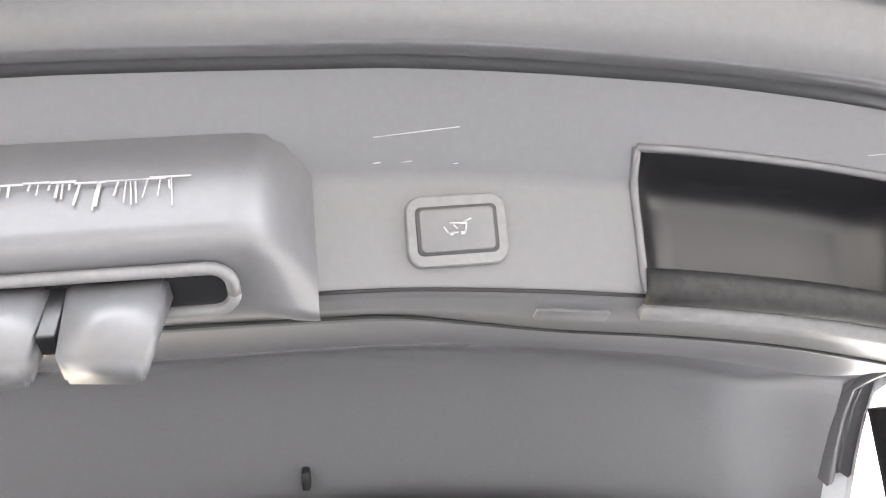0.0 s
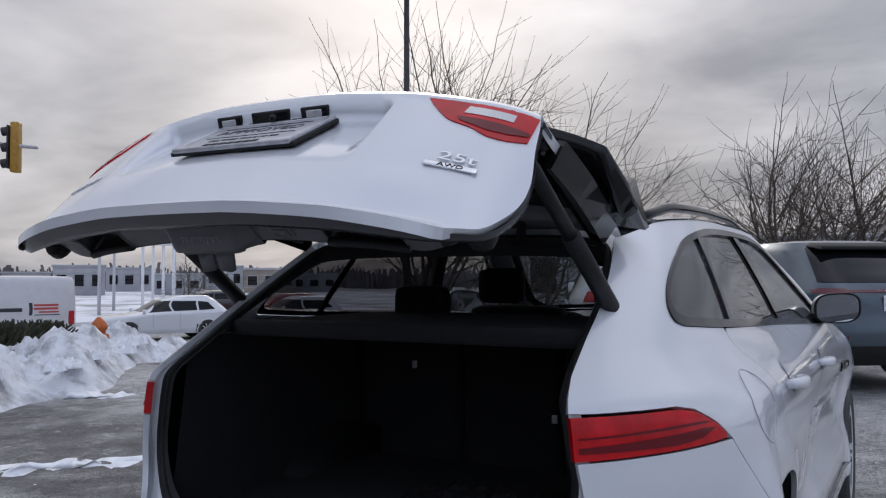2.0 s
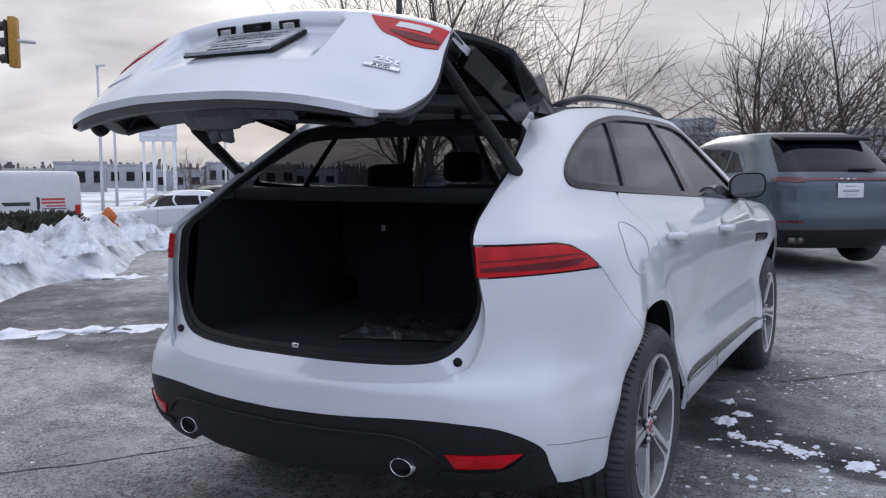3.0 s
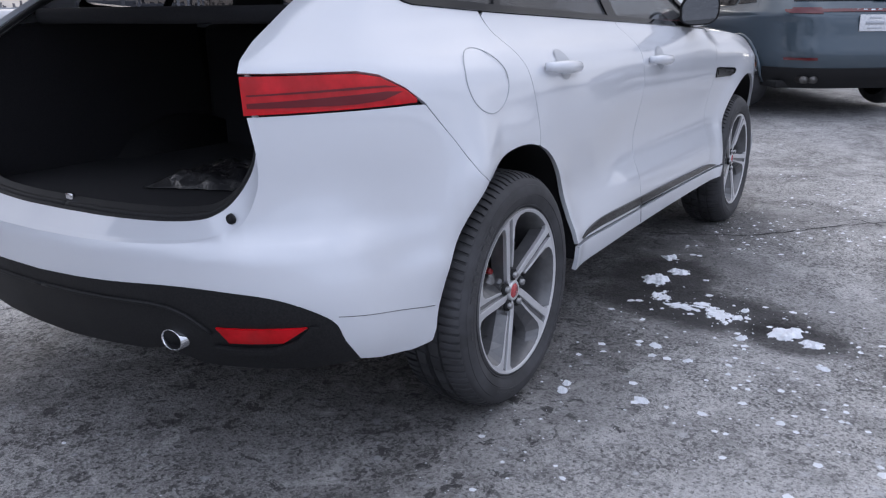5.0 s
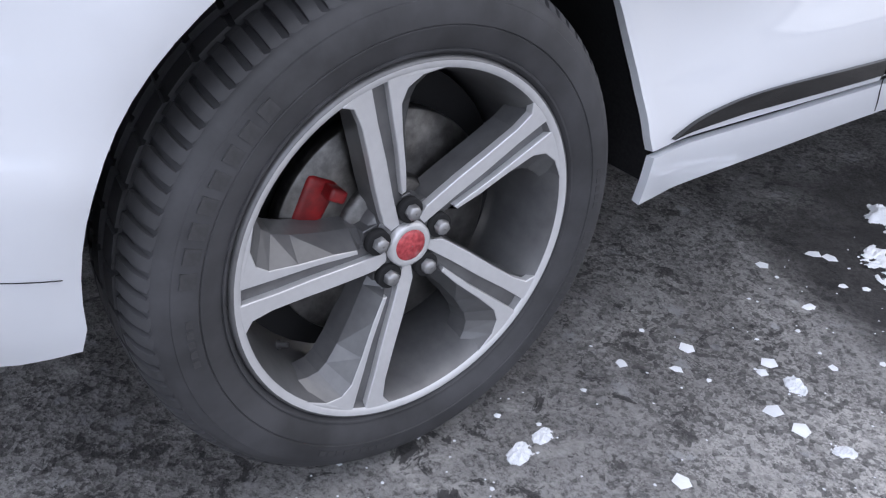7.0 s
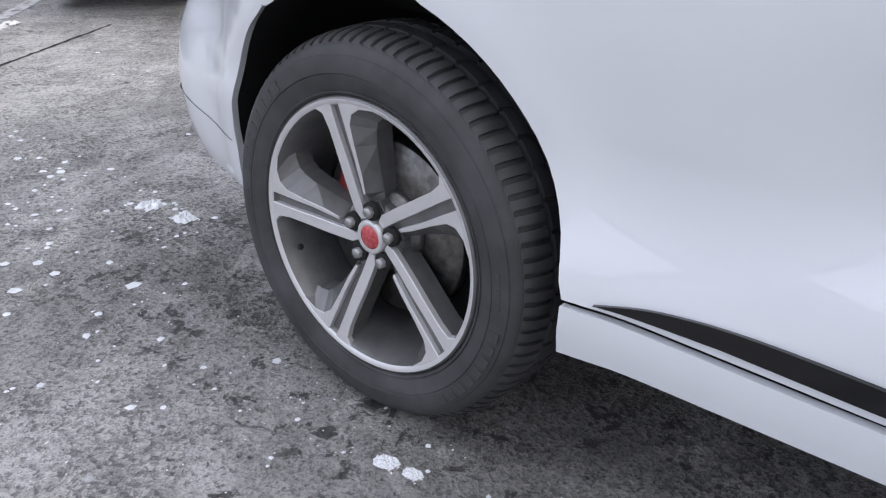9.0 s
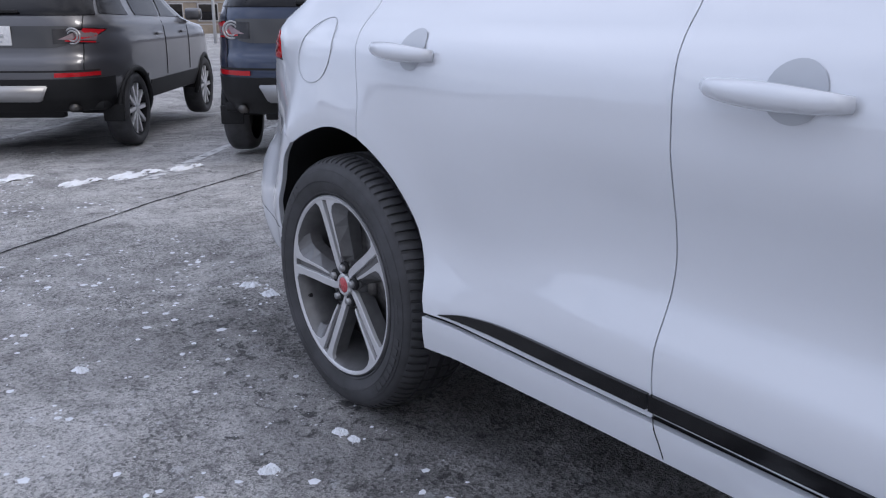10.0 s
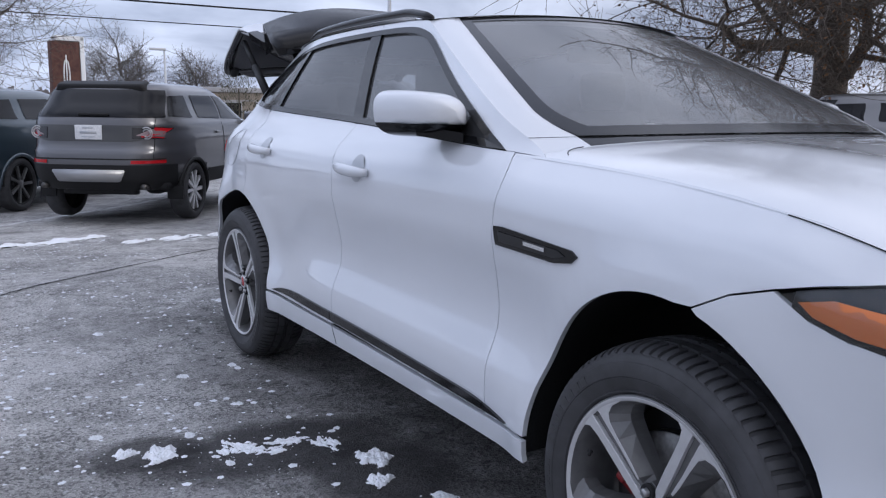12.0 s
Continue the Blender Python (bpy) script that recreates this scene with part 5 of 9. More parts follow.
    part("steering_wheel", lathe_bm([(0.175 + 0.014 * math.cos(a), 0.014 * math.sin(a)) for a in [2 * math.pi * k / 10 for k in range(11)]], 32, "z"), DARKIN, car, at=pose(-0.38, 1.80, 1.02, 65, 0, 0))
    part("cabin_floor", box(1.5, 2.6, 0.05, 0.01, (0, 1.2, 0.42)), CARPET, car)
    head = grid_mesh("headlining", lambda i, j: roof_at(i, j * 0.93 + 0.04) - Vector((0, 0, 0.035)), 16, 16, HEADLINER, True)
    part("headlining", head, None, car)
    part("rear_mirror", box(0.22, 0.03, 0.06, 0.014, (0, 1.52, 1.47)), DARKIN, car)
    for x, z in ((-0.36, 1.06), (0.30, 1.04), (0.20, 0.90)):
        part("tie_hook", box(0.022, 0.01, 0.03, 0.004, (x, 0.175, z)), CLEARLENS, car)
    part("shark_fin", box(0.05, 0.16, 0.055, 0.02, (0, -0.02, 1.635), taper=0.35), WHITE, car)


HEADLINER = shader("grey_headliner", (0.10, 0.10, 0.105), 0.9)
build_boot()


# ---- lamps, bumper fittings, handles, mirrors ----
def oval(bm):
    for v in bm.verts:
        v.co.x *= 1.35
    return bm


def build_fittings():
    for mir in (False, True):
        lamp = tail([(0.656, 1.0), (0.650, 1.095)]) + side([(-0.62, 1.092), (-0.56, 1.081), (-0.49, 1.047), (-0.437, 1.008), (-0.52, 1.006), (-0.62, 1.004)])
        ob = part("side_lamp", panel("side_lamp", lamp, body, REDLENS, 0.03, 0.02, 0.002, 0.002, mir), None, car, "long red tail lamp with dark inner band")
        band = tail([(0.665, 1.018), (0.664, 1.030)]) + side([(-0.62, 1.040), (-0.55, 1.043), (-0.50, 1.040), (-0.56, 1.022), (-0.64, 1.016)])
        line = tail([(0.664, 1.046), (0.664, 1.050)]) + side([(-0.62, 1.058), (-0.55, 1.058), (-0.505, 1.052), (-0.56, 1.053)])
        part("lamp_line", panel("lamp_line", line, body, DARKRED, 0.03, 0.0, 0.0045, 0.0, mir), None, ob)
        part("lamp_band", panel("lamp_band", band, body, DARKRED, 0.03, 0.0, 0.0045, 0.0, mir), None, ob)
        refl = tail([(0.60, 0.435), (0.70, 0.437), (0.735, 0.478), (0.575, 0.478)])
        cup = tail(spline([(0.55, 0.410), (0.64, 0.403), (0.70, 0.410), (0.735, 0.440), (0.750, 0.478)], 0.02) + [(0.738, 0.480)] + spline([(0.722, 0.447), (0.69, 0.424), (0.64, 0.420), (0.56, 0.424)], 0.02))
        part("reflector_lip", panel("reflector_lip", cup, body, BLACKPLAST, 0.03, 0.01, 0.012, 0.0, mir), None, car)
        part("rear_reflector", panel("rear_reflector", refl, body, REDLENS, 0.03, 0.01, 0.006, 0.0, mir), None, car, "red bumper reflector")
        s = -1 if mir else 1
        prof = [(0.0255, 0.006), (0.026, 0.0), (0.0275, -0.002), (0.029, 0.0), (0.029, 0.14)]
        tip = lathe_bm(prof, 32, "z")
        oval(tip)
        part("exhaust_tip", tip, CHROME, car, "oval chrome exhaust tip", Matrix.Translation((s * 0.445, -0.965, 0.425)) @ Matrix.Rotation(radians(-90), 4, "X"))
        part("exhaust_pipe", oval(lathe_bm([(0.001, 0.09), (0.0255, 0.09), (0.0257, 0.004)], 24, "z")), DARKIN, car, at=Matrix.Translation((s * 0.445, -0.965, 0.425)) @ Matrix.Rotation(radians(-90), 4, "X"))
        # bumper creases
        line = [(0.0, 0.520), (0.25, 0.524), (0.42, 0.526), (0.50, 0.505), (0.56, 0.455)]
        pts = [body(ux(x, z), z) + Vector((0, -0.002, 0)) for x, z in spline(line, 0.03)]
        part("valance_crease", tube([(s * p.x, p.y, p.z) for p in pts], 0.006, 6), BLACKPLAST, car)
        # joint across the bumper corner
        cr = [(-0.72, 0.497), (-0.60, 0.475), (-0.5, 0.456), (-0.435, 0.447)]
        pts = [body(uy(y, z), z) for y, z in spline(cr, 0.03)]
        part("bumper_joint", tube([(s * (p.x + 0.0001), p.y, p.z) for p in pts], 0.0007, 6), DARKIN, car)
        # fuel flap
        if not mir:
            ring = [body(uy(y, z), z) + Vector((0.0006, 0, 0)) for y, z in arc(-0.150, 1.045, 0.106, 0.092, 0, 360, 48)]
            part("fuel_flap", tube(ring, 0.0016, 6), CUPGREY, car, "thin joint round the fuel flap")
        # door joint carried over the sill
        pts = [body(uy(y, z), z) for y, z in spline([(1.166, 0.415), (1.170, 0.39), (1.183, 0.36), (1.192, 0.335)], 0.01)]
        part("sill_joint", tube([(s * (p.x + 0.0038), p.y, p.z) for p in pts], 0.0012, 6), DARKIN, car)
        # fender vent
        v = side([(2.262, 0.942), (2.30, 0.944), (2.60, 0.925), (2.625, 0.912), (2.60, 0.894), (2.53, 0.884), (2.268, 0.892)])
        vent = part("fender_vent", panel("fender_vent", v, body, BLACKGLOSS, 0.03, 0.012, 0.006, 0.0, mir), None, car, "gloss black vent with a small chrome mark")
        part("vent_mesh", panel("vent_mesh", side([(2.285, 0.930), (2.55, 0.918), (2.58, 0.907), (2.53, 0.897), (2.29, 0.903)]), body, POCKET, 0.03, 0.0, 0.0075, 0.0, mir), None, vent)
        part("vent_mark", panel("vent_mark", side([(2.41, 0.921), (2.50, 0.917), (2.50, 0.907), (2.41, 0.911)]), body, CHROME, 0.03, 0.003, 0.011, 0.0, mir), None, vent)
        # handles
        for y, z in ((0.325, 1.060), (1.335, 1.033)):
            c = body(uy(y, z), z)
            # flat disc; the hollow's shade is put into its greyer paint
            cup = part("handle_cup", panel("handle_cup", side(arc(y + 0.03, z + 0.004, 0.052, 0.050, 0, 360, 30)[:-1]), body, CUPGREY, 0.03, 0.0, 0.0015, 0.0, mir), None, car)
            pts, rad = [], []
            for k in range(13):
                t = k / 12
                yy = y - 0.125 + 0.25 * t
                e = body(uy(yy, z), z)
                out = 0.010 + 0.034 * math.sin(math.pi * min(1, max(0, t))) ** 0.5
                pts.append((s * (e.x + out - 0.004), yy, z + 0.004 - 0.010 * t))
                rad.append(0.006 + 0.013 * math.sin(math.pi * (0.08 + 0.84 * t)) ** 0.6)
            bm = tube(pts, rad, 12)
            for vv in bm.verts:
                vv.co.z = z + (vv.co.z - z) * 1.15
            part("door_handle", bm, WHITE, car)
        # mirror: rounded cap, black below its waist
        n = 32
        def mirror_ring(t, z0, z1, grow):
            # t from the glass (0) to the nose (1)
            k = math.sqrt(max(0.0, 1 - t ** 2.6))
            cx, cy = 0.980 - 0.055 * t, 1.815 + 0.205 * t
            w, h = (0.100 + grow) * k + 0.003, (0.068 + grow) * math.sqrt(max(0.0, 1 - t ** 3.0)) + 0.003
            out = []
            for i in range(n):
                a = 2 * math.pi * i / n
                c, d = math.cos(a), math.sin(a)
                x = w * math.copysign(abs(c) ** 0.60, c)
                z = h * math.copysign(abs(d) ** 0.70, d)
                out.append(Vector((s * (cx + x), cy - 0.28 * x * (1 - t) - 0.02, min(max(1.237 + z + 0.010 * c, z0), z1))))
            return out
        def mirror_shell(z0, z1, grow):
            bm = bmesh.new()
            rows = [[bm.verts.new(p) for p in mirror_ring(t, z0, z1, grow)] for t in (0.0, 0.04, 0.12, 0.25, 0.4, 0.55, 0.68, 0.8, 0.88, 0.94, 0.98, 1.0)]
            for r0, r1 in zip(rows, rows[1:]):
                for i in range(n):
                    bm.faces.new((r0[i], r0[(i + 1) % n], r1[(i + 1) % n], r1[i]))
            bm.faces.new(rows[-1])
            bmesh.ops.remove_doubles(bm, verts=bm.verts, dist=0.0004)
            bmesh.ops.recalc_face_normals(bm, faces=bm.faces)
            for e in bm.edges:
                e.smooth = e.calc_face_angle(0) < radians(40)
            return shade(bm)
        mirror = part("door_mirror", mirror_shell(1.208, 1.4, 0.0), WHITE, car, "white door mirror with a black lower half")
        part("mirror_base", mirror_shell(1.0, 1.2075, -0.001), BLACKGLOSS, mirror)
        arm = strap([(s * 0.885, 1.99, 1.168), (s * 0.92, 1.95, 1.176), (s * 0.955, 1.91, 1.182), (s * 0.985, 1.88, 1.187)], 0.030, 0.06, (0, 0, 1))
        part("mirror_arm", arm, BLACKGLOSS, mirror)
        bm = bmesh.new()
        r0, r1, r2 = ([bm.verts.new(c + (p - c) * k + Vector((0, dy, 0))) for p in ring0] for ring0 in (mirror_ring(0.0, 1.0, 1.4, -0.001),) for c in (sum(ring0, Vector()) / n,) for k, dy in ((1.0, 0.001), (0.93, -0.003), (0.90, 0.006)))
        for q0, q1 in ((r0, r1), (r1, r2)):
            for i in range(n):
                bm.faces.new((q0[i], q0[(i + 1) % n], q1[(i + 1) % n], q1[i]))
        bmesh.ops.recalc_face_normals(bm, faces=bm.faces)
        part("mirror_rim", shade(bm), BLACKPLAST, mirror)
        bm = bmesh.new()
        ring0 = mirror_ring(0.0, 1.0, 1.4, -0.001)
        c = sum(ring0, Vector()) / n
        bm.faces.new([bm.verts.new(c + (p - c) * 0.915 + Vector((0, 0.004, 0))) for p in ring0])
        part("mirror_glass", bm, MIRRORGLASS, mirror)
        sail = side([(1.93, 1.158), (2.19, 1.146), (1.98, 1.245)])
        part("mirror_sail", panel("mirror_sail", sail, body, BLACKPLAST, 0.03, 0.006, 0.002, 0.0, mir), None, car)


CUPGREY = shader("shaded_cup_paint", (0.45, 0.47, 0.5), 0.4, 0, 0.6)
build_fittings()


# ---- wheels ----
def tyre_mesh(blocks=88):
    """Carcass with ribs on the side walls; blocks, grooves and sipes are cut in steps round the tread."""
    wall = [(0.2560, -0.030), (0.2640, -0.014), (0.2700, -0.004), (0.2740, 0.001), (0.2765, 0.0015), (0.2775, -0.001), (0.2900, 0.006), (0.3060, 0.010), (0.3075, 0.0085), (0.3090, 0.0105), (0.3240, 0.0105), (0.3390, 0.0060),
            (0.3400, 0.0035), (0.3480, 0.0005), (0.3550, -0.006), (0.3570, -0.010)]
    shoulder = [(0.3600, -0.012), (0.3660, -0.020), (0.3710, -0.032), (0.3745, -0.046), (0.3762, -0.060)]
    tread = [(0.3765, -0.0605, 1), (0.3770, -0.0680, 1), (0.3770, -0.0682, 0), (0.3770, -0.0770, 0), (0.3775, -0.0772, 2), (0.3785, -0.1060, 2), (0.3785, -0.1062, 0), (0.3785, -0.1160, 0), (0.3785, -0.1162, 2), (0.3785, -0.1420, 2)]
    rows = [(r, x, -1) for r, x in wall] + [(r, x, 1) for r, x in shoulder] + tread
    mid = -0.1161
    rows = [q for q in rows if q[1] > mid - 0.001]
    rows = rows + [(r, 2 * mid - x, k) for r, x, k in rows[::-1]]
    verts, faces = [], []
    k = len(rows)
    marks = ((0.0, 0), (0.62, 0), (0.66, 1), (0.96, 1))
    n = blocks * 4
    for i in range(n):
        f, low = marks[i % 4]
        for j, (r, x, kind) in enumerate(rows):
            t = (i // 4 + f) / blocks
            if kind == 0:
                r -= 0.0085
            elif kind == 1:
                t += 0.25 * abs(x + 0.06) / 0.05 / blocks
                r -= 0.0070 * low * min(1.0, 0.35 + (r - 0.3600) / 0.010) if r > 0.3555 else 0.0
            elif kind == 2:
                t += (x - mid) * 8.0 / blocks
                r -= 0.0045 * low * (i // 4 % 2)
            a = 2 * math.pi * t
            verts.append((x, r * math.cos(a), r * math.sin(a)))
    for i in range(n):
        for j in range(k - 1):
            a, b = i * k + j, ((i + 1) % n) * k + j
            faces.append((a, a + 1, b + 1, b))
    me = mesh_of("tyre", verts, faces, RUBBER, None, True)
    bm = bmesh.new()
    bm.from_mesh(me)
    bmesh.ops.recalc_face_normals(bm, faces=bm.faces)
    for e in bm.edges:
        e.smooth = e.calc_face_angle(0) < radians(24)
    bm.to_mesh(me)
    bm.free()
    return me


def wall_mark(r0, r1, deg):
    """A raised block moulded on the side wall."""
    bm = bmesh.new()
    w = radians(deg / 2)
    for x in (0.006, 0.0113):
        for a, r in ((-w, r0), (w, r0), (w * 0.94, r1), (-w * 0.94, r1)):
            bm.verts.new((x, r * math.sin(a), r * math.cos(a)))
    bm.verts.ensure_lookup_table()
    v = bm.verts
    for q in ((4, 5, 6, 7), (0, 1, 5, 4), (1, 2, 6, 5), (2, 3, 7, 6), (3, 0, 4, 7)):
        bm.faces.new([v[i] for i in q])
    bmesh.ops.recalc_face_normals(bm, faces=bm.faces)
    me = bpy.data.meshes.new("wall_mark")
    bm.to_mesh(me)
    bm.free()
    me.materials.append(RUBBERMARK)
    return me


RUBBERMARK = vary(shader("raised_tyre_rubber", (0.045, 0.045, 0.047), 0.55), (0.035, 0.035, 0.037), (0.055, 0.055, 0.058), 60, 4)
WALL_MARKS = (wall_mark(0.313, 0.332, 3.6), wall_mark(0.317, 0.325, 1.8))


def spoke_meshes():
    """One spoke pointing up: two machined blades with a slot between, and a broad painted flank beside them."""
    face = lambda r: -0.026 + 0.024 * (r - 0.05) / 0.20

    def prism(outline, front, back, mat, name):
        n = len(outline)
        v = [(front(math.hypot(y, z)), y, z) for y, z in outline] + [(front(math.hypot(y, z)) - back, y, z) for y, z in outline]
        f = [list(range(n))[::-1]] + [[i, (i + 1) % n, n + (i + 1) % n, n + i] for i in range(n)]
        me = mesh_of(name, v, f, mat, None, False)
        bm = bmesh.new()
        bm.from_mesh(me)
        bmesh.ops.recalc_face_normals(bm, faces=bm.faces)
        rim = [e for e in bm.edges if all(vt.co.x > front(math.hypot(vt.co.y, vt.co.z)) - 1e-5 for vt in e.verts)]
        bmesh.ops.bevel(bm, geom=rim, offset=0.0011, segments=1, affect="EDGES")
        bm.to_mesh(me)
        bm.free()
        return me
    # the long blade runs from the cap to the rim, the short one starts in a point beside the nut
    long_blade = [(-0.020, 0.033), (-0.029, 0.050), (-0.0305, 0.075), (-0.0318, 0.11), (-0.0320, 0.16), (-0.0332, 0.210), (-0.0385, 0.238), (-0.054, 0.2480), (-0.034, 0.2535), (-0.0108, 0.2560), (-0.0108, 0.205), (-0.0084, 0.15), (-0.0078, 0.085), (-0.0055, 0.035)]
    short_blade = [(0.0108, 0.2560), (0.0101, 0.205), (0.0098, 0.150), (0.0056, 0.082), (0.0128, 0.084), (0.0178, 0.120), (0.0210, 0.174), (0.0256, 0.215), (0.0375, 0.2325), (0.0600, 0.2400), (0.0980, 0.2350), (0.0640, 0.2480), (0.0360, 0.2535)]
    floor_ = [(-0.018, 0.033), (-0.0290, 0.060), (-0.0305, 0.11), (-0.0308, 0.16), (-0.0320, 0.211), (-0.0375, 0.240), (-0.050, 0.2480), (0.0, 0.2560), (0.056, 0.2495), (0.094, 0.2365), (0.060, 0.2385), (0.0370, 0.231), (0.0250, 0.2145), (0.0203, 0.174), (0.0170, 0.120), (0.0120, 0.084), (0.008, 0.035)]
    edge = [(0.0040, 0.055), (0.0070, 0.072), (0.0128, 0.084), (0.0178, 0.120), (0.0210, 0.174), (0.0256, 0.215), (0.0375, 0.2325), (0.0600, 0.2400), (0.0980, 0.2350)]
    foot = [(0.0190, 0.058), (0.0250, 0.066), (0.0285, 0.080), (0.0340, 0.121), (0.0450, 0.170), (0.0560, 0.198), (0.0660, 0.211), (0.0830, 0.2190), (0.1040, 0.2230)]
    v, n = [], len(edge)
    for k, ((y, z), (fy, fz)) in enumerate(zip(edge, foot)):
        r = math.hypot(y, z)
        top = face(r) - (0.010 if k < 2 else 0.0005)
        v += [(top, y, z), (face(r) - 0.034, fy, fz), (face(r) - 0.070, fy + 0.004, fz - 0.003)]
    f = [(3 * i + j, 3 * i + j + 1, 3 * i + j + 4, 3 * i + j + 3) for i in range(n - 1) for j in (0, 1)]
    flank = mesh_of("spoke_flank", v, f, RIMGREY, None, False)
    bm = bmesh.new()
    bm.from_mesh(flank)
    bmesh.ops.recalc_face_normals(bm, faces=bm.faces)
    if sum(q.normal.x for q in bm.faces) < 0:
        bmesh.ops.reverse_faces(bm, faces=bm.faces)
    bm.to_mesh(flank)
    bm.free()
    root = [(-0.034, 0.036), (-0.026, 0.066), (0.026, 0.066), (0.036, 0.036), (0.0, 0.01)]
    return [("spoke", prism(floor_, lambda r: face(r) - 0.011, 0.046, RIMGREY, "spoke")), ("spoke_flank", flank), ("spoke_root", prism(root, lambda r: -0.040, 0.03, RIMGREY, "spoke_root")),
            ("spoke_face", prism(long_blade, face, 0.013, MACHINED, "spoke_face")), ("spoke_face", prism(short_blade, face, 0.013, MACHINED, "spoke_face"))]


TYRE = tyre_mesh()
SPOKES = spoke_meshes()


def wheel_parts():
    bar = lathe_bm([(0.2435, -0.018), (0.2455, -0.008), (0.2435, 0.000), (0.2405, 0.0015)], 96)
    lip = lathe_bm([(0.2405, 0.0015), (0.2345, 0.0005), (0.2310, -0.003)], 96)
    barrel = lathe_bm([(0.2310, -0.003), (0.2270, -0.012), (0.2180, -0.045), (0.2120, -0.09), (0.2100, -0.19), (0.235, -0.215)], 72)
    disc = lathe_bm([(0.07, -0.085), (0.172, -0.085), (0.174, -0.088), (0.174, -0.110), (0.07, -0.110)], 64)
    hat = lathe_bm([(0.001, -0.066), (0.075, -0.066), (0.083, -0.085)], 40)
    back = lathe_bm([(0.001, -0.135), (0.205, -0.135)], 40)
    hub = lathe_bm([(0.001, -0.030), (0.040, -0.030), (0.050, -0.038), (0.062, -0.048), (0.064, -0.07)], 40)
    cap = lathe_bm([(0.001, -0.017), (0.020, -0.018), (0.0235, -0.021)], 36)
    ring = lathe_bm([(0.0235, -0.021), (0.0300, -0.019), (0.0335, -0.023), (0.034, -0.034)], 36)
    nut = lathe_bm([(0.001, -0.015), (0.0085, -0.015), (0.0110, -0.018), (0.0110, -0.045)], 6)
    # dark disc proud of the spokes, standing for the shade round each nut
    cup = lathe_bm([(0.0185, -0.034), (0.0182, -0.0240), (0.016, -0.0236), (0.001, -0.0245)], 20)
    valve = lathe_bm([(0.001, 0.012), (0.004, 0.012), (0.0045, 0.0), (0.007, -0.002)], 10)
    cal = box(0.055, 0.050, 0.085, 0.010, (0, 0, 0), 2, 0.85)
    pad = box(0.028, 0.018, 0.026, 0.005, (0.008, 0, 0.0), 2)
    meshes = {}
    for nm, bm, mat in (("rim_lip", bar, RIMGREY), ("rim_edge", lip, MACHINED), ("rim_barrel", barrel, RIMGREY), ("brake_disc", disc, STEEL), ("disc_hat", hat, STEEL), ("backplate", back, DARKIN), ("hub", hub, RIMGREY),
                        ("centre_cap", cap, REDCAP), ("cap_ring", ring, MACHINED), ("lug_nut", nut, NUTSTEEL), ("nut_recess_shade", cup, DARKIN), ("valve", valve, BLACKPLAST), ("brake_caliper", cal, REDPAINT), ("caliper_bolt", pad, REDPAINT)):
        if nm in ("rim_lip", "rim_edge", "rim_barrel", "backplate"):
            for v in bm.verts:
                v.co.y, v.co.z = v.co.y * 1.095, v.co.z * 1.095
        me = bpy.data.meshes.new(nm)
        bm.to_mesh(me)
        bm.free()
        me.materials.append(mat)
        meshes[nm] = me
    return meshes


REDCAP = vary(shader("red_cap_enamel", (0.55, 0.03, 0.045), 0.2, 0.1, 0.8), (0.30, 0.02, 0.03), (0.62, 0.08, 0.09), 120, 2)
NUTSTEEL = shader("satin_wheel_nut", (0.36, 0.36, 0.365), 0.3, 0.7)
WP = wheel_parts()


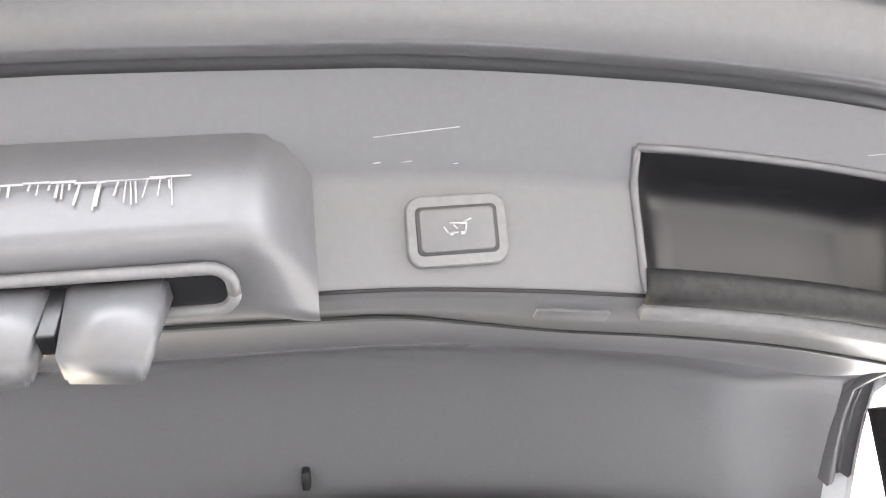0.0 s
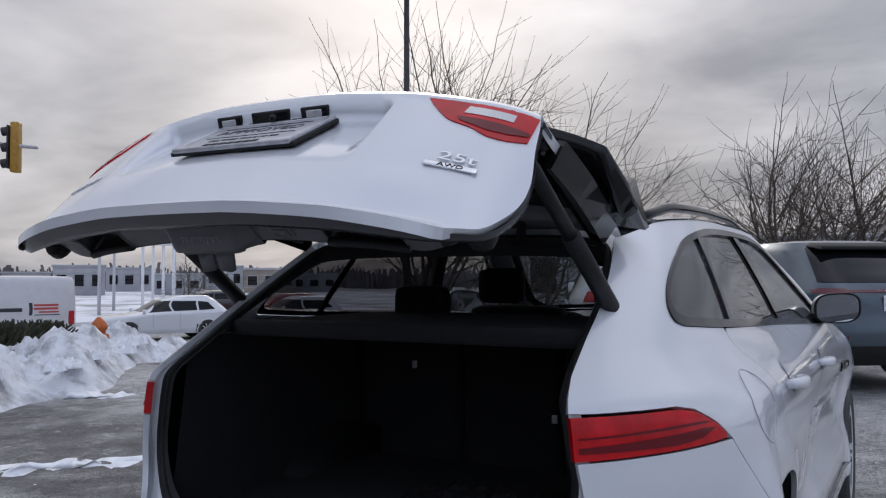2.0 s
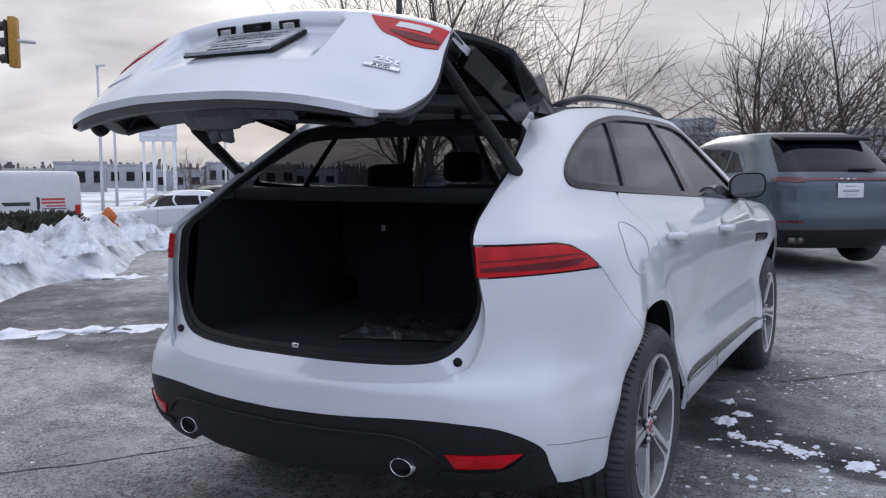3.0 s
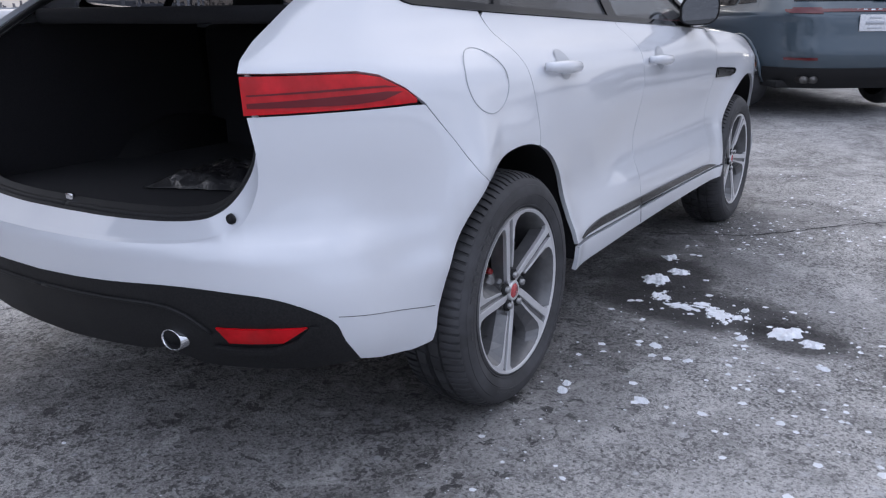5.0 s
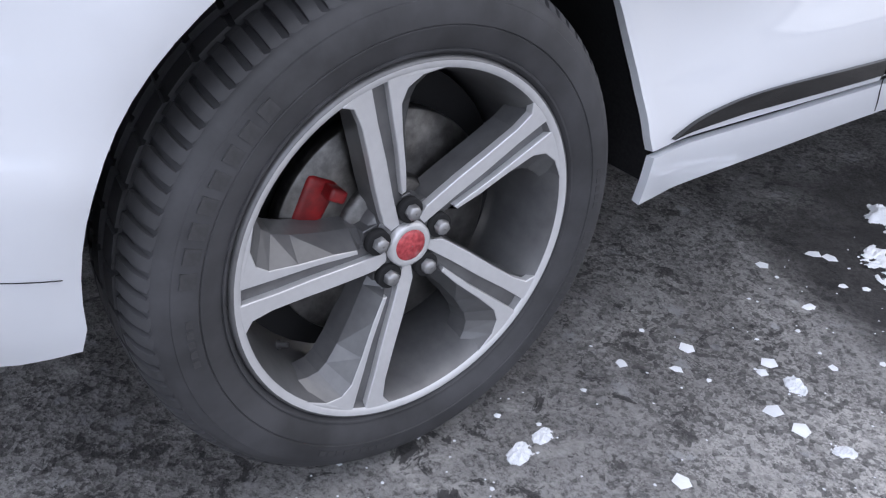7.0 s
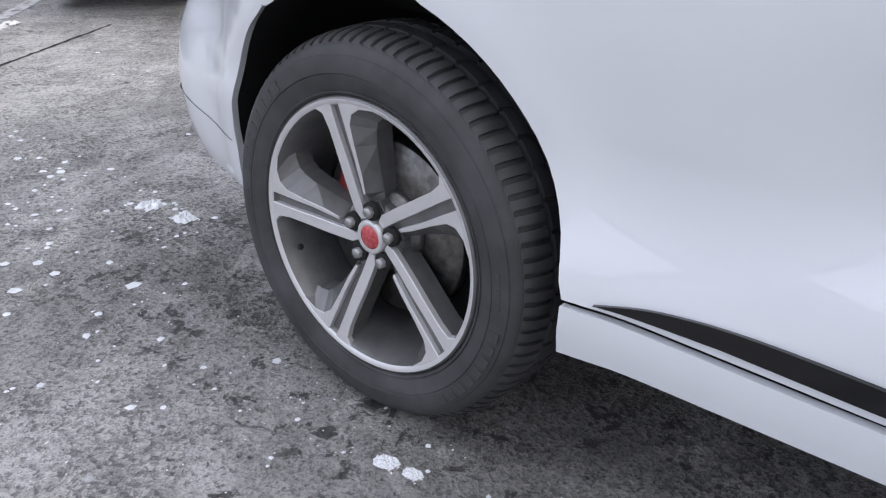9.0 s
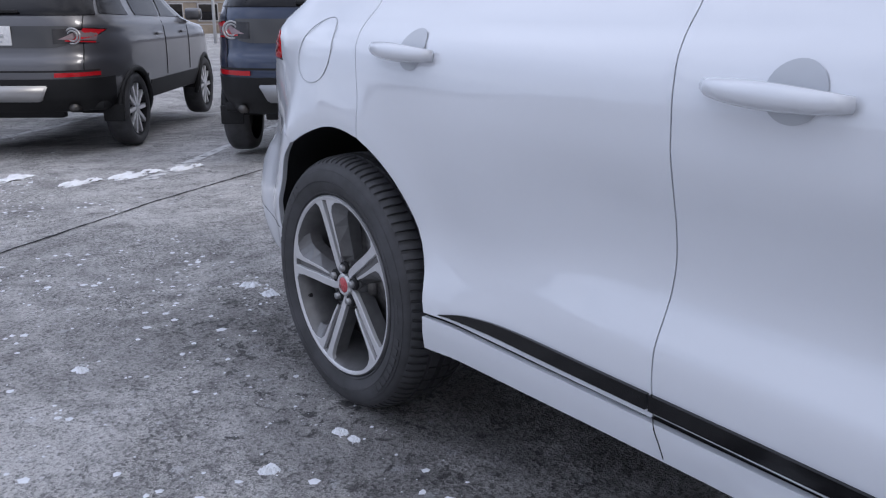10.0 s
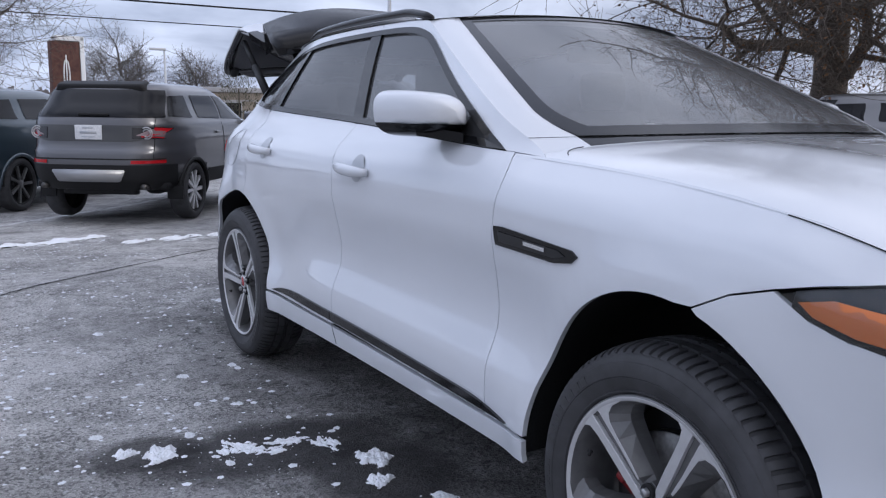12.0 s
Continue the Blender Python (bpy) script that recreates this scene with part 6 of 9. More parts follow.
def wheel(x, y, base, cal_deg, cal=1.0):
    s = 1 if x > 0 else -1
    w = part("wheel", WP["rim_barrel"], None, car, "dark grey alloy wheel with five machined double spokes", Matrix.Translation((x, y, 0.364)) @ Matrix.Diagonal((1, 1.028, 1.028, 1)) @ (Matrix.Identity(4) if s > 0 else Matrix.Rotation(math.pi, 4, "Z")))
    tyre = part("tyre", TYRE, None, w, "black all-season tyre with deep shoulder blocks")
    for start, count, step, me in ((50, 8, -5.4, WALL_MARKS[0]), (2, 5, -2.6, WALL_MARKS[1]), (230, 8, -5.4, WALL_MARKS[0]), (182, 5, -2.6, WALL_MARKS[1]), (300, 9, -2.6, WALL_MARKS[1])):
        for k in range(count):
            part("wall_mark", me, None, tyre, at=Matrix.Rotation(radians(90 - start - step * k), 4, "X"))
    for nm in ("rim_lip", "rim_edge", "brake_disc", "disc_hat", "backplate", "hub", "centre_cap", "cap_ring"):
        part(nm, WP[nm], None, w, {"centre_cap": "red centre cap", "rim_edge": "bright machined rim edge"}.get(nm, ""))
    for k in range(5):
        rot = Matrix.Rotation(radians(base + 72 * k - 90), 4, "X")
        for nm, me in SPOKES:
            part(nm, me, None, w, at=rot)
        q = Matrix.Rotation(radians(base - 15.5 + 72 * k - 90), 4, "X")
        part("lug_nut", WP["lug_nut"], None, w, at=q @ Matrix.Translation((0.004, 0, 0.052)))
        part("nut_recess_shade", WP["nut_recess_shade"], None, w, at=q @ Matrix.Translation((0.001, 0, 0.052)))
    part("valve", WP["valve"], None, w, at=Matrix.Rotation(radians(base + 99 - 90), 4, "X") @ Matrix.Translation((-0.02, 0, 0.218)) @ Matrix.Rotation(radians(40), 4, "Y"))
    q = Matrix.Rotation(radians(cal_deg - 90), 4, "X")
    part("brake_caliper", WP["brake_caliper"], None, w, "red painted brake caliper", q @ Matrix.Translation((-0.105, 0, 0.132)) @ Matrix.Rotation(radians(90), 4, "X") @ Matrix.Diagonal((1.0, cal, cal, 1)))
    part("caliper_bolt", WP["caliper_bolt"], None, w, "", q @ Matrix.Translation((-0.078, -0.032, 0.140)))
    part("caliper_bolt", WP["caliper_bolt"], None, w, "", q @ Matrix.Translation((-0.078, 0.030, 0.118)))


wheel(0.966, 0.0, 104.5, 152)
wheel(-0.966, 0.0, 80, 30)
wheel(0.968, 2.874, 62, 157, 1.6)
wheel(-0.968, 2.874, 40, 30)


# ---- plastic bag lying in the boot ----
def plastic_bag():
    m = shader("clear_black_plastic_film", (0.02, 0.02, 0.022), 0.12, 0, 1.0)
    vary(m, (0.015, 0.015, 0.017), (0.05, 0.05, 0.053), 30, 6, bump=0.7, dist=0.02, rough=(0.05, 0.2))
    v, f = [], []
    nx, ny = 48, 30
    for j in range(ny + 1):
        for i in range(nx + 1):
            x, y = i / nx - 0.5, j / ny - 0.5
            edge = min(1, 8 * (0.5 - abs(x)), 8 * (0.5 - abs(y)))
            q = Vector((x * 7, y * 5, 2))
            h = 0.004 + edge * (0.022 + 0.03 * abs(noise.noise(q)) + 0.014 * abs(noise.noise(q * 2.6)) + 0.008 * noise.noise(q * 6))
            jit = 0.012 * noise.noise(Vector((x * 11, y * 11, 6)))
            v.append((x * 0.50 + jit, y * 0.40 + 0.05 * x + jit, h))
    for j in range(ny):
        for i in range(nx):
            a = j * (nx + 1) + i
            f.append((a, a + 1, a + nx + 2, a + nx + 1))
    ob = new("plastic_bag", mesh_of("plastic_bag", v, f, m))
    ob.matrix_world = pose(0.16, -0.36, 0.717, 0, 0, 14)
    tagged(ob, "crumpled dark plastic bag lying on the boot floor", "bag")


plastic_bag()


# ---- the lot: asphalt that falls away towards the street, with snow and salt ----
def lot_z(x, y):
    s = -0.76 * x + 0.65 * y
    z = -0.026 - 1.0 * smooth01((s - 10) / 14)
    z += 0.026 * max(0.0, min(y, 14) - 3.2) * (1 - smooth01((s - 9) / 6))
    z -= 0.030 * max(0.0, -2.2 - max(y, -9))
    return z


def asphalt():
    m = shader("salted_asphalt", (0.12, 0.12, 0.125), 0.85)
    nt = m.node_tree
    L = nt.links.new
    b = nt.nodes["Principled BSDF"]
    tc = nt.nodes.new("ShaderNodeTexCoord")
    def noise_tex(scale, detail=5.0, rough=0.6, dist=0.0):
        n = node(m, "ShaderNodeTexNoise", Scale=scale, Detail=detail, Roughness=rough, Distortion=dist)
        L(tc.outputs["Object"], n.inputs["Vector"])
        return n.outputs[0]
    def ramp(src, lo, hi, a=0.0, c=1.0):
        r = nt.nodes.new("ShaderNodeMapRange")
        r.interpolation_type = "SMOOTHSTEP"
        for i, v in enumerate((lo, hi, a, c)):
            r.inputs[i + 1].default_value = v
        L(src, r.inputs[0])
        return r.outputs[0]
    def math_node(op, a, c):
        n = nt.nodes.new("ShaderNodeMath")
        n.operation = op
        for i, v in enumerate((a, c)):
            if isinstance(v, (int, float)):
                n.inputs[i].default_value = v
            else:
                L(v, n.inputs[i])
        return n.outputs[0]
    def blend(fac, a, c):
        n = nt.nodes.new("ShaderNodeMix")
        n.data_type = "RGBA"
        L(fac, n.inputs[0])
        for i, v in ((6, a), (7, c)):
            if isinstance(v, tuple):
                n.inputs[i].default_value = (*v, 1)
            else:
                L(v, n.inputs[i])
        return n.outputs[2]
    grain = noise_tex(210, 3, 0.7)
    base = blend(ramp(grain, 0.36, 0.64), (0.17, 0.166, 0.163), (0.66, 0.645, 0.63))
    # stones of the wearing course
    vor = node(m, "ShaderNodeTexVoronoi", Scale=95.0)
    L(tc.outputs["Object"], vor.inputs["Vector"])
    sepc = nt.nodes.new("ShaderNodeSeparateColor")
    L(vor.outputs["Color"], sepc.inputs[0])
    base = blend(math_node("MULTIPLY", ramp(sepc.outputs[0], 0.62, 0.90), 0.75), base, (0.56, 0.55, 0.535))
    base = blend(math_node("MULTIPLY", ramp(sepc.outputs[1], 0.55, 0.90), 0.75), base, (0.050, 0.050, 0.052))
    # worn lumps of a few centimetres
    mott = noise_tex(44, 8, 0.8, 0.2)
    base = blend(math_node("MULTIPLY", ramp(mott, 0.49, 0.37), 0.30), base, (0.080, 0.079, 0.080))
    # dried salt, in broad drifts and in specks
    broad = ramp(noise_tex(1.5, 8, 0.70, 0.8), 0.42, 0.62)
    fine = ramp(noise_tex(75, 8, 0.80), 0.42, 0.58)
    salt = math_node("MULTIPLY", math_node("ADD", math_node("MULTIPLY", broad, 0.85), 0.15), math_node("ADD", math_node("MULTIPLY", fine, 0.85), 0.10))
    base = blend(salt, base, (0.66, 0.65, 0.645))
    v2 = node(m, "ShaderNodeTexVoronoi", Scale=15.0)
    L(tc.outputs["Object"], v2.inputs["Vector"])
    speck = math_node("MULTIPLY", ramp(math_node("ADD", v2.outputs["Distance"], math_node("MULTIPLY", noise_tex(60, 4, 0.7), 0.35)), 0.36, 0.24), ramp(noise_tex(4.5, 4, 0.6), 0.42, 0.55))
    base = blend(math_node("MULTIPLY", speck, 0.8), base, (0.66, 0.67, 0.70))
    # larger scuffed flakes of dry salt and snow crumbs
    v3 = node(m, "ShaderNodeTexVoronoi", Scale=7.5)
    L(tc.outputs["Object"], v3.inputs["Vector"])
    ragged = math_node("ADD", v3.outputs["Distance"], math_node("MULTIPLY", noise_tex(38, 9, 0.85), 1.25))
    flake = math_node("MULTIPLY", ramp(ragged, 0.79, 0.70), ramp(noise_tex(2.3, 4, 0.6), 0.43, 0.52))
    base = blend(math_node("MULTIPLY", flake, 0.75), base, (0.70, 0.71, 0.73))
    # darker, with soft edges, under and beside the car; meltwater spots and drips below
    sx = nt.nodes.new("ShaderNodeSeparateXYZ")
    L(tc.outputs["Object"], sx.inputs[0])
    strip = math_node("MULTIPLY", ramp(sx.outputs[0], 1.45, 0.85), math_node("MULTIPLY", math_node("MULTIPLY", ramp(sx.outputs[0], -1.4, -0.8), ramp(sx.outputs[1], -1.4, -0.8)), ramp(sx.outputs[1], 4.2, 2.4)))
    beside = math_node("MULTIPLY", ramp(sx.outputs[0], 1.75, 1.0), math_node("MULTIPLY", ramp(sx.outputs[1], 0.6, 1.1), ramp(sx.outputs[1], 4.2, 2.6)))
    near_dark = math_node("MULTIPLY", math_node("MAXIMUM", math_node("MULTIPLY", strip, 0.82), beside), ramp(noise_tex(1.6, 6, 0.65, 0.5), 0.25, 0.60, 0.45, 1.0))
    base = blend(math_node("MULTIPLY", near_dark, 0.66), base, (0.026, 0.024, 0.023))
    # crusts of salt a hand wide, and bare asphalt between them
    crust = noise_tex(5.5, 9, 0.78, 0.7)
    base = blend(math_node("MULTIPLY", ramp(crust, 0.50, 0.38), 0.34), base, (0.075, 0.073, 0.072))
    base = blend(math_node("MULTIPLY", ramp(crust, 0.54, 0.66), 0.55), base, (0.60, 0.585, 0.57))
    # dark rings of meltwater round the larger snow patches
    edge_noise = math_node("MULTIPLY", noise_tex(9, 6, 0.7, 0.3), 0.9)
    for cx, cy, rx, ry in ((1.25, 1.22, 0.55, 0.30), (0.96, 1.62, 0.30, 0.36), (1.66, 1.05, 0.26, 0.20)):
        dx = math_node("MULTIPLY", math_node("SUBTRACT", sx.outputs[0], cx), 1 / rx)
        dy = math_node("MULTIPLY", math_node("SUBTRACT", sx.outputs[1], cy), 1 / ry)
        d2 = math_node("ADD", math_node("MULTIPLY", dx, dx), math_node("MULTIPLY", dy, dy))
        base = blend(ramp(math_node("ADD", d2, edge_noise), 1.55, 0.75, 0.0, 0.8), base, (0.018, 0.017, 0.018))
    # broad stains where the lot has dried unevenly
    stain = ramp(noise_tex(0.8, 8, 0.7, 1.2), 0.54, 0.40)
    base = blend(math_node("MULTIPLY", stain, 0.34), base, (0.070, 0.068, 0.070))
    spots = math_node("MULTIPLY", ramp(strip, 0.15, 0.60), ramp(noise_tex(17, 8, 0.72, 0.5), 0.56, 0.60))
    drops = math_node("MULTIPLY", ramp(noise_tex(15, 7, 0.65, 0.4), 0.62, 0.65), ramp(noise_tex(1.3, 3, 0.5), 0.52, 0.60))
    pools = ramp(noise_tex(0.42, 5, 0.6, 1.0), 0.56, 0.66)
    wet = math_node("MAXIMUM", math_node("MAXIMUM", spots, drops), math_node("MULTIPLY", pools, 0.22))
    base = blend(math_node("MULTIPLY", wet, 0.82), base, (0.016, 0.016, 0.018))
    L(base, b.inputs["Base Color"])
    r = math_node("SUBTRACT", 0.90, math_node("MULTIPLY", wet, 0.35))
    b.inputs["Specular IOR Level"].default_value = 0.28
    L(r, b.inputs["Roughness"])
    bp = node(m, "ShaderNodeBump", Strength=0.9, Distance=0.006)
    h = math_node("ADD", grain, math_node("MULTIPLY", vor.outputs["Distance"], 0.9))
    h = math_node("ADD", h, math_node("MULTIPLY", mott, 1.2))
    L(h, bp.inputs["Height"])
    L(bp.outputs[0], b.inputs["Normal"])
    return m


ASPHALT = asphalt()
SNOW = vary(shader("grey_white_snow", (0.75, 0.77, 0.80), 0.75), (0.40, 0.405, 0.42), (0.82, 0.84, 0.88), 3.5, 10, 0.34, 0.56, bump=1.0, dist=0.10)
CLEANSNOW = vary(shader("fresh_snow", (0.80, 0.82, 0.86), 0.7), (0.66, 0.68, 0.71), (0.88, 0.90, 0.94), 9, 8, 0.3, 0.6, bump=0.5, dist=0.012)
FIELD = vary(shader("thin_snow_field", (0.7, 0.72, 0.75), 0.8), (0.30, 0.30, 0.31), (0.78, 0.80, 0.84), 0.22, 8, 0.36, 0.54)


def axis_steps():
    near = list(np.arange(-12, 14.01, 0.5))
    return [-900, -300, -120, -70, -50, -40, -34] + list(np.arange(-30, -12, 1.5)) + near + list(np.arange(15, 30, 1.5)) + [34, 40, 50, 70, 120, 300, 900]


def build_ground():
    st = axis_steps()
    n = len(st)
    verts = [(x, y, lot_z(x, y)) for y in st for x in st]
    faces = [(j * n + i, j * n + i + 1, (j + 1) * n + i + 1, (j + 1) * n + i) for j in range(n - 1) for i in range(n - 1)]
    tagged(new("ground", mesh_of("ground", verts, faces, ASPHALT)), "grey salted asphalt lot with wet patches", "ground", kind="structure")


build_ground()


def snow_lump(name, r, flat, seed, mat, sub=3, rough=0.5):
    """A ragged patch of trodden snow: a height field that breaks off along an uneven edge."""
    n = 56
    v, keep = [], []
    off = Vector((seed * 3.7, seed * 1.3, seed * 2.1))
    for j in range(n + 1):
        for i in range(n + 1):
            x, y = 2.4 * (i / n - 0.5), 2.4 * (j / n - 0.5)
            q = Vector((x, y, 0)) + off
            d = math.hypot(x, y * 1.25)
            h = 1.0 - d + (0.3 + rough) * (0.80 * noise.noise(q * 1.4) + 0.40 * noise.noise(q * 3.1) + 0.16 * noise.noise(q * 8))
            top = min(max(h, 0.0), 0.45) / 0.45
            z = flat * r * (top ** 1.1) * (0.62 + 0.45 * noise.noise(q * 2.3) + 0.35 * noise.noise(q * 6) + 0.25 * noise.noise(q * 14))
            v.append((x * r, y * r, max(z, 0.0) + 0.0015))
            keep.append(h > 0.03)
    f = []
    for j in range(n):
        for i in range(n):
            a = j * (n + 1) + i
            q = (a, a + 1, a + n + 2, a + n + 1)
            if sum(keep[k] for k in q) >= 3:
                f.append(q)
    used = sorted({k for q in f for k in q})
    where = {k: i for i, k in enumerate(used)}
    v = [(x, y, z if keep[k] else 0.0005) for k, (x, y, z) in ((k, v[k]) for k in used)]
    return mesh_of(name, v, [tuple(where[k] for k in q) for q in f], mat)


def build_snow():
    rnd = random.Random(4)
    lumps = [("snow_patch", 0.15, 0.34), ("snow_patch", 0.075, 0.42), ("snow_patch", 0.042, 0.5)]
    kinds = [snow_lump("snow_patch", r, f, i + 1, CLEANSNOW) for i, (_, r, f) in enumerate(lumps)]
    flats = [snow_lump("snow_patch", 0.13, 0.10, 11 + i, CLEANSNOW, 4, 1.0) for i in range(4)]
    put = [(0.95, 1.50, 0, 0.55, 1.0), (1.01, 1.68, 1, 0.9, 1), (0.89, 1.90, 1, 0.8, 1), (1.62, 1.08, 0, 0.5, 1.2), (1.73, 1.02, 1, 0.8, 1), (1.21, 0.70, 2, 1.0, 1), (1.32, 0.215, 2, 1.1, 1), (1.06, 0.15, 2, 1.0, 1), (1.05, 0.21, 2, 0.8, 1),
           (1.54, -0.76, 2, 1.2, 1), (0.69, -1.25, 1, 0.8, 1), (0.67, -1.09, 1, 0.75, 1), (1.48, 0.95, 2, 1.1, 1), (1.36, 0.62, 2, 0.8, 1), (1.42, 1.28, 2, 0.9, 1), (1.80, 0.80, 2, 1.0, 1)]
    for x, y, k, s, st in put:
        s *= (0.9, 0.75, 0.6)[k]
        ob = new("snow_patch", kinds[k])
        ob.matrix_world = Matrix.Translation((x, y, lot_z(x, y))) @ Matrix.Rotation(rnd.random() * 6, 4, "Z") @ Matrix.Diagonal((s * st, s, s, 1))
        tagged(ob, "small lump of white snow lying on the asphalt", "snow", "snow lumps beside the car")
    # trodden strip of slush beside the car
    for i in range(9):
        t = i / 11
        ob = new("snow_patch", flats[i % 4])
        ob.matrix_world = Matrix.Translation((1.02 + 0.55 * t + rnd.uniform(-0.03, 0.03), 1.27 - 0.16 * t + rnd.uniform(-0.05, 0.05), lot_z(1.2, 1.2) + 0.001)) @ Matrix.Rotation(rnd.random() * 6, 4, "Z") @ Matrix.Diagonal((0.60 - 0.3 * rnd.random(), 0.26, 0.55, 1))
        tagged(ob, "flattened strip of trodden snow", "snow", "snow lumps beside the car")
    # fine crumbs all over the lot, as one
    vs, fs = [], []
    base_v = [(1, 0, 0), (0.3, 0.95, 0), (-0.8, 0.6, 0), (-0.8, -0.6, 0), (0.3, -0.95, 0), (0.1, 0.1, 0.55)]
    for i in range(15000):
        if i < 11500:
            x, y = rnd.uniform(0.6, 4.2), rnd.uniform(-5.0, 4.5)
        else:
            x, y = rnd.uniform(-7, 8), rnd.uniform(-8, 14)
        if noise.noise(Vector((x * 0.9, y * 0.9, 3))) + 0.45 * rnd.random() < 0.12 or (abs(x) < 0.9 and -0.95 < y < 3.7):
            continue
        r = 0.0022 + 0.011 * rnd.random() ** 6
        low = 1.0
        if i % 11 == 0:   # thin flakes among the crumbs
            r, low = rnd.uniform(0.007, 0.020), 0.25
        a = rnd.random() * 6
        k = len(vs)
        z = lot_z(x, y)
        for bx, by, bz in base_v:
            q = rnd.uniform(0.7, 1.25)
            vs.append((x + r * q * (bx * math.cos(a) - by * math.sin(a)), y + r * q * (bx * math.sin(a) + by * math.cos(a)), z + r * bz * low + 0.0005))
        fs += [(k + j, k + (j + 1) % 5, k + 5) for j in range(5)]
    tagged(new("snow_crumbs", mesh_of("snow_crumbs", vs, fs, CLEANSNOW)), "white crumbs of snow and salt scattered on asphalt", "snow", kind="stuff")
    # ploughed bank along the edge of the lot
    verts, faces = [], []
    nx, ny = 190, 200
    for j in range(ny + 1):
        for i in range(nx + 1):
            x, y = -15.5 + 11.0 * i / nx, -2.0 + 12.5 * j / ny
            # distance behind the foot of the bank
            foot = -5.9 - 0.62 * (y - 1.8) + 0.35 * math.sin(y * 1.7) + 0.25 * noise.noise(Vector((y * 0.9, 4, 0)))
            d = foot - x
            wdt = 3.2
            hgt = 0.85 - 0.055 * max(0, y - 1.5)
            prof = smooth01(d / 0.9) * (1 - smooth01((d - wdt * 0.55) / (wdt * 0.75)))
            lumpy = 0.75 + 0.55 * noise.noise(Vector((x * 0.9, y * 0.9, 1))) + 0.30 * noise.noise(Vector((x * 2.6, y * 2.6, 5))) + 0.30 * noise.noise(Vector((x * 5, y * 5, 9))) + 0.22 * abs(noise.noise(Vector((x * 9, y * 9, 3))))
            verts.append((x, y, lot_z(x, y) - 0.05 + max(0.0, prof * hgt * lumpy)))
    for j in range(ny):
        for i in range(nx):
            a = j * (nx + 1) + i
            q = (a, a + 1, a + nx + 2, a + nx + 1)
            if max(verts[k][2] - lot_z(verts[k][0], verts[k][1]) for k in q) > -0.03:
                faces.append(q)
    tagged(new("snow_bank", mesh_of("snow_bank", verts, faces, SNOW)), "long bank of ploughed snow with broken lumps", "snow bank")
    for i in range(26):
        y = rnd.uniform(0.5, 8)
        x = -6.2 - 0.62 * (y - 1.8) - rnd.uniform(-0.4, 1.6)
        ob = new("snow_chunk", kinds[0])
        s = rnd.uniform(0.9, 2.2)
        h = 0.05 if x > -5.9 - 0.62 * (y - 1.8) else 0.30
        ob.matrix_world = Matrix.Translation((x, y, lot_z(x, y) + h)) @ Matrix.Rotation(rnd.random() * 6, 4, "Z") @ Matrix.Diagonal((s, s * 0.8, s * 1.9, 1))
        tagged(ob, "broken chunk of ploughed snow on the bank", "snow", "chunks on the snow bank")
    # windrows left by the plough
    for pts, w in ((((-6.2, -0.1), (-5.3, 0.6), (-4.7, 1.1), (-4.2, 1.6), (-3.8, 2.05), (-2.6, 3.0)), 0.30), (((-8.0, 2.8), (-7.25, 3.6), (-6.8, 4.1), (-6.4, 4.6), (-5.2, 5.6)), 0.26), (((-3.4, 4.2), (-2.2, 5.4)), 0.2)):
        line = spline(pts, 0.08)
        v, f = [], []
        for i, (x, y) in enumerate(line):
            a, b2 = line[max(0, i - 1)], line[min(len(line) - 1, i + 1)]
            d = Vector((b2[0] - a[0], b2[1] - a[1])).normalized()
            for k in range(7):
                t = k / 6 * 2 - 1
                ww = w * max(0.05, 0.55 + 1.3 * noise.noise(Vector((x * 1.7, y * 1.7, k * 0.5))) + 0.6 * noise.noise(Vector((x * 7, y * 7, k))))
                px, py = x - d.y * t * ww, y + d.x * t * ww
                v.append((px, py, lot_z(px, py) - 0.004 + (1 - t * t) * max(0.0, 0.02 + 0.10 * noise.noise(Vector((px * 4, py * 4, 2))) + 0.06 * noise.noise(Vector((px * 11, py * 11, 2))))))
        for i in range(len(line) - 1):
            for k in range(6):
                a = i * 7 + k
                f.append((a, a + 1, a + 8, a + 7))
        tagged(new("snow_windrow", mesh_of("snow_windrow", v, f, CLEANSNOW)), "low ragged ridge of ploughed snow", "snow", "plough ridges")
    # snow lying behind the car by the parked row
    for x, y, s in ((0.20, -4.50, 1.9), (0.62, -4.42, 1.4), (1.3, -4.85, 2.3), (1.75, -4.75, 1.4), (0.95, -5.0, 1.5), (-0.25, -4.55, 1.3), (2.5, -5.2, 2.5)):
        ob = new("snow_patch", flats[int(abs(x) * 10) % 4])
        ob.matrix_world = Matrix.Translation((x, y, lot_z(x, y) + 0.001)) @ Matrix.Rotation(0.4, 4, "Z") @ Matrix.Diagonal((s * 1.1, s * 0.42, 2.0, 1))
        tagged(ob, "thin patch of old snow on the asphalt", "snow", "old snow patches")
    # snow-covered ground beyond the bank
    v, f = [], []
    n = 44
    for j in range(n + 1):
        for i in range(n + 1):
            x, y = -120 + 104 * i / n, 4 + 100 * j / n
            v.append((x, y, lot_z(x, y) + 0.012))
    for j in range(n):
        for i in range(n):
            a = j * (n + 1) + i
            f.append((a, a + 1, a + n + 2, a + n + 1))
    keep = [q for q in f if (-0.76 * v[q[0]][0] + 0.65 * v[q[0]][1]) > 37]
    tagged(new("snow_field", mesh_of("snow_field", v, keep, FIELD)), "thin snow lying over open ground", "snow", kind="structure")


build_snow()


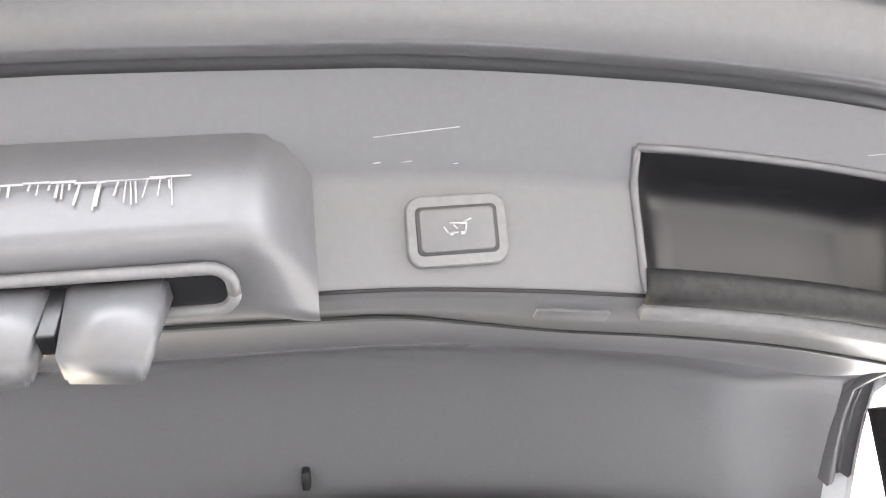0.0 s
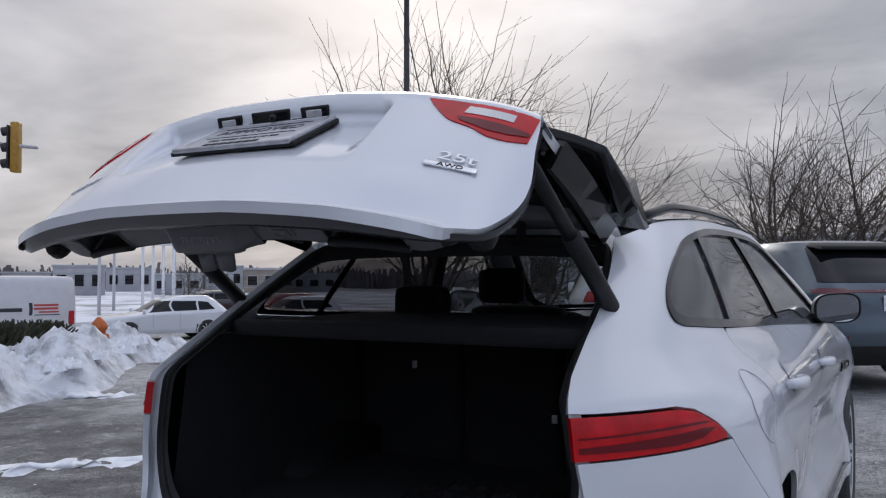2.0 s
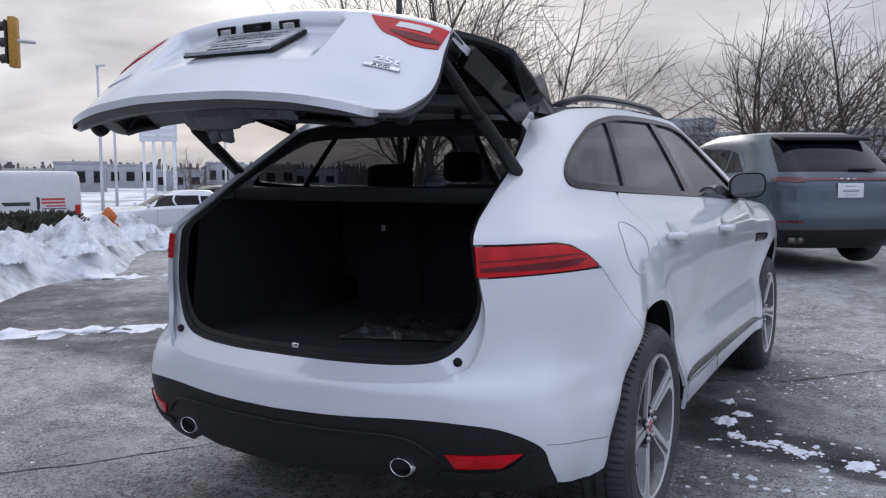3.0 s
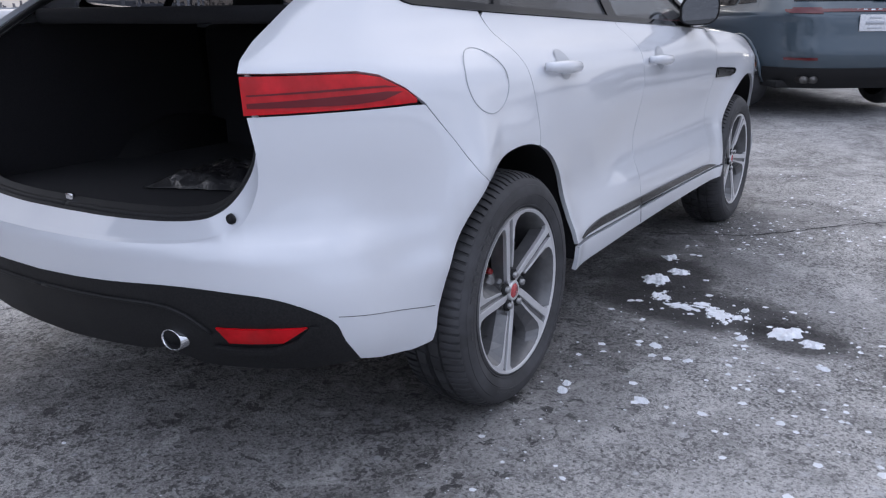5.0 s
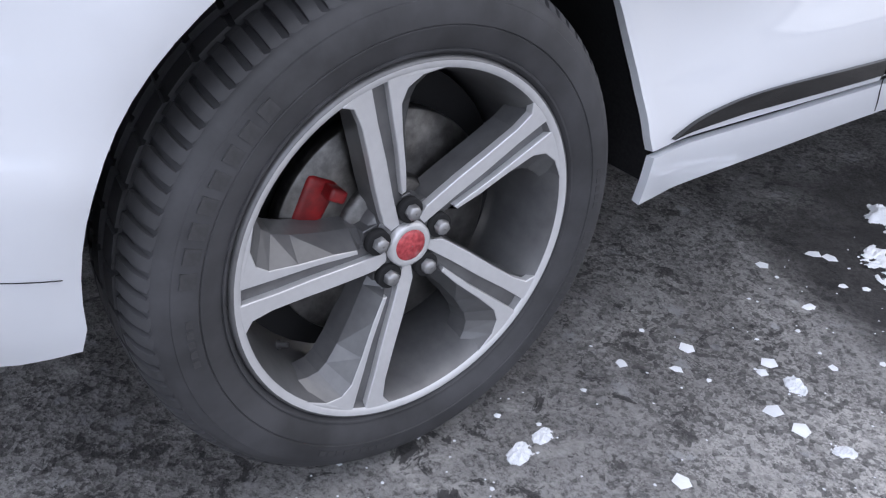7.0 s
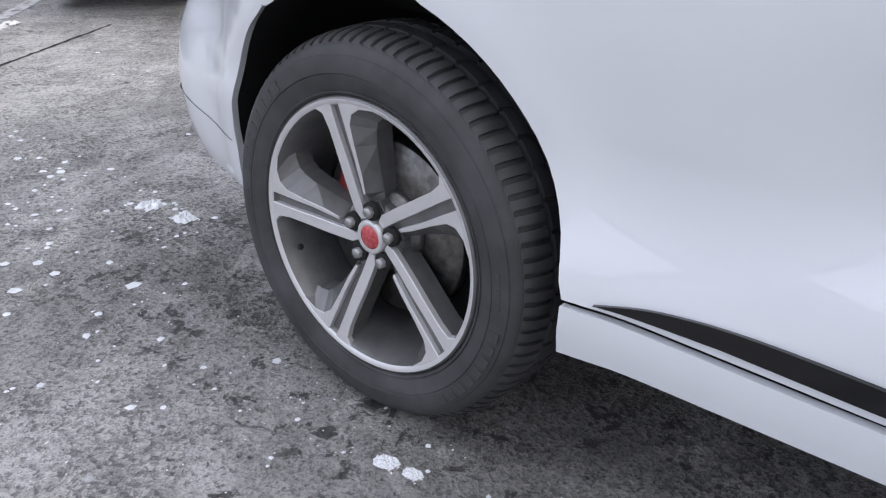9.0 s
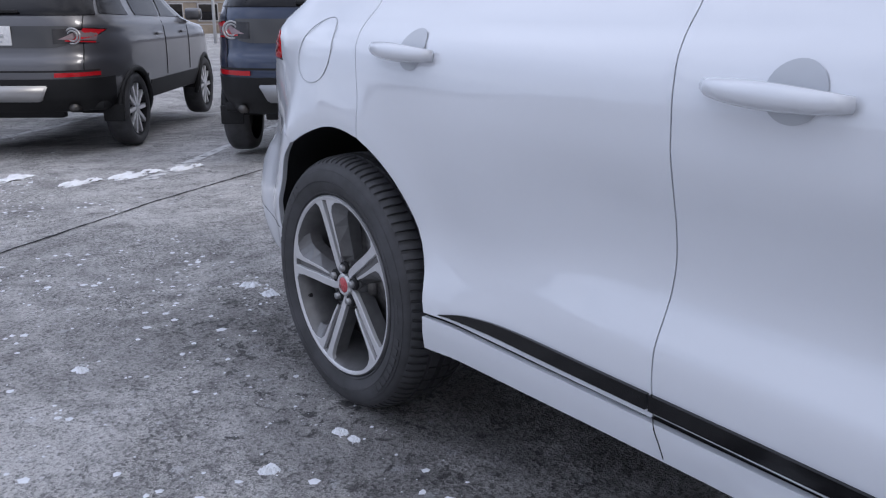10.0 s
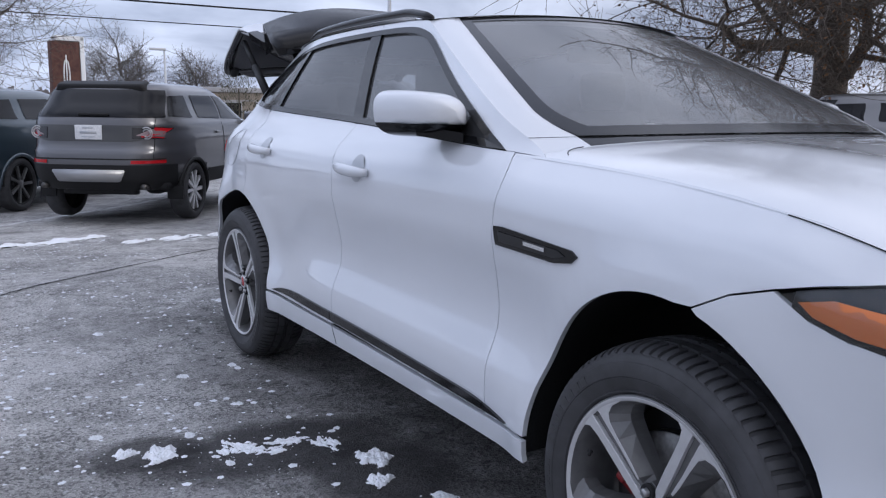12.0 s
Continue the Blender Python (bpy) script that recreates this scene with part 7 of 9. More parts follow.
def ribbon(name, pts, w, mat, lift, label, category, kind="structure", jag=0.0, step=0.05):
    line = spline(pts, step)
    v, f = [], []
    rnd = random.Random(len(line))
    for i, (x, y) in enumerate(line):
        a, b2 = line[max(0, i - 1)], line[min(len(line) - 1, i + 1)]
        d = Vector((b2[0] - a[0], b2[1] - a[1])).normalized()
        x, y = x + rnd.uniform(-jag, jag), y + rnd.uniform(-jag, jag)
        ww = w * (rnd.uniform(0.5, 1.2) if jag else 1)
        for t in (-0.5, 0.5):
            px, py = x - d.y * t * ww, y + d.x * t * ww
            v.append((px, py, lot_z(px, py) + lift))
    f = [(2 * i, 2 * i + 1, 2 * i + 3, 2 * i + 2) for i in range(len(line) - 1)]
    return tagged(new(name, mesh_of(name, v, [q[::-1] for q in f], mat)), label, category, kind=kind)


CRACK = shader("dark_crack", (0.012, 0.012, 0.013), 0.9)
LINEPAINT = vary(shader("worn_white_line_paint", (0.6, 0.6, 0.6), 0.8), (0.16, 0.16, 0.165), (0.62, 0.62, 0.62), 14, 8, 0.38, 0.52)
ribbon("crack", [(-3.2, -2.4), (-1.75, -0.86), (-1.2, -0.08), (-0.4, 1.0), (0.58, 2.25), (1.15, 2.6), (1.70, 3.22), (2.6, 3.9), (4.0, 5.2)], 0.012, CRACK, 0.003, "dark crack across the asphalt", "crack", jag=0.012)
ribbon("crack", [(3.3, -1.0), (1.95, -2.1), (1.7, -2.35), (0.6, -3.18), (0.4, -3.33), (-0.8, -4.1)], 0.022, CRACK, 0.003, "dark sealed joint across the asphalt", "crack", jag=0.006)
ribbon("crack", [(1.6, 3.3), (2.4, 3.0), (3.2, 3.4)], 0.012, CRACK, 0.003, "dark crack across the asphalt", "crack", jag=0.012)
for x0, y0, x1, y1 in ((0.15, -4.22, -3.3, -8.1), (2.25, -6.1, -1.2, -10.0), (-1.95, -2.35, -5.4, -6.2), (2.9, 7.2, 1.1, 11.9), (-0.1, 6.1, -1.9, 10.8)):
    ribbon("bay_line", [(x0, y0), ((x0 + x1) / 2, (y0 + y1) / 2), (x1, y1)], 0.11, LINEPAINT, 0.0035, "worn white parking bay line", "road marking")


# ---- other vehicles ----
SUVGREY = paint("graphite_car_paint", (0.125, 0.125, 0.135), (0.18, 0.18, 0.19), 0.06, 0.6)
SUVBLUE = paint("slate_blue_car_paint", (0.045, 0.070, 0.092), (0.15, 0.15, 0.15), 0.08, 0.4)
SUVNAVY = paint("navy_car_paint", (0.022, 0.036, 0.075), (0.15, 0.15, 0.15), 0.08, 0.4)
LOTSILVER = paint("silver_car_paint", (0.20, 0.20, 0.21), (0.2, 0.2, 0.2), 0.1, 0.5)
SUVBLACK = paint("black_car_paint", (0.02, 0.02, 0.024), (0.2, 0.2, 0.2), 0.12)
SUVSILVER = paint("white_van_paint", (0.66, 0.66, 0.68), (0.35, 0.34, 0.33), 0.3)
CARRED = paint("red_car_paint", (0.30, 0.02, 0.02), (0.2, 0.2, 0.2), 0.1)
DARKGLASS = shader("dark_car_glass", (0.006, 0.006, 0.008), 0.03, 0, 0.0, 0.3)
SILVERPLAST = shader("silver_plastic", (0.42, 0.42, 0.43), 0.35, 0.6)
PLATEWHITE = vary(shader("white_plate", (0.72, 0.73, 0.75), 0.45), (0.62, 0.63, 0.66), (0.78, 0.79, 0.8), 40, 3)
DARKMETALTIP = shader("sooty_tailpipe", (0.12, 0.115, 0.11), 0.35, 0.8)
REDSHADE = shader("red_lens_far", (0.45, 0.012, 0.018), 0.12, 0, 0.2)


class Loft:
    """A car body as one surface: half-width, rear and front ends by height; the tail stands at y = 0."""

    def __init__(self, hw, rear, front, round_x=0.42, round_y=0.42, raised=0.0):
        self.raised = raised
        self.hw, self.rear, self.front, self.px, self.py = hermite(hw), hermite(rear), hermite(front), round_x, round_y

    def up(self, z):
        """The height above ground of a height on the drawing: the body stands high on its wheels, under the same roof."""
        return z + self.raised * min(1.0, max(0.0, (1.70 - z) / 0.60))

    def at(self, a, z):
        w, r, f = self.hw(z), self.rear(z), self.front(z)
        s, c = math.sin(a), math.cos(a)
        m, h = (r + f) / 2, (f - r) / 2
        return Vector((w * math.copysign(abs(s) ** self.px, s), m - h * math.copysign(abs(c) ** self.py, c), self.up(z)))

    def turn(self, y, z):
        """The angle at which the right side stands at y."""
        r, f = self.rear(z), self.front(z)
        t = max(-1.0, min(1.0, ((r + f) / 2 - y) / ((f - r) / 2)))
        return math.acos(math.copysign(abs(t) ** (1 / self.py), t))

    def across(self, x, z):
        """The angle at which the tail stands at x."""
        t = max(-1.0, min(1.0, x / self.hw(z)))
        return math.asin(math.copysign(abs(t) ** (1 / self.px), t))


def round_wheel(parent, x, y, z, r, rim, mat, spokes=10, width=0.22):
    s = 1 if x > 0 else -1
    at = Matrix.Translation((x, y, z)) @ (Matrix.Identity(4) if s > 0 else Matrix.Rotation(math.pi, 4, "Z"))
    tyre = lathe_bm([(rim, -0.02), (rim + 0.02, 0.0), (r - 0.03, 0.0), (r - 0.006, -0.02), (r, -0.05), (r, -width + 0.05), (r - 0.02, -width), (rim, -width)], 48)
    w = part("wheel", tyre, RUBBER, parent, "", at)
    part("rim", lathe_bm([(rim + 0.004, -0.015), (rim - 0.012, -0.012), (rim - 0.02, -0.05), (rim - 0.03, -0.14), (0.02, -0.14)], 40), DARKIN, w)
    sp = bmesh.new()
    for k in range(spokes):
        a = 2 * math.pi * k / spokes
        ring = []
        for rr, t in ((0.03, -0.020), (rim - 0.005, -0.016), (rim - 0.005, 0.028), (0.03, 0.012)):
            ring.append((rr, t))
        f0 = [sp.verts.new((-0.02, q * math.cos(a) - t * math.sin(a), q * math.sin(a) + t * math.cos(a))) for q, t in ring]
        f1 = [sp.verts.new((-0.05, q * math.cos(a) - t * math.sin(a), q * math.sin(a) + t * math.cos(a))) for q, t in ring]
        sp.faces.new(f0)
        for i in range(4):
            sp.faces.new((f0[i], f1[i], f1[(i + 1) % 4], f0[(i + 1) % 4]))
    bmesh.ops.recalc_face_normals(sp, faces=sp.faces)
    part("spokes", sp, mat, w)
    part("hub_cap", lathe_bm([(0.001, -0.012), (0.05, -0.014), (0.06, -0.03)], 20), mat, w)
    return w


def vehicle(name, label, at, loft, length, paint_mat, base_y, axle_r, axle_f, wheel_r, rim_r, rim_mat, top, low_mat=None, low_z=0.55, belt=1.0, windows=(), rear_glass=None, screen=None,
            lamps=(), plate=None, spokes=10, arches=None, group="", category="car", roof_mat=None, extra=None):
    ob = thing(name, label, category, at, group)
    n, zs = 96, [0.26 + (top - 0.26) * (k / 46) for k in range(47)]
    verts, faces = [], []
    for z in zs:
        for i in range(n):
            verts.append(loft.at(2 * math.pi * i / n, z))
    for j in range(len(zs) - 1):
        for i in range(n):
            q = (j * n + i, j * n + (i + 1) % n, (j + 1) * n + (i + 1) % n, (j + 1) * n + i)
            c = sum((verts[k] for k in q), Vector()) / 4
            if any(math.hypot(c.y - ya, c.z - wheel_r) < wheel_r + 0.045 and abs(c.x) > 0.5 for ya in (axle_r, axle_f)):
                continue
            faces.append(q)
    body_ob = part("body", mesh_of("body", verts, faces, paint_mat), None, ob)
    ring = [loft.at(2 * math.pi * i / n, top) for i in range(n)]
    my = sum(p.y for p in ring) / n
    caps = []
    for k in range(1, 6):
        t = k / 5
        caps.append([Vector((p.x * math.cos(t * 1.5), my + (p.y - my) * math.cos(t * 1.5), p.z + 0.05 * math.sin(t * 1.5))) for p in ring])
    v = ring + [p for r in caps for p in r]
    f = [(j * n + i, j * n + (i + 1) % n, (j + 1) * n + (i + 1) % n, (j + 1) * n + i) for j in range(5) for i in range(n)]
    part("roof", mesh_of("roof", v, f, roof_mat or paint_mat), None, ob)
    for ya in (axle_r, axle_f):
        for s in (1, -1):
            lip = []
            for k in range(25):
                a = math.pi * (k / 24 * 1.10 - 0.05)
                y, z = ya + (wheel_r + 0.035) * math.cos(a), wheel_r + (wheel_r + 0.035) * math.sin(a)
                p = loft.at(loft.turn(y, max(z, 0.27)), max(z, 0.27))
                lip.append((s * (p.x - 0.008), y, z))
            part("arch_lip", tube(lip, 0.028, 8), arches or paint_mat, ob)
            bm = bmesh.new()
            rows = []
            for k in range(17):
                a = math.pi * k / 16
                y, z = ya + (wheel_r + 0.04) * math.cos(a), wheel_r + (wheel_r + 0.04) * math.sin(a)
                rows.append([bm.verts.new((s * x, y, z)) for x in (0.5, loft.hw(0.7) - 0.03)])
            for r0, r1 in zip(rows, rows[1:]):
                bm.faces.new((r0[0], r0[1], r1[1], r1[0]))
            cc = bm.verts.new((s * 0.5, ya, wheel_r))
            for r0, r1 in zip(rows, rows[1:]):
                bm.faces.new((r0[0], r1[0], cc))
            part("wheel_well", bm, DARKIN, ob)
            round_wheel(ob, s * (loft.hw(0.5) - 0.015), ya, wheel_r, wheel_r, rim_r, rim_mat, spokes)
    part("floor_pan", box(loft.hw(0.4) * 1.75, length * 0.86, 0.08, 0.02, (0, length * 0.5, loft.up(0.30))), BLACKPLAST, ob)
    surf = loft.at
    def lay(nm, poly, mat, lift, grid=0.08, fold=0.0, lab=""):
        return part(nm, panel(nm, poly, surf, mat, grid, fold, lift, 0.0), None, ob, lab)
    for pts in windows:
        for s in (1, -1):
            lay("side_window", [(s * loft.turn(y, z), z) for y, z in pts], DARKGLASS, 0.006)
    if rear_glass:
        w0, z0, w1, z1 = rear_glass
        lay("rear_window", [(loft.across(x, z), z) for x, z in ((-w0, z0), (w0, z0), (w1, z1), (-w1, z1))], DARKGLASS, 0.006)
    if screen:
        w0, z0, w1, z1 = screen
        lay("windscreen", [(math.pi - loft.across(x, z), z) for x, z in ((-w0, z0), (w0, z0), (w1, z1), (-w1, z1))], DARKGLASS, 0.006)
    if low_mat:
        for a0, a1 in ((-loft.turn(axle_r - wheel_r - 0.07, 0.4), loft.turn(axle_r - wheel_r - 0.07, 0.4)),):
            lay("lower_bumper", [(a0, 0.27), (a1, 0.27), (a1, low_z), (a0, low_z)], low_mat, 0.010, 0.06, 0.012)
        for s in (1, -1):
            lay("side_skirt", [(s * loft.turn(axle_r + wheel_r + 0.06, 0.3), 0.27), (s * loft.turn(axle_f - wheel_r - 0.06, 0.3), 0.27), (s * loft.turn(axle_f - wheel_r - 0.06, 0.45), 0.45), (s * loft.turn(axle_r + wheel_r + 0.06, 0.45), 0.45)], low_mat, 0.008, 0.1, 0.01)
    for nm, pts, mat, lift in lamps:
        for s in (1, -1):
            lay(nm, [(s * min(loft.across(x, z), loft.turn(0.30, z)), z) for x, z in pts], mat, lift, 0.05, 0.01)
    if plate:
        pz, w, h = plate
        y = loft.at(0, pz).y
        pl = part("number_plate", box(w, 0.012, h, 0.004, (0, y - 0.012, loft.up(pz))), PLATEWHITE, ob, "white plate with grey bars")
        for k, (bw, bh, dz) in enumerate(((w * 0.62, 0.030, 0.0), (w * 0.4, 0.012, 0.05), (w * 0.5, 0.010, -0.05))):
            part("plate_bar", box(bw, 0.003, bh, 0, (0, y - 0.0195, loft.up(pz) + dz)), PLATEBAR, pl)
    for s in (1, -1):
        c = loft.at(loft.turn(axle_f - 0.55, belt), belt)
        m = part("door_mirror", box(0.20, 0.10, 0.14, 0.04, (s * (c.x + 0.11), c.y, loft.up(belt) + 0.06)), paint_mat, ob)
        for yy in (0.38, 0.72):
            y = axle_r + (axle_f - axle_r) * yy - 0.25
            p = loft.at(loft.turn(y, belt - 0.13), belt - 0.13)
            part("door_handle", box(0.03, 0.18, 0.03, 0.01, (s * (p.x + 0.012), y, loft.up(belt - 0.13))), paint_mat, ob)
            q = [loft.at(loft.turn(y + 0.22, z), z) for z in np.linspace(0.48, belt, 9)]
            part("door_joint", tube([(s * (p2.x + 0.002), p2.y, p2.z) for p2 in q], 0.004, 5), DARKIN, ob)
    if extra:
        extra(ob, loft, lay)
    return ob


PLATEBAR = shader("grey_plate_print", (0.45, 0.47, 0.51), 0.6)


def boxy(w=0.93):
    """An upright estate car with a steep tail."""
    return Loft([(0.26, w - 0.07), (0.45, w - 0.01), (0.8, w), (1.0, w - 0.02), (1.08, w - 0.06), (1.3, w - 0.14), (1.55, w - 0.22), (1.66, w - 0.30)],
                [(0.26, 0.16), (0.40, 0.03), (0.56, 0.0), (0.70, 0.01), (0.76, 0.05), (0.95, 0.07), (1.10, 0.10), (1.35, 0.24), (1.58, 0.38), (1.66, 0.46)],
                [(0.26, 4.40), (0.55, 4.52), (0.80, 4.46), (0.95, 4.30), (1.00, 3.85), (1.05, 3.50), (1.12, 3.30), (1.40, 2.85), (1.58, 2.45), (1.66, 2.2)], raised=0.155)


def sloped(w=0.97, length=4.9):
    """A lower, rounder SUV with a raked tail."""
    f = length
    return Loft([(0.26, w - 0.08), (0.45, w - 0.02), (0.85, w), (1.0, w - 0.01), (1.10, w - 0.06), (1.3, w - 0.15), (1.5, w - 0.23), (1.62, w - 0.33)],
                [(0.26, 0.18), (0.42, 0.03), (0.60, 0.0), (0.80, 0.03), (0.98, 0.05), (1.10, 0.12), (1.30, 0.34), (1.50, 0.58), (1.62, 0.80)],
                [(0.26, f - 0.15), (0.55, f), (0.80, f - 0.1), (0.95, f - 0.40), (1.02, f - 1.10), (1.10, f - 1.50), (1.40, f - 2.05), (1.55, f - 2.4), (1.62, f - 2.8)], 0.5, 0.45)


def rear_wing(ob, loft, lay):
    """Spoiler, tailgate band, round lamps, skid plate and wiper of the upright car."""
    y = loft.at(0, 1.56).y
    wing = box(1.14, 0.24, 0.10, 0.035, (0, 0, 0), 3, 0.90)
    for v in wing.verts:
        v.co.y += 0.10 * (v.co.x / 0.57) ** 4
    part("roof_spoiler", wing, BLACKPLAST, ob, at=Matrix.Translation((0, y + 0.05, loft.up(1.565))) @ Matrix.Rotation(radians(14), 4, "X"))
    for s in (1, -1):
        lay("pillar_glass", [(s * loft.turn(yy, zz), zz) for yy, zz in ((0.14, 1.10), (0.40, 1.11), (0.56, 1.45), (0.36, 1.52))], DARKGLASS, 0.007)
    lay("gate_band", [(loft.across(x, z), z) for x, z in ((-0.60, 0.845), (-0.50, 0.825), (0.50, 0.825), (0.60, 0.845), (0.62, 1.01), (-0.62, 1.01))], DARKBAND, 0.008, 0.08, 0.006)
    lay("gate_gap", [(loft.across(x, z), z) for x, z in ((-0.80, 0.618), (0.80, 0.618), (0.80, 0.634), (-0.80, 0.634))], DARKIN, 0.006, 0.08)
    skid = bmesh.new()
    rows = [[skid.verts.new((x, yy, loft.up(z))) for x, z in ((-0.36, 0.365), (0.36, 0.365), (0.44, 0.505), (-0.44, 0.505))] for yy in (loft.at(0, 0.42).y - 0.045, loft.at(0, 0.42).y + 0.03)]
    skid.faces.new(rows[0])
    for i in range(4):
        skid.faces.new((rows[0][i], rows[1][i], rows[1][(i + 1) % 4], rows[0][(i + 1) % 4]))
    bmesh.ops.recalc_face_normals(skid, faces=skid.faces)
    bmesh.ops.bevel(skid, geom=skid.edges[:], offset=0.012, segments=2, affect="EDGES")
    part("silver_skid", shade(skid), SILVERPLAST, ob)
    part("rear_wiper", box(0.36, 0.02, 0.030, 0.008, (0.05, loft.at(0, 1.15).y - 0.03, loft.up(1.145))), BLACKPLAST, ob)
    part("tow_beam", box(0.9, 0.10, 0.10, 0.02, (0, 0.30, 0.40)), BLACKPLAST, ob)
    for s in (1, -1):
        part("exhaust_tip", tube([(s * 0.60, 0.10, 0.46), (s * 0.60, 0.24, 0.45)], 0.035, 14), DARKMETALTIP, ob)
        part("mud_flap", box(0.20, 0.02, 0.16, 0.01, (s * 0.80, 0.54, 0.36)), BLACKPLAST, ob)
        for r0 in (0.066, 0.044):
            rg = lathe_bm([(r0 - 0.008, 0.0), (r0 - 0.004, -0.008), (r0 + 0.004, -0.008), (r0 + 0.008, 0.0)], 28, "z")
            p = loft.at(loft.across(s * 0.655, 0.925), 0.925)
            part("lamp_ring", rg, SILVERPLAST, ob, at=Matrix.Translation((p.x, p.y - 0.030, p.z)) @ Matrix.Rotation(radians(-90), 4, "X"))
        edge = lambda pts: [(s * (loft.across(q, z) if kind == "x" else loft.turn(q, z)), z) for kind, q, z in pts]
        lamp = lay("tail_lamp", edge((("x", 0.50, 0.858), ("x", 0.80, 0.862), ("y", 0.14, 0.880), ("y", 0.32, 0.912), ("y", 0.47, 0.985), ("y", 0.14, 0.998), ("x", 0.80, 0.994), ("x", 0.50, 0.985))), SMOKELENS, 0.012, 0.05, 0.012)
        part("lamp_glass", panel("lamp_glass", edge((("x", 0.78, 0.885), ("y", 0.10, 0.895), ("y", 0.19, 0.975), ("x", 0.80, 0.975))), loft.at, PINKLENS, 0.05, 0.0, 0.015, 0.0), None, lamp)
        part("red_lens", panel("red_lens", edge((("y", 0.15, 0.886), ("y", 0.30, 0.914), ("y", 0.45, 0.980), ("y", 0.22, 0.992))), loft.at, REDSHADE, 0.05, 0.0, 0.0155, 0.0), None, lamp)
        part("red_lens", panel("red_lens", edge((("x", 0.78, 0.864), ("y", 0.12, 0.878), ("y", 0.12, 0.890), ("x", 0.78, 0.876))), loft.at, REDSHADE, 0.05, 0.0, 0.016, 0.0), None, lamp)
    part("antenna_fin", box(0.05, 0.14, 0.06, 0.02, (0.1, y + 0.35, loft.up(1.62) + 0.07), taper=0.4), paint_of(ob), ob)
    for s in (1, -1):
        q = [loft.at(loft.across(s * 0.715, z), z) for z in np.linspace(0.62, 1.12, 10)]
        part("gate_joint", tube([(p.x, p.y - 0.001, p.z) for p in q], 0.005, 5), DARKIN, ob)


PINKLENS = shader("pale_lamp_reflector", (0.30, 0.22, 0.23), 0.2, 0.3, 0.5)
DARKBAND = shader("satin_dark_band", (0.05, 0.05, 0.052), 0.3, 0.2, 0.6)


def paint_of(ob):
    return next(c for c in ob.children if c.name.startswith("body")).data.materials[0]


def park(x, y, heading, dz=0.0):
    """A pose whose +y is the heading, in degrees left of world +y."""
    return Matrix.Translation((x, y, lot_z(x, y) + dz)) @ Matrix.Rotation(radians(heading), 4, "Z")


SMOKELENS = shader("smoky_clear_lens", (0.018, 0.016, 0.018), 0.12, 0.0, 0.3)
BOXWIN = (((0.45, 1.12), (1.02, 1.10), (1.02, 1.46), (0.62, 1.44)), ((1.22, 1.10), (1.95, 1.08), (1.95, 1.48), (1.22, 1.47)), ((2.02, 1.08), (2.98, 1.06), (2.62, 1.44), (2.02, 1.48)))
BOXLAMP = (("rear_reflector", ((0.50, 0.575), (0.84, 0.58), (0.86, 0.615), (0.50, 0.612)), REDSHADE, 0.014),)
grey_suv = vehicle("parked_suv", "graphite grey upright SUV parked with its tail outwards", park(0.76, -6.15, 144), boxy(), 4.5, SUVGREY, 0, 0.95, 3.68, 0.36, 0.265, RIMSILVER, 1.62, BLACKPLAST, 0.56, 1.04,
                   BOXWIN, (0.775, 1.10, 0.68, 1.53), (0.66, 1.10, 0.55, 1.52), BOXLAMP, (0.93, 0.32, 0.165), 10, BLACKPLAST, "parked cars", extra=rear_wing)
navy = vehicle("parked_suv", "dark blue upright SUV in the next bay", park(-1.10, -3.84, 142), boxy(), 4.5, SUVNAVY, 0, 0.95, 3.68, 0.36, 0.265, RIMSILVER, 1.62, BLACKPLAST, 0.56, 1.04,
               BOXWIN, (0.775, 1.10, 0.68, 1.53), (0.66, 1.10, 0.55, 1.52), BOXLAMP, (0.93, 0.32, 0.165), 10, BLACKPLAST, "parked cars", extra=rear_wing)
silver = vehicle("parked_suv", "silver SUV parked across the lot beneath the old tree", park(-9.93, -4.67, 33), boxy(), 4.5, LOTSILVER, 0, 0.95, 3.68, 0.36, 0.265, RIMSILVER, 1.62, BLACKPLAST, 0.40, 1.04,
                 BOXWIN, (0.775, 1.10, 0.68, 1.53), (0.66, 1.10, 0.55, 1.52), (), None, 10, None, "parked cars")
BLUELAMP = (("tail_lamp", ((0.60, 0.90), (0.93, 0.90), (0.92, 0.98), (0.60, 0.97)), REDSHADE, 0.014),)
blue_suv = vehicle("parked_suv", "slate blue SUV with black spoked wheels", park(2.55, -8.45, 144), boxy(0.95), 4.5, SUVBLUE, 0, 0.95, 3.68, 0.37, 0.28, RIMGREY, 1.62, BLACKPLAST, 0.50, 1.04,
                   BOXWIN, (0.76, 1.10, 0.66, 1.53), (0.66, 1.10, 0.55, 1.52), BLUELAMP, (0.75, 0.32, 0.165), 7, None, "parked cars")


DIMRED = shader("dim_red_lens", (0.10, 0.006, 0.010), 0.1, 0, 0.6)


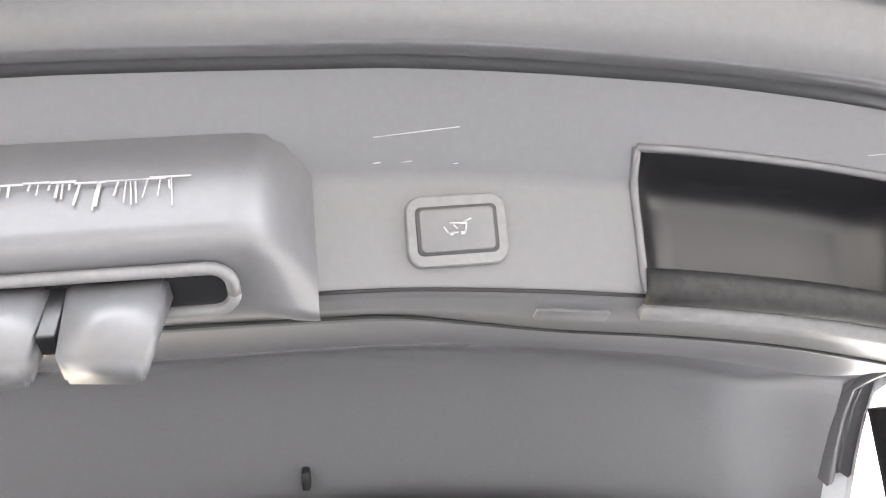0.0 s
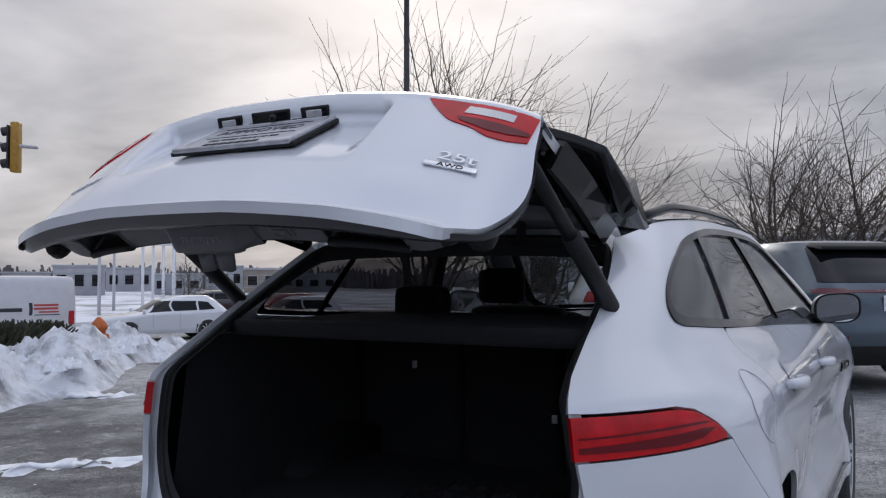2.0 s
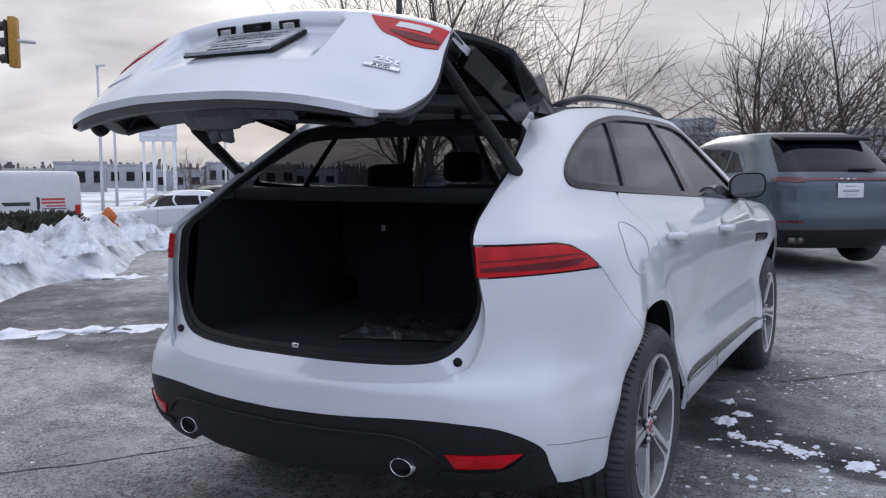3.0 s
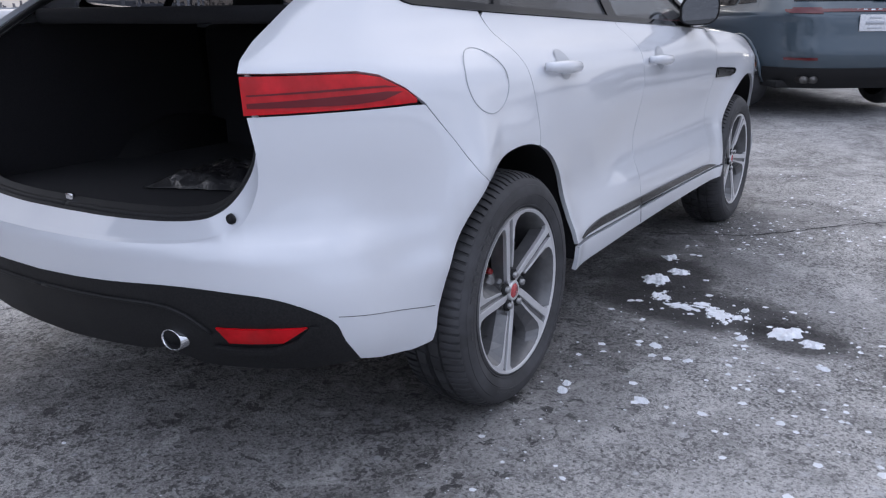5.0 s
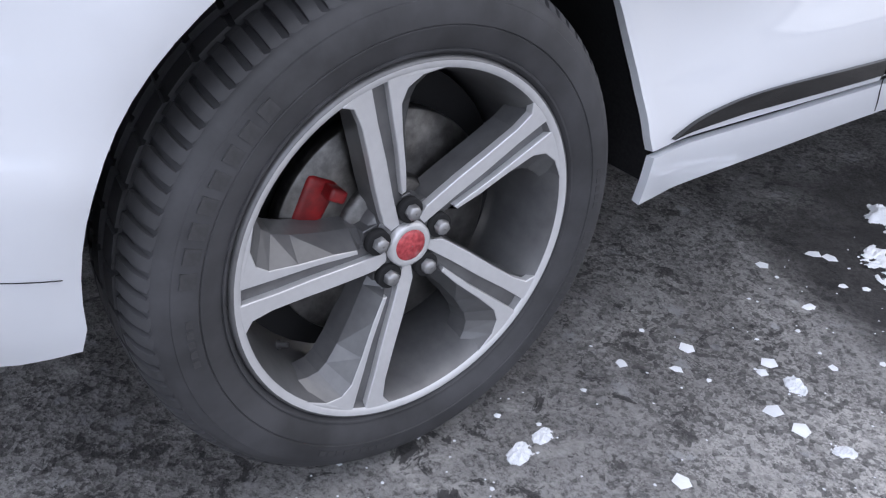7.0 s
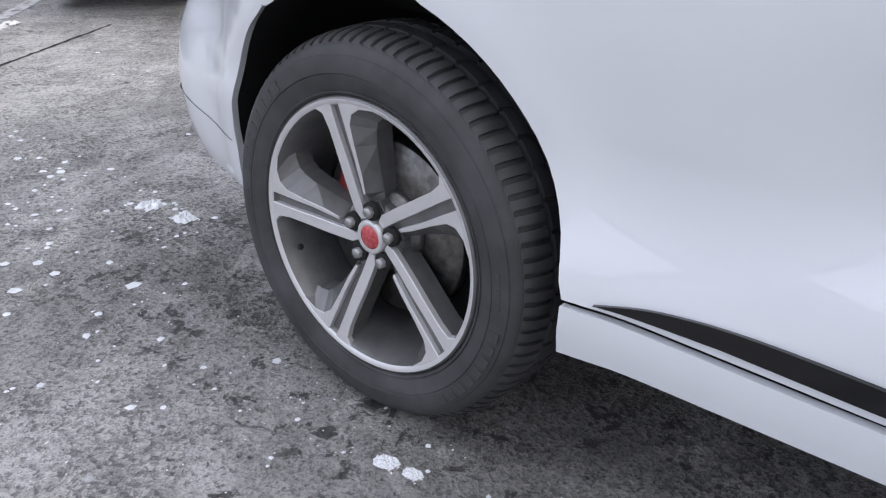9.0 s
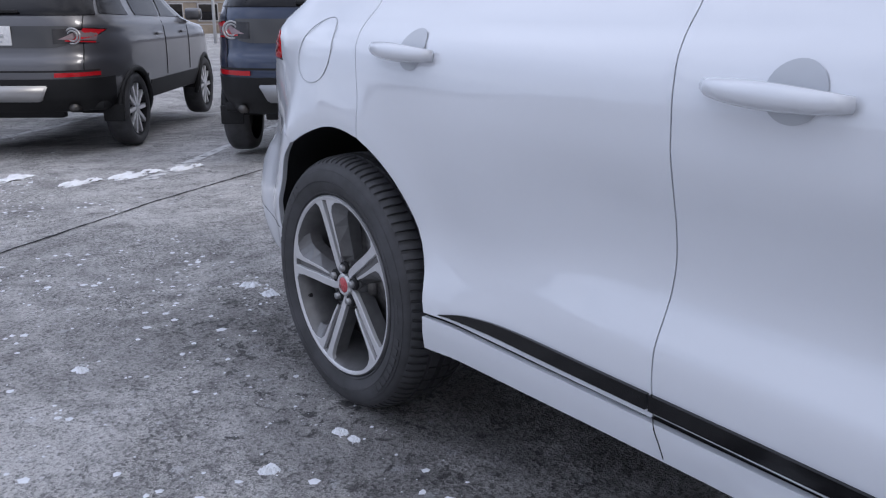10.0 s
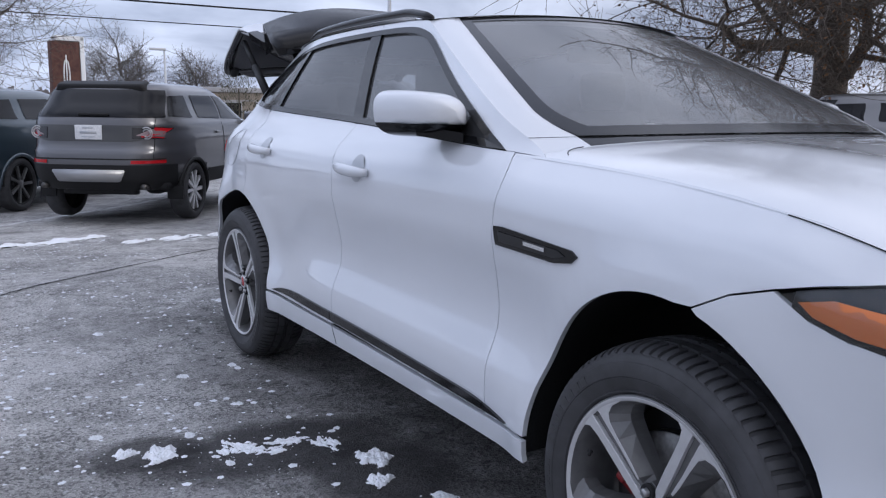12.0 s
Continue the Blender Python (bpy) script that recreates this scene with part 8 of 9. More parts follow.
def light_bar(ob, loft, lay):
    lay("light_band", [(loft.across(x, z), z) for x, z in ((-0.80, 1.04), (0.80, 1.04), (0.80, 1.07), (-0.80, 1.07))], DIMRED, 0.008, 0.06, 0.006)
    for k in range(7):
        p = loft.at(0, 1.07)
        part("badge_mark", box(0.045, 0.006, 0.028, 0.002, (-0.24 + 0.08 * k, p.y - 0.016 + 0.03 * abs(k - 3) / 8, 1.055)), CHROME, ob)
    part("roof_spoiler", box(1.16, 0.30, 0.045, 0.02, (0, 0, 0), 3, 0.94), BLACKPLAST, ob, at=Matrix.Translation((0, loft.at(0, 1.52).y + 0.02, 1.555)) @ Matrix.Rotation(radians(10), 4, "X"))
    part("rear_wiper", box(0.34, 0.02, 0.025, 0.006, (0.22, loft.at(0, 1.18).y - 0.04, 1.17)), BLACKPLAST, ob)
    for s in (1, -1):
        for dx in (0, 0.10):
            part("exhaust_tip", tube([(s * (0.55 + dx), 0.08, 0.36), (s * (0.55 + dx), 0.22, 0.36)], 0.038, 14), DARKMETALTIP, ob)


teal = vehicle("parked_suv", "dark slate SUV seen from behind with a full-width lamp band", park(1.22, 7.45, 38, 0.08), sloped(0.98, 4.9), 4.9, SUVBLUE, 0, 1.05, 3.95, 0.38, 0.28, RIMGREY, 1.60, BLACKPLAST, 0.48, 1.06,
               (((0.85, 1.15), (1.25, 1.13), (1.25, 1.40), (1.15, 1.38)), ((1.32, 1.12), (2.1, 1.10), (2.1, 1.47), (1.32, 1.42)), ((2.18, 1.10), (3.2, 1.06), (2.7, 1.45), (2.18, 1.48))), (0.72, 1.15, 0.60, 1.53), (0.6, 1.1, 0.5, 1.5),
               (("tail_lamp", ((0.52, 1.02), (0.97, 1.03), (0.96, 1.085), (0.52, 1.08)), DIMRED, 0.012), ("rear_reflector", ((0.55, 0.56), (0.86, 0.56), (0.86, 0.585), (0.55, 0.585)), DIMRED, 0.014)), (0.93, 0.32, 0.165), 10, None, "parked cars", extra=light_bar)
dark2 = vehicle("parked_suv", "dark SUV parked beyond the slate one", park(3.9, 8.5, 21, 0.1), sloped(0.98, 4.9), 4.9, SUVBLACK, 0, 1.05, 3.95, 0.38, 0.28, RIMGREY, 1.60, BLACKPLAST, 0.48, 1.06,
                (((0.85, 1.15), (2.1, 1.10), (2.1, 1.47), (1.15, 1.40)), ((2.18, 1.10), (3.2, 1.06), (2.7, 1.45), (2.18, 1.48))), (0.62, 1.12, 0.48, 1.47), (0.6, 1.1, 0.5, 1.5), (), (0.80, 0.32, 0.165), 10, None, "parked cars")
hatch = vehicle("parked_suv", "white SUV parked beside the slate one", park(-1.10, 6.45, 21, 0.05), sloped(0.93, 4.7), 4.7, WHITE, 0, 1.0, 3.75, 0.34, 0.24, RIMSILVER, 1.60, None, 0.45, 1.06,
                (((0.85, 1.16), (2.0, 1.12), (2.0, 1.45), (1.1, 1.40)), ((2.08, 1.12), (3.0, 1.08), (2.5, 1.45), (2.08, 1.47))), (0.55, 1.34, 0.48, 1.50), (0.6, 1.10, 0.5, 1.48), (("tail_lamp", ((0.30, 1.00), (0.92, 0.98), (0.90, 1.10), (0.42, 1.10)), REDSHADE, 0.012),), (0.80, 0.32, 0.165), 8, None, "parked cars")
buick = vehicle("street_suv", "white seven-seat SUV standing on the street", park(-22.6, 22.3, 155), sloped(0.98, 5.0), 5.0, WHITE, 0, 1.05, 4.0, 0.37, 0.26, CHROME, 1.64, None, 0.45, 1.06,
                (((0.75, 1.15), (1.4, 1.12), (1.4, 1.46), (1.0, 1.42)), ((1.48, 1.12), (2.35, 1.10), (2.35, 1.49), (1.48, 1.47)), ((2.42, 1.10), (3.3, 1.06), (2.8, 1.46), (2.42, 1.49))), (0.6, 1.15, 0.5, 1.46), (0.62, 1.1, 0.5, 1.5), (("tail_lamp", ((0.6, 0.9), (0.97, 0.9), (0.95, 1.06), (0.62, 1.04)), REDSHADE, 0.012),), (0.85, 0.32, 0.165), 10, None, "cars on the street")
white2 = vehicle("street_car", "small white car standing behind the white SUV", park(-20.0, 26.4, 155), sloped(0.93, 4.6), 4.6, WHITE, 0, 0.95, 3.65, 0.34, 0.24, CHROME, 1.56, None, 0.45, 1.02,
                 (((0.75, 1.12), (2.0, 1.08), (2.0, 1.45), (1.0, 1.40)), ((2.08, 1.08), (3.0, 1.05), (2.5, 1.44), (2.08, 1.46))), (0.6, 1.1, 0.5, 1.42), (0.6, 1.08, 0.5, 1.45), (), (0.8, 0.32, 0.165), 8, None, "cars on the street")
black3 = vehicle("street_suv", "dark SUV on the far lane of the street", park(-29.5, 31.0, 155), boxy(0.95), 4.6, SUVBLACK, 0, 0.95, 3.7, 0.37, 0.26, CHROME, 1.62, None, 0.5, 1.04, BOXWIN, (0.66, 1.10, 0.60, 1.50), (0.66, 1.1, 0.55, 1.5), (), None, 8, None, "cars on the street")
red4 = vehicle("street_car", "dark red car on the far lane of the street", park(-25.0, 31.5, 155), sloped(0.93, 4.6), 4.6, CARRED, 0, 0.95, 3.65, 0.34, 0.24, CHROME, 1.52, None, 0.45, 1.02,
               (((0.75, 1.12), (2.0, 1.08), (2.0, 1.42), (1.0, 1.38)),), None, None, (), None, 8, None, "cars on the street")


def van_loft():
    w = 1.0
    return Loft([(0.26, w - 0.06), (0.45, w), (1.2, w), (1.9, w - 0.04), (2.3, w - 0.10), (2.45, w - 0.2)],
                [(0.26, 0.06), (0.40, 0.0), (1.2, 0.02), (2.2, 0.06), (2.45, 0.16)],
                [(0.26, 5.55), (0.6, 5.75), (1.0, 5.6), (1.25, 5.1), (1.9, 4.5), (2.3, 4.2), (2.45, 3.9)], 0.25, 0.22)


def van_marks(ob, loft, lay):
    """Printed marks on the side, as plain bars and a swoosh."""
    for mat, y, z, w, h in ((DARKGREY, 2.05, 1.36, 0.75, 0.12), (DARKGREY, 1.44, 1.38, 0.10, 0.40), (REDMARK, 0.98, 1.50, 0.72, 0.07), (REDMARK, 0.98, 1.39, 0.72, 0.07), (REDMARK, 0.90, 1.28, 0.60, 0.05), (DARKGREY, 0.95, 1.19, 0.75, 0.03)):
        for s in (1, -1):
            lay("side_mark", [(s * loft.turn(yy, zz), zz) for yy, zz in ((y - w / 2, z - h / 2), (y + w / 2, z - h / 2), (y + w / 2, z + h / 2), (y - w / 2, z + h / 2))], mat, 0.006, 0.2)


REDMARK = shader("red_print", (0.5, 0.06, 0.05), 0.5)
van = vehicle("delivery_van", "white panel van with printed marks on its side, on the street", park(-23.3, 15.8, 155), van_loft(), 5.7, SUVSILVER, 0, 1.1, 4.6, 0.36, 0.22, SILVERPLAST, 2.40, BLACKPLAST, 0.50, 1.15, (((4.0, 1.25), (4.75, 1.22), (4.35, 1.8), (4.0, 1.85)),),
              None, (0.8, 1.3, 0.7, 1.9), (("tail_lamp", ((0.86, 0.85), (0.99, 0.85), (0.99, 1.30), (0.86, 1.30)), REDSHADE, 0.012),), (0.75, 0.32, 0.165), 8, None, "cars on the street", "van", extra=van_marks)


# ---- bare trees ----
BARK = vary(shader("grey_brown_bark", (0.09, 0.07, 0.055), 0.9), (0.05, 0.04, 0.032), (0.13, 0.105, 0.085), 18, 6, bump=0.6, dist=0.02)
# bark of the farthest trees, with the haze of distance put into its colour
HAZEBARK = vary(shader("haze_paled_bark", (0.15, 0.135, 0.13), 0.95), (0.12, 0.11, 0.105), (0.18, 0.165, 0.16), 4, 4)
DRYLEAF = vary(shader("dry_brown_leaf", (0.16, 0.085, 0.04), 0.85), (0.09, 0.045, 0.02), (0.22, 0.12, 0.06), 8, 3)


def bare_tree(name, label, x, y, height, spread, trunk_r, seed, depth=5, first=0.28, lean=(0, 0), kids=(4, 4, 4, 4, 3), twist=0.42, leaves=0, thin=0.0055, bark=None, vase=False):
    """A leafless tree: tapered trunk, limbs and twigs, each a bent tapering rod."""
    rnd = random.Random(seed)
    tree = thing(name, label, "tree", Matrix.Translation((x, y, lot_z(x, y) - 0.05)))
    limbs = {0: ([], []), 1: ([], [])}
    tips = []

    def rod(p, d, length, r0, r1, n, segs, store):
        v, f = store
        pts, dirs = [p.copy()], [d.copy()]
        for _ in range(segs):
            d = (d + Vector((rnd.gauss(0, 1), rnd.gauss(0, 1), rnd.gauss(0, 0.6))) * twist * 0.35 + Vector((0, 0, 0.045 if vase else 0.03))).normalized()
            p = p + d * length / segs
            pts.append(p.copy())
            dirs.append(d.copy())
        base = len(v)
        for i, (q, dd) in enumerate(zip(pts, dirs)):
            a = dd.orthogonal().normalized()
            b = dd.cross(a)
            r = r0 + (r1 - r0) * i / segs
            v.extend(q + (a * math.cos(2 * math.pi * k / n) + b * math.sin(2 * math.pi * k / n)) * r for k in range(n))
        for i in range(segs):
            for k in range(n):
                f.append((base + i * n + k, base + i * n + (k + 1) % n, base + (i + 1) * n + (k + 1) % n, base + (i + 1) * n + k))
        return pts, dirs

    def grow(p, d, length, r, level):
        r = max(r, thin)
        n = (10, 7, 5, 4, 3, 3)[min(level, 5)]
        segs = (6, 5, 4, 3, 3, 2)[min(level, 5)]
        pts, dirs = rod(p, d, length, r, r * (0.55 if level else 0.62), n, segs, limbs[0 if level == 0 else 1])
        if level >= depth:
            tips.append(pts[-1])
            return
        m = kids[min(level, len(kids) - 1)]
        for i in range(m):
            t = first + (1 - first) * (i + rnd.random()) / m if level == 0 else 0.25 + 0.75 * (i + rnd.random()) / m
            k = min(len(pts) - 1, int(t * (len(pts) - 1) + 0.5))
            az = 2 * math.pi * (i * 0.382 + rnd.random() * 0.3 + level * 0.2)
            up = dirs[k]
            a = up.orthogonal().normalized()
            b = up.cross(a)
            if vase and level == 0:   # many stems fan out from a short trunk
                az = 2 * math.pi * (i + rnd.random() * 0.6) / m
            open_ = radians(rnd.uniform(16, 64) if level == 0 else rnd.uniform(24, 52)) if vase else radians(rnd.uniform(36, 68)) if level < 2 else radians(rnd.uniform(28, 64))
            nd = (up * math.cos(open_) + (a * math.cos(az) + b * math.sin(az)) * math.sin(open_) * spread).normalized()
            reach = (height * 0.55 if vase and level == 0 else length) * rnd.uniform(0.58, 0.80)
            grow(pts[k], nd, reach, r * (1 - 0.4 * t) * rnd.uniform(0.42, 0.6), level + 1)
        grow(pts[-1], dirs[-1], height * 0.40 if vase and level == 0 else length * 0.72, r * 0.55, level + 1)

    grow(Vector((0, 0, 0)), Vector((lean[0], lean[1], 1)).normalized(), height * (0.13 if vase else 0.34), trunk_r, 0)
    part("trunk", mesh_of("trunk", limbs[0][0], limbs[0][1], bark or BARK), None, tree)
    part("crown", mesh_of("crown", limbs[1][0], limbs[1][1], bark or BARK), None, tree, "crown of bare branches and fine twigs")
    if leaves:
        v, f = [], []
        for q in tips:
            for _ in range(leaves):
                c = q + Vector((rnd.gauss(0, 0.12), rnd.gauss(0, 0.12), rnd.gauss(0, 0.12)))
                a = Vector((rnd.gauss(0, 1), rnd.gauss(0, 1), rnd.gauss(0, 1))).normalized() * 0.035
                b = a.orthogonal().normalized() * 0.022
                k = len(v)
                v += [c - a, c + b, c + a, c - b]
                f.append((k, k + 1, k + 2, k + 3))
        part("dry_leaves", mesh_of("dry_leaves", v, f, DRYLEAF, None, False), None, tree, "a few dry brown leaves")
    return tree


def ray_to(ex, ey, az, dist):
    return ex - math.sin(radians(az)) * dist, ey + math.cos(radians(az)) * dist


bare_tree("bare_tree", "broad leafless tree at the edge of the lot", *ray_to(1.5, -2.8, 31.5, 20), 7.1, 1.25, 0.16, 3, 4, 0.4, kids=(9, 5, 5, 4), twist=0.32, vase=True, thin=0.006)
bare_tree("bare_tree", "leafless tree with a spreading crown", *ray_to(1.5, -2.8, 23.0, 21), 6.6, 1.2, 0.12, 8, 4, 0.4, kids=(6, 5, 4, 4), twist=0.32, vase=True, thin=0.006)
bare_tree("bare_tree", "leafless many-stemmed tree behind the parked cars", *ray_to(1.5, -2.8, 6.6, 18), 4.4, 1.3, 0.12, 12, 4, 0.4, kids=(8, 5, 5, 4), twist=0.32, vase=True)
bare_tree("bare_tree", "leafless many-stemmed tree behind the parked cars", *ray_to(1.5, -2.8, 2.6, 19), 4.5, 1.25, 0.11, 21, 4, 0.4, kids=(6, 5, 5, 4), twist=0.32, vase=True)
bare_tree("old_tree", "thick-trunked bare tree with low hanging branches", *ray_to(2.25, 4.08, 123.8, 21.0), 13.0, 1.35, 0.46, 31, 6, 0.42, kids=(6, 5, 4, 4, 3, 3), leaves=1)
bare_tree("bare_tree", "leafless tree behind the parked row", *ray_to(2.25, 4.08, 181.5, 24), 9.5, 1.3, 0.14, 44, 5, 0.15, kids=(6, 6, 5, 5, 3), thin=0.006)
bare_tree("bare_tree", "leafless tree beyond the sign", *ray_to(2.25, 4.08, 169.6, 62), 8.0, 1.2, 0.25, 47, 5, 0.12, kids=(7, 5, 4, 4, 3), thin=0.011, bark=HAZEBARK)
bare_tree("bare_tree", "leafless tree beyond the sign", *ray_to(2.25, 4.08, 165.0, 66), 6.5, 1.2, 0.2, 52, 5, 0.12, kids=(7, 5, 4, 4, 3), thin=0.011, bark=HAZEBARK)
bare_tree("bare_tree", "small bare tree beside the street", *ray_to(1.0, -2.1, 47.0, 48), 4.6, 1.0, 0.12, 55, 4, 0.2)


# ---- poles, signs, buildings ----
DARKMETAL = vary(shader("dark_bronze_paint", (0.035, 0.033, 0.034), 0.5, 0.2), (0.028, 0.027, 0.028), (0.05, 0.047, 0.047), 12, 5)
PALEMETAL = shader("pale_galvanised_pole", (0.55, 0.56, 0.58), 0.5, 0.3)
LAMPGLASS = shader("unlit_lamp_lens", (0.28, 0.27, 0.28), 0.3, 0, 0.5)


def lamp_post(x, y, h):
    lp = thing("street_lamp", "dark lamp post with four unlit square heads", "street lamp", Matrix.Translation((x, y, lot_z(x, y) - 0.02)))
    part("pole", tube([(0, 0, 0), (0, 0, h)], [0.07, 0.05], 12), DARKMETAL, lp)
    part("foot", lathe_bm([(0.30, 0.0), (0.30, 0.55), (0.26, 0.60), (0.06, 0.62)], 24, "z"), shader("concrete_foot", (0.35, 0.34, 0.33), 0.9), lp)
    for k in range(4):
        a = radians(90 * k + 25)
        d = Vector((math.cos(a), math.sin(a), 0))
        part("arm", tube([Vector((0, 0, h - 0.06)), d * 0.36 + Vector((0, 0, h - 0.06))], 0.03, 8), DARKMETAL, lp)
        at = Matrix.Translation(d * 0.80 + Vector((0, 0, h - 0.02))) @ Matrix.Rotation(a, 4, "Z")
        head = part("lamp_head", box(0.74, 0.48, 0.26, 0.02), DARKMETAL, lp, at=at)
        part("lens", box(0.58, 0.38, 0.02, 0.005, (0, 0, -0.135)), LAMPGLASS, head)


lamp_post(*ray_to(0.92, -2.18, 31.2, 15.0), 7.75)


def plain_pole(x, y, h, r, arm, label):
    lp = thing("light_pole", label, "street lamp", Matrix.Translation((x, y, lot_z(x, y) - 0.02)))
    part("pole", tube([(0, 0, 0), (0, 0, h)], [r, r * 0.6], 8), PALEMETAL, lp)
    part("lamp_head", box(arm, 0.2, 0.12, 0.03, (arm * 0.4, 0, h)), PALEMETAL, lp)


for az, d, h in ((51.9, 55, 9.0), (51.0, 62, 8.6), (47.2, 80, 8), (44.0, 70, 6.5)):
    plain_pole(*ray_to(1.0, -2.1, az, d), h, 0.11, 0.7, "pale light pole along the street")
for az, d, h in ((166.8, 45, 4.3), (158.3, 40, 4.6), (152.2, 24, 5.5), (123.0, 40, 9), (120.8, 46, 10)):
    plain_pole(*ray_to(2.25, 4.08, az, d), h, 0.08, 0.8, "pale light pole at the back of the lot")


def wires():
    a, b = Vector((-40, -24, 5.0)), Vector((40, -34, 6.6))
    for dz, th in ((0.0, 0.035), (-0.7, 0.02), (1.5, 0.015)):
        pts = [a.lerp(b, k / 20) + Vector((0, 0, dz - 0.7 * math.sin(math.pi * k / 20))) for k in range(21)]
        tagged(part("overhead_wire", tube(pts, th, 5), BLACKPLAST), "dark overhead wire behind the parked row", "wire", "overhead wires")
    for q in (a, b):
        tagged(part("utility_pole", tube([(q.x, q.y, -0.6), (q.x, q.y, 7.5)], 0.14, 8), BARK), "wooden pole that carries the wires", "utility pole")


wires()


def traffic_light():
    x, y = ray_to(1.5, -2.8, 56.35, 27)
    z = 1.36 + 27 * math.tan(radians(7.9))
    tl = thing("traffic_light", "yellow traffic light seen from behind, hanging from an arm", "traffic light", Matrix.Translation((x, y, z)) @ Matrix.Rotation(radians(35), 4, "Z"))
    ylw = vary(shader("yellow_signal_paint", (0.45, 0.24, 0.03), 0.5), (0.35, 0.18, 0.02), (0.5, 0.28, 0.04), 10, 4)
    part("housing", box(0.22, 0.34, 1.45, 0.04), ylw, tl)
    part("back_board", box(0.05, 0.40, 1.25, 0.02, (-0.17, 0.0, 0)), DARKMETAL, tl)
    for k in (-1, 0, 1):
        part("visor", tube([(-0.18, -0.1, 0.46 * k), (-0.34, -0.1, 0.46 * k - 0.03)], 0.13, 14), DARKMETAL, tl)
    part("arm", tube([(-9.0, 0, 0.5), (-3, 0, 0.3), (0.6, 0, 0.0)], [0.12, 0.10, 0.05], 10), PALEMETAL, tl)
    part("mast", tube([(-9.0, 0, 0.9), (-9.0, 0, -z - 0.7)], 0.14, 12), PALEMETAL, tl)


traffic_light()


def sign_tower():
    x, y = ray_to(1.0, -2.1, 48.3, 60)
    st = thing("sign_tower", "pale grey sign tower with unreadable panels on white posts", "sign", Matrix.Translation((x, y, lot_z(x, y))) @ Matrix.Rotation(radians(45), 4, "Z"))
    g = vary(shader("pale_grey_sign", (0.66, 0.67, 0.69), 0.5), (0.60, 0.61, 0.63), (0.70, 0.71, 0.73), 2, 3)
    w = shader("white_sign_paint", (0.75, 0.76, 0.78), 0.5)
    part("board", box(2.5, 0.3, 2.9, 0.03, (0, 0, 6.0)), g, st)
    for k in range(4):
        part("post", tube([(-1.0 + 0.67 * k, 0, 0), (-1.0 + 0.67 * k, 0, 4.6)], 0.10, 8), w, st)
    for r in range(5):
        for s in (-1, 1):
            part("panel_bar", box(0.95, 0.05, 0.16, 0.01, (s * 0.6, -0.16, 7.0 - 0.5 * r)), w, st)
            part("panel_bar", box(0.95, 0.05, 0.16, 0.01, (s * 0.6, 0.16, 7.0 - 0.5 * r)), w, st)


sign_tower()


def brick_tower():
    x, y = ray_to(2.25, 4.08, 172.6, 46)
    bt = thing("brick_sign", "brown brick pylon with a plain white oval mark and white frame", "sign", Matrix.Translation((x, y, lot_z(x, y))) @ Matrix.Rotation(radians(12), 4, "Z"))
    brick = vary(shader("brown_brick", (0.10, 0.045, 0.035), 0.85), (0.07, 0.03, 0.025), (0.13, 0.06, 0.045), 6, 6, bump=0.4, dist=0.01)
    wh = shader("white_frame_paint", (0.78, 0.79, 0.80), 0.5)
    part("pylon", box(1.35, 0.5, 4.6, 0.02, (0.1, 0, 2.25)), brick, bt)
    part("frame", box(1.35, 0.5, 0.25, 0.02, (-0.15, 0, 4.7)), wh, bt)
    part("frame", box(0.22, 0.5, 4.8, 0.02, (-0.72, 0, 2.4)), wh, bt)
    ov = tube([(0.1 + 0.14 * math.cos(t), 0.27, 2.9 + 0.75 * math.sin(t)) for t in [2 * math.pi * k / 24 for k in range(25)]], 0.035, 6)
    part("oval_mark", ov, wh, bt)
    part("oval_mark", tube([(0.1, 0.27, 1.9), (0.1, 0.27, 3.9)], 0.03, 6), wh, bt)


brick_tower()


def building(name, label, x, y, heading, w, d, h, wall_mat, trim_mat, bays, storeys, band=0.5):
    b = thing(name, label, "building", Matrix.Translation((x, y, lot_z(x, y) - 0.1)) @ Matrix.Rotation(radians(heading), 4, "Z"))
    part("wall", box(w, d, h, 0.03, (0, d / 2, h / 2)), wall_mat, b)
    part("roof", box(w + 0.3, d + 0.3, band, 0.04, (0, d / 2, h)), trim_mat, b)
    wd = w / bays * 0.6
    for s in range(storeys):
        for k in range(bays):
            z = (s + 0.52) * h / storeys
            win = part("window", box(wd, 0.10, h / storeys * 0.42, 0.02, (-w / 2 + (k + 0.5) * w / bays, -0.02, z)), trim_mat, b)
            part("pane", box(wd - 0.16, 0.06, h / storeys * 0.42 - 0.16, 0.01, (-w / 2 + (k + 0.5) * w / bays, -0.06, z)), DARKGLASS, win)
    for k in range(1, 4):
        part("wall_band", box(w + 0.02, 0.06, 0.06, 0.01, (0, -0.02, h * k / 4)), trim_mat, b)
    return b


GREYWALL = vary(shader("grey_metal_cladding", (0.34, 0.35, 0.37), 0.6), (0.31, 0.32, 0.34), (0.37, 0.38, 0.40), 0.5, 4)
PALEWALL = vary(shader("pale_rendered_wall", (0.38, 0.38, 0.40), 0.8), (0.33, 0.33, 0.35), (0.42, 0.42, 0.44), 0.6, 5)
TANWALL = vary(shader("tan_brick_wall", (0.25, 0.21, 0.18), 0.85), (0.20, 0.17, 0.14), (0.29, 0.25, 0.21), 0.8, 5)
building("showroom", "grey flat-roofed showroom behind the trees", *ray_to(1.5, -2.8, 17.5, 44), 14, 10.0, 12, 4.9, GREYWALL, GREYWALL, 4, 1)
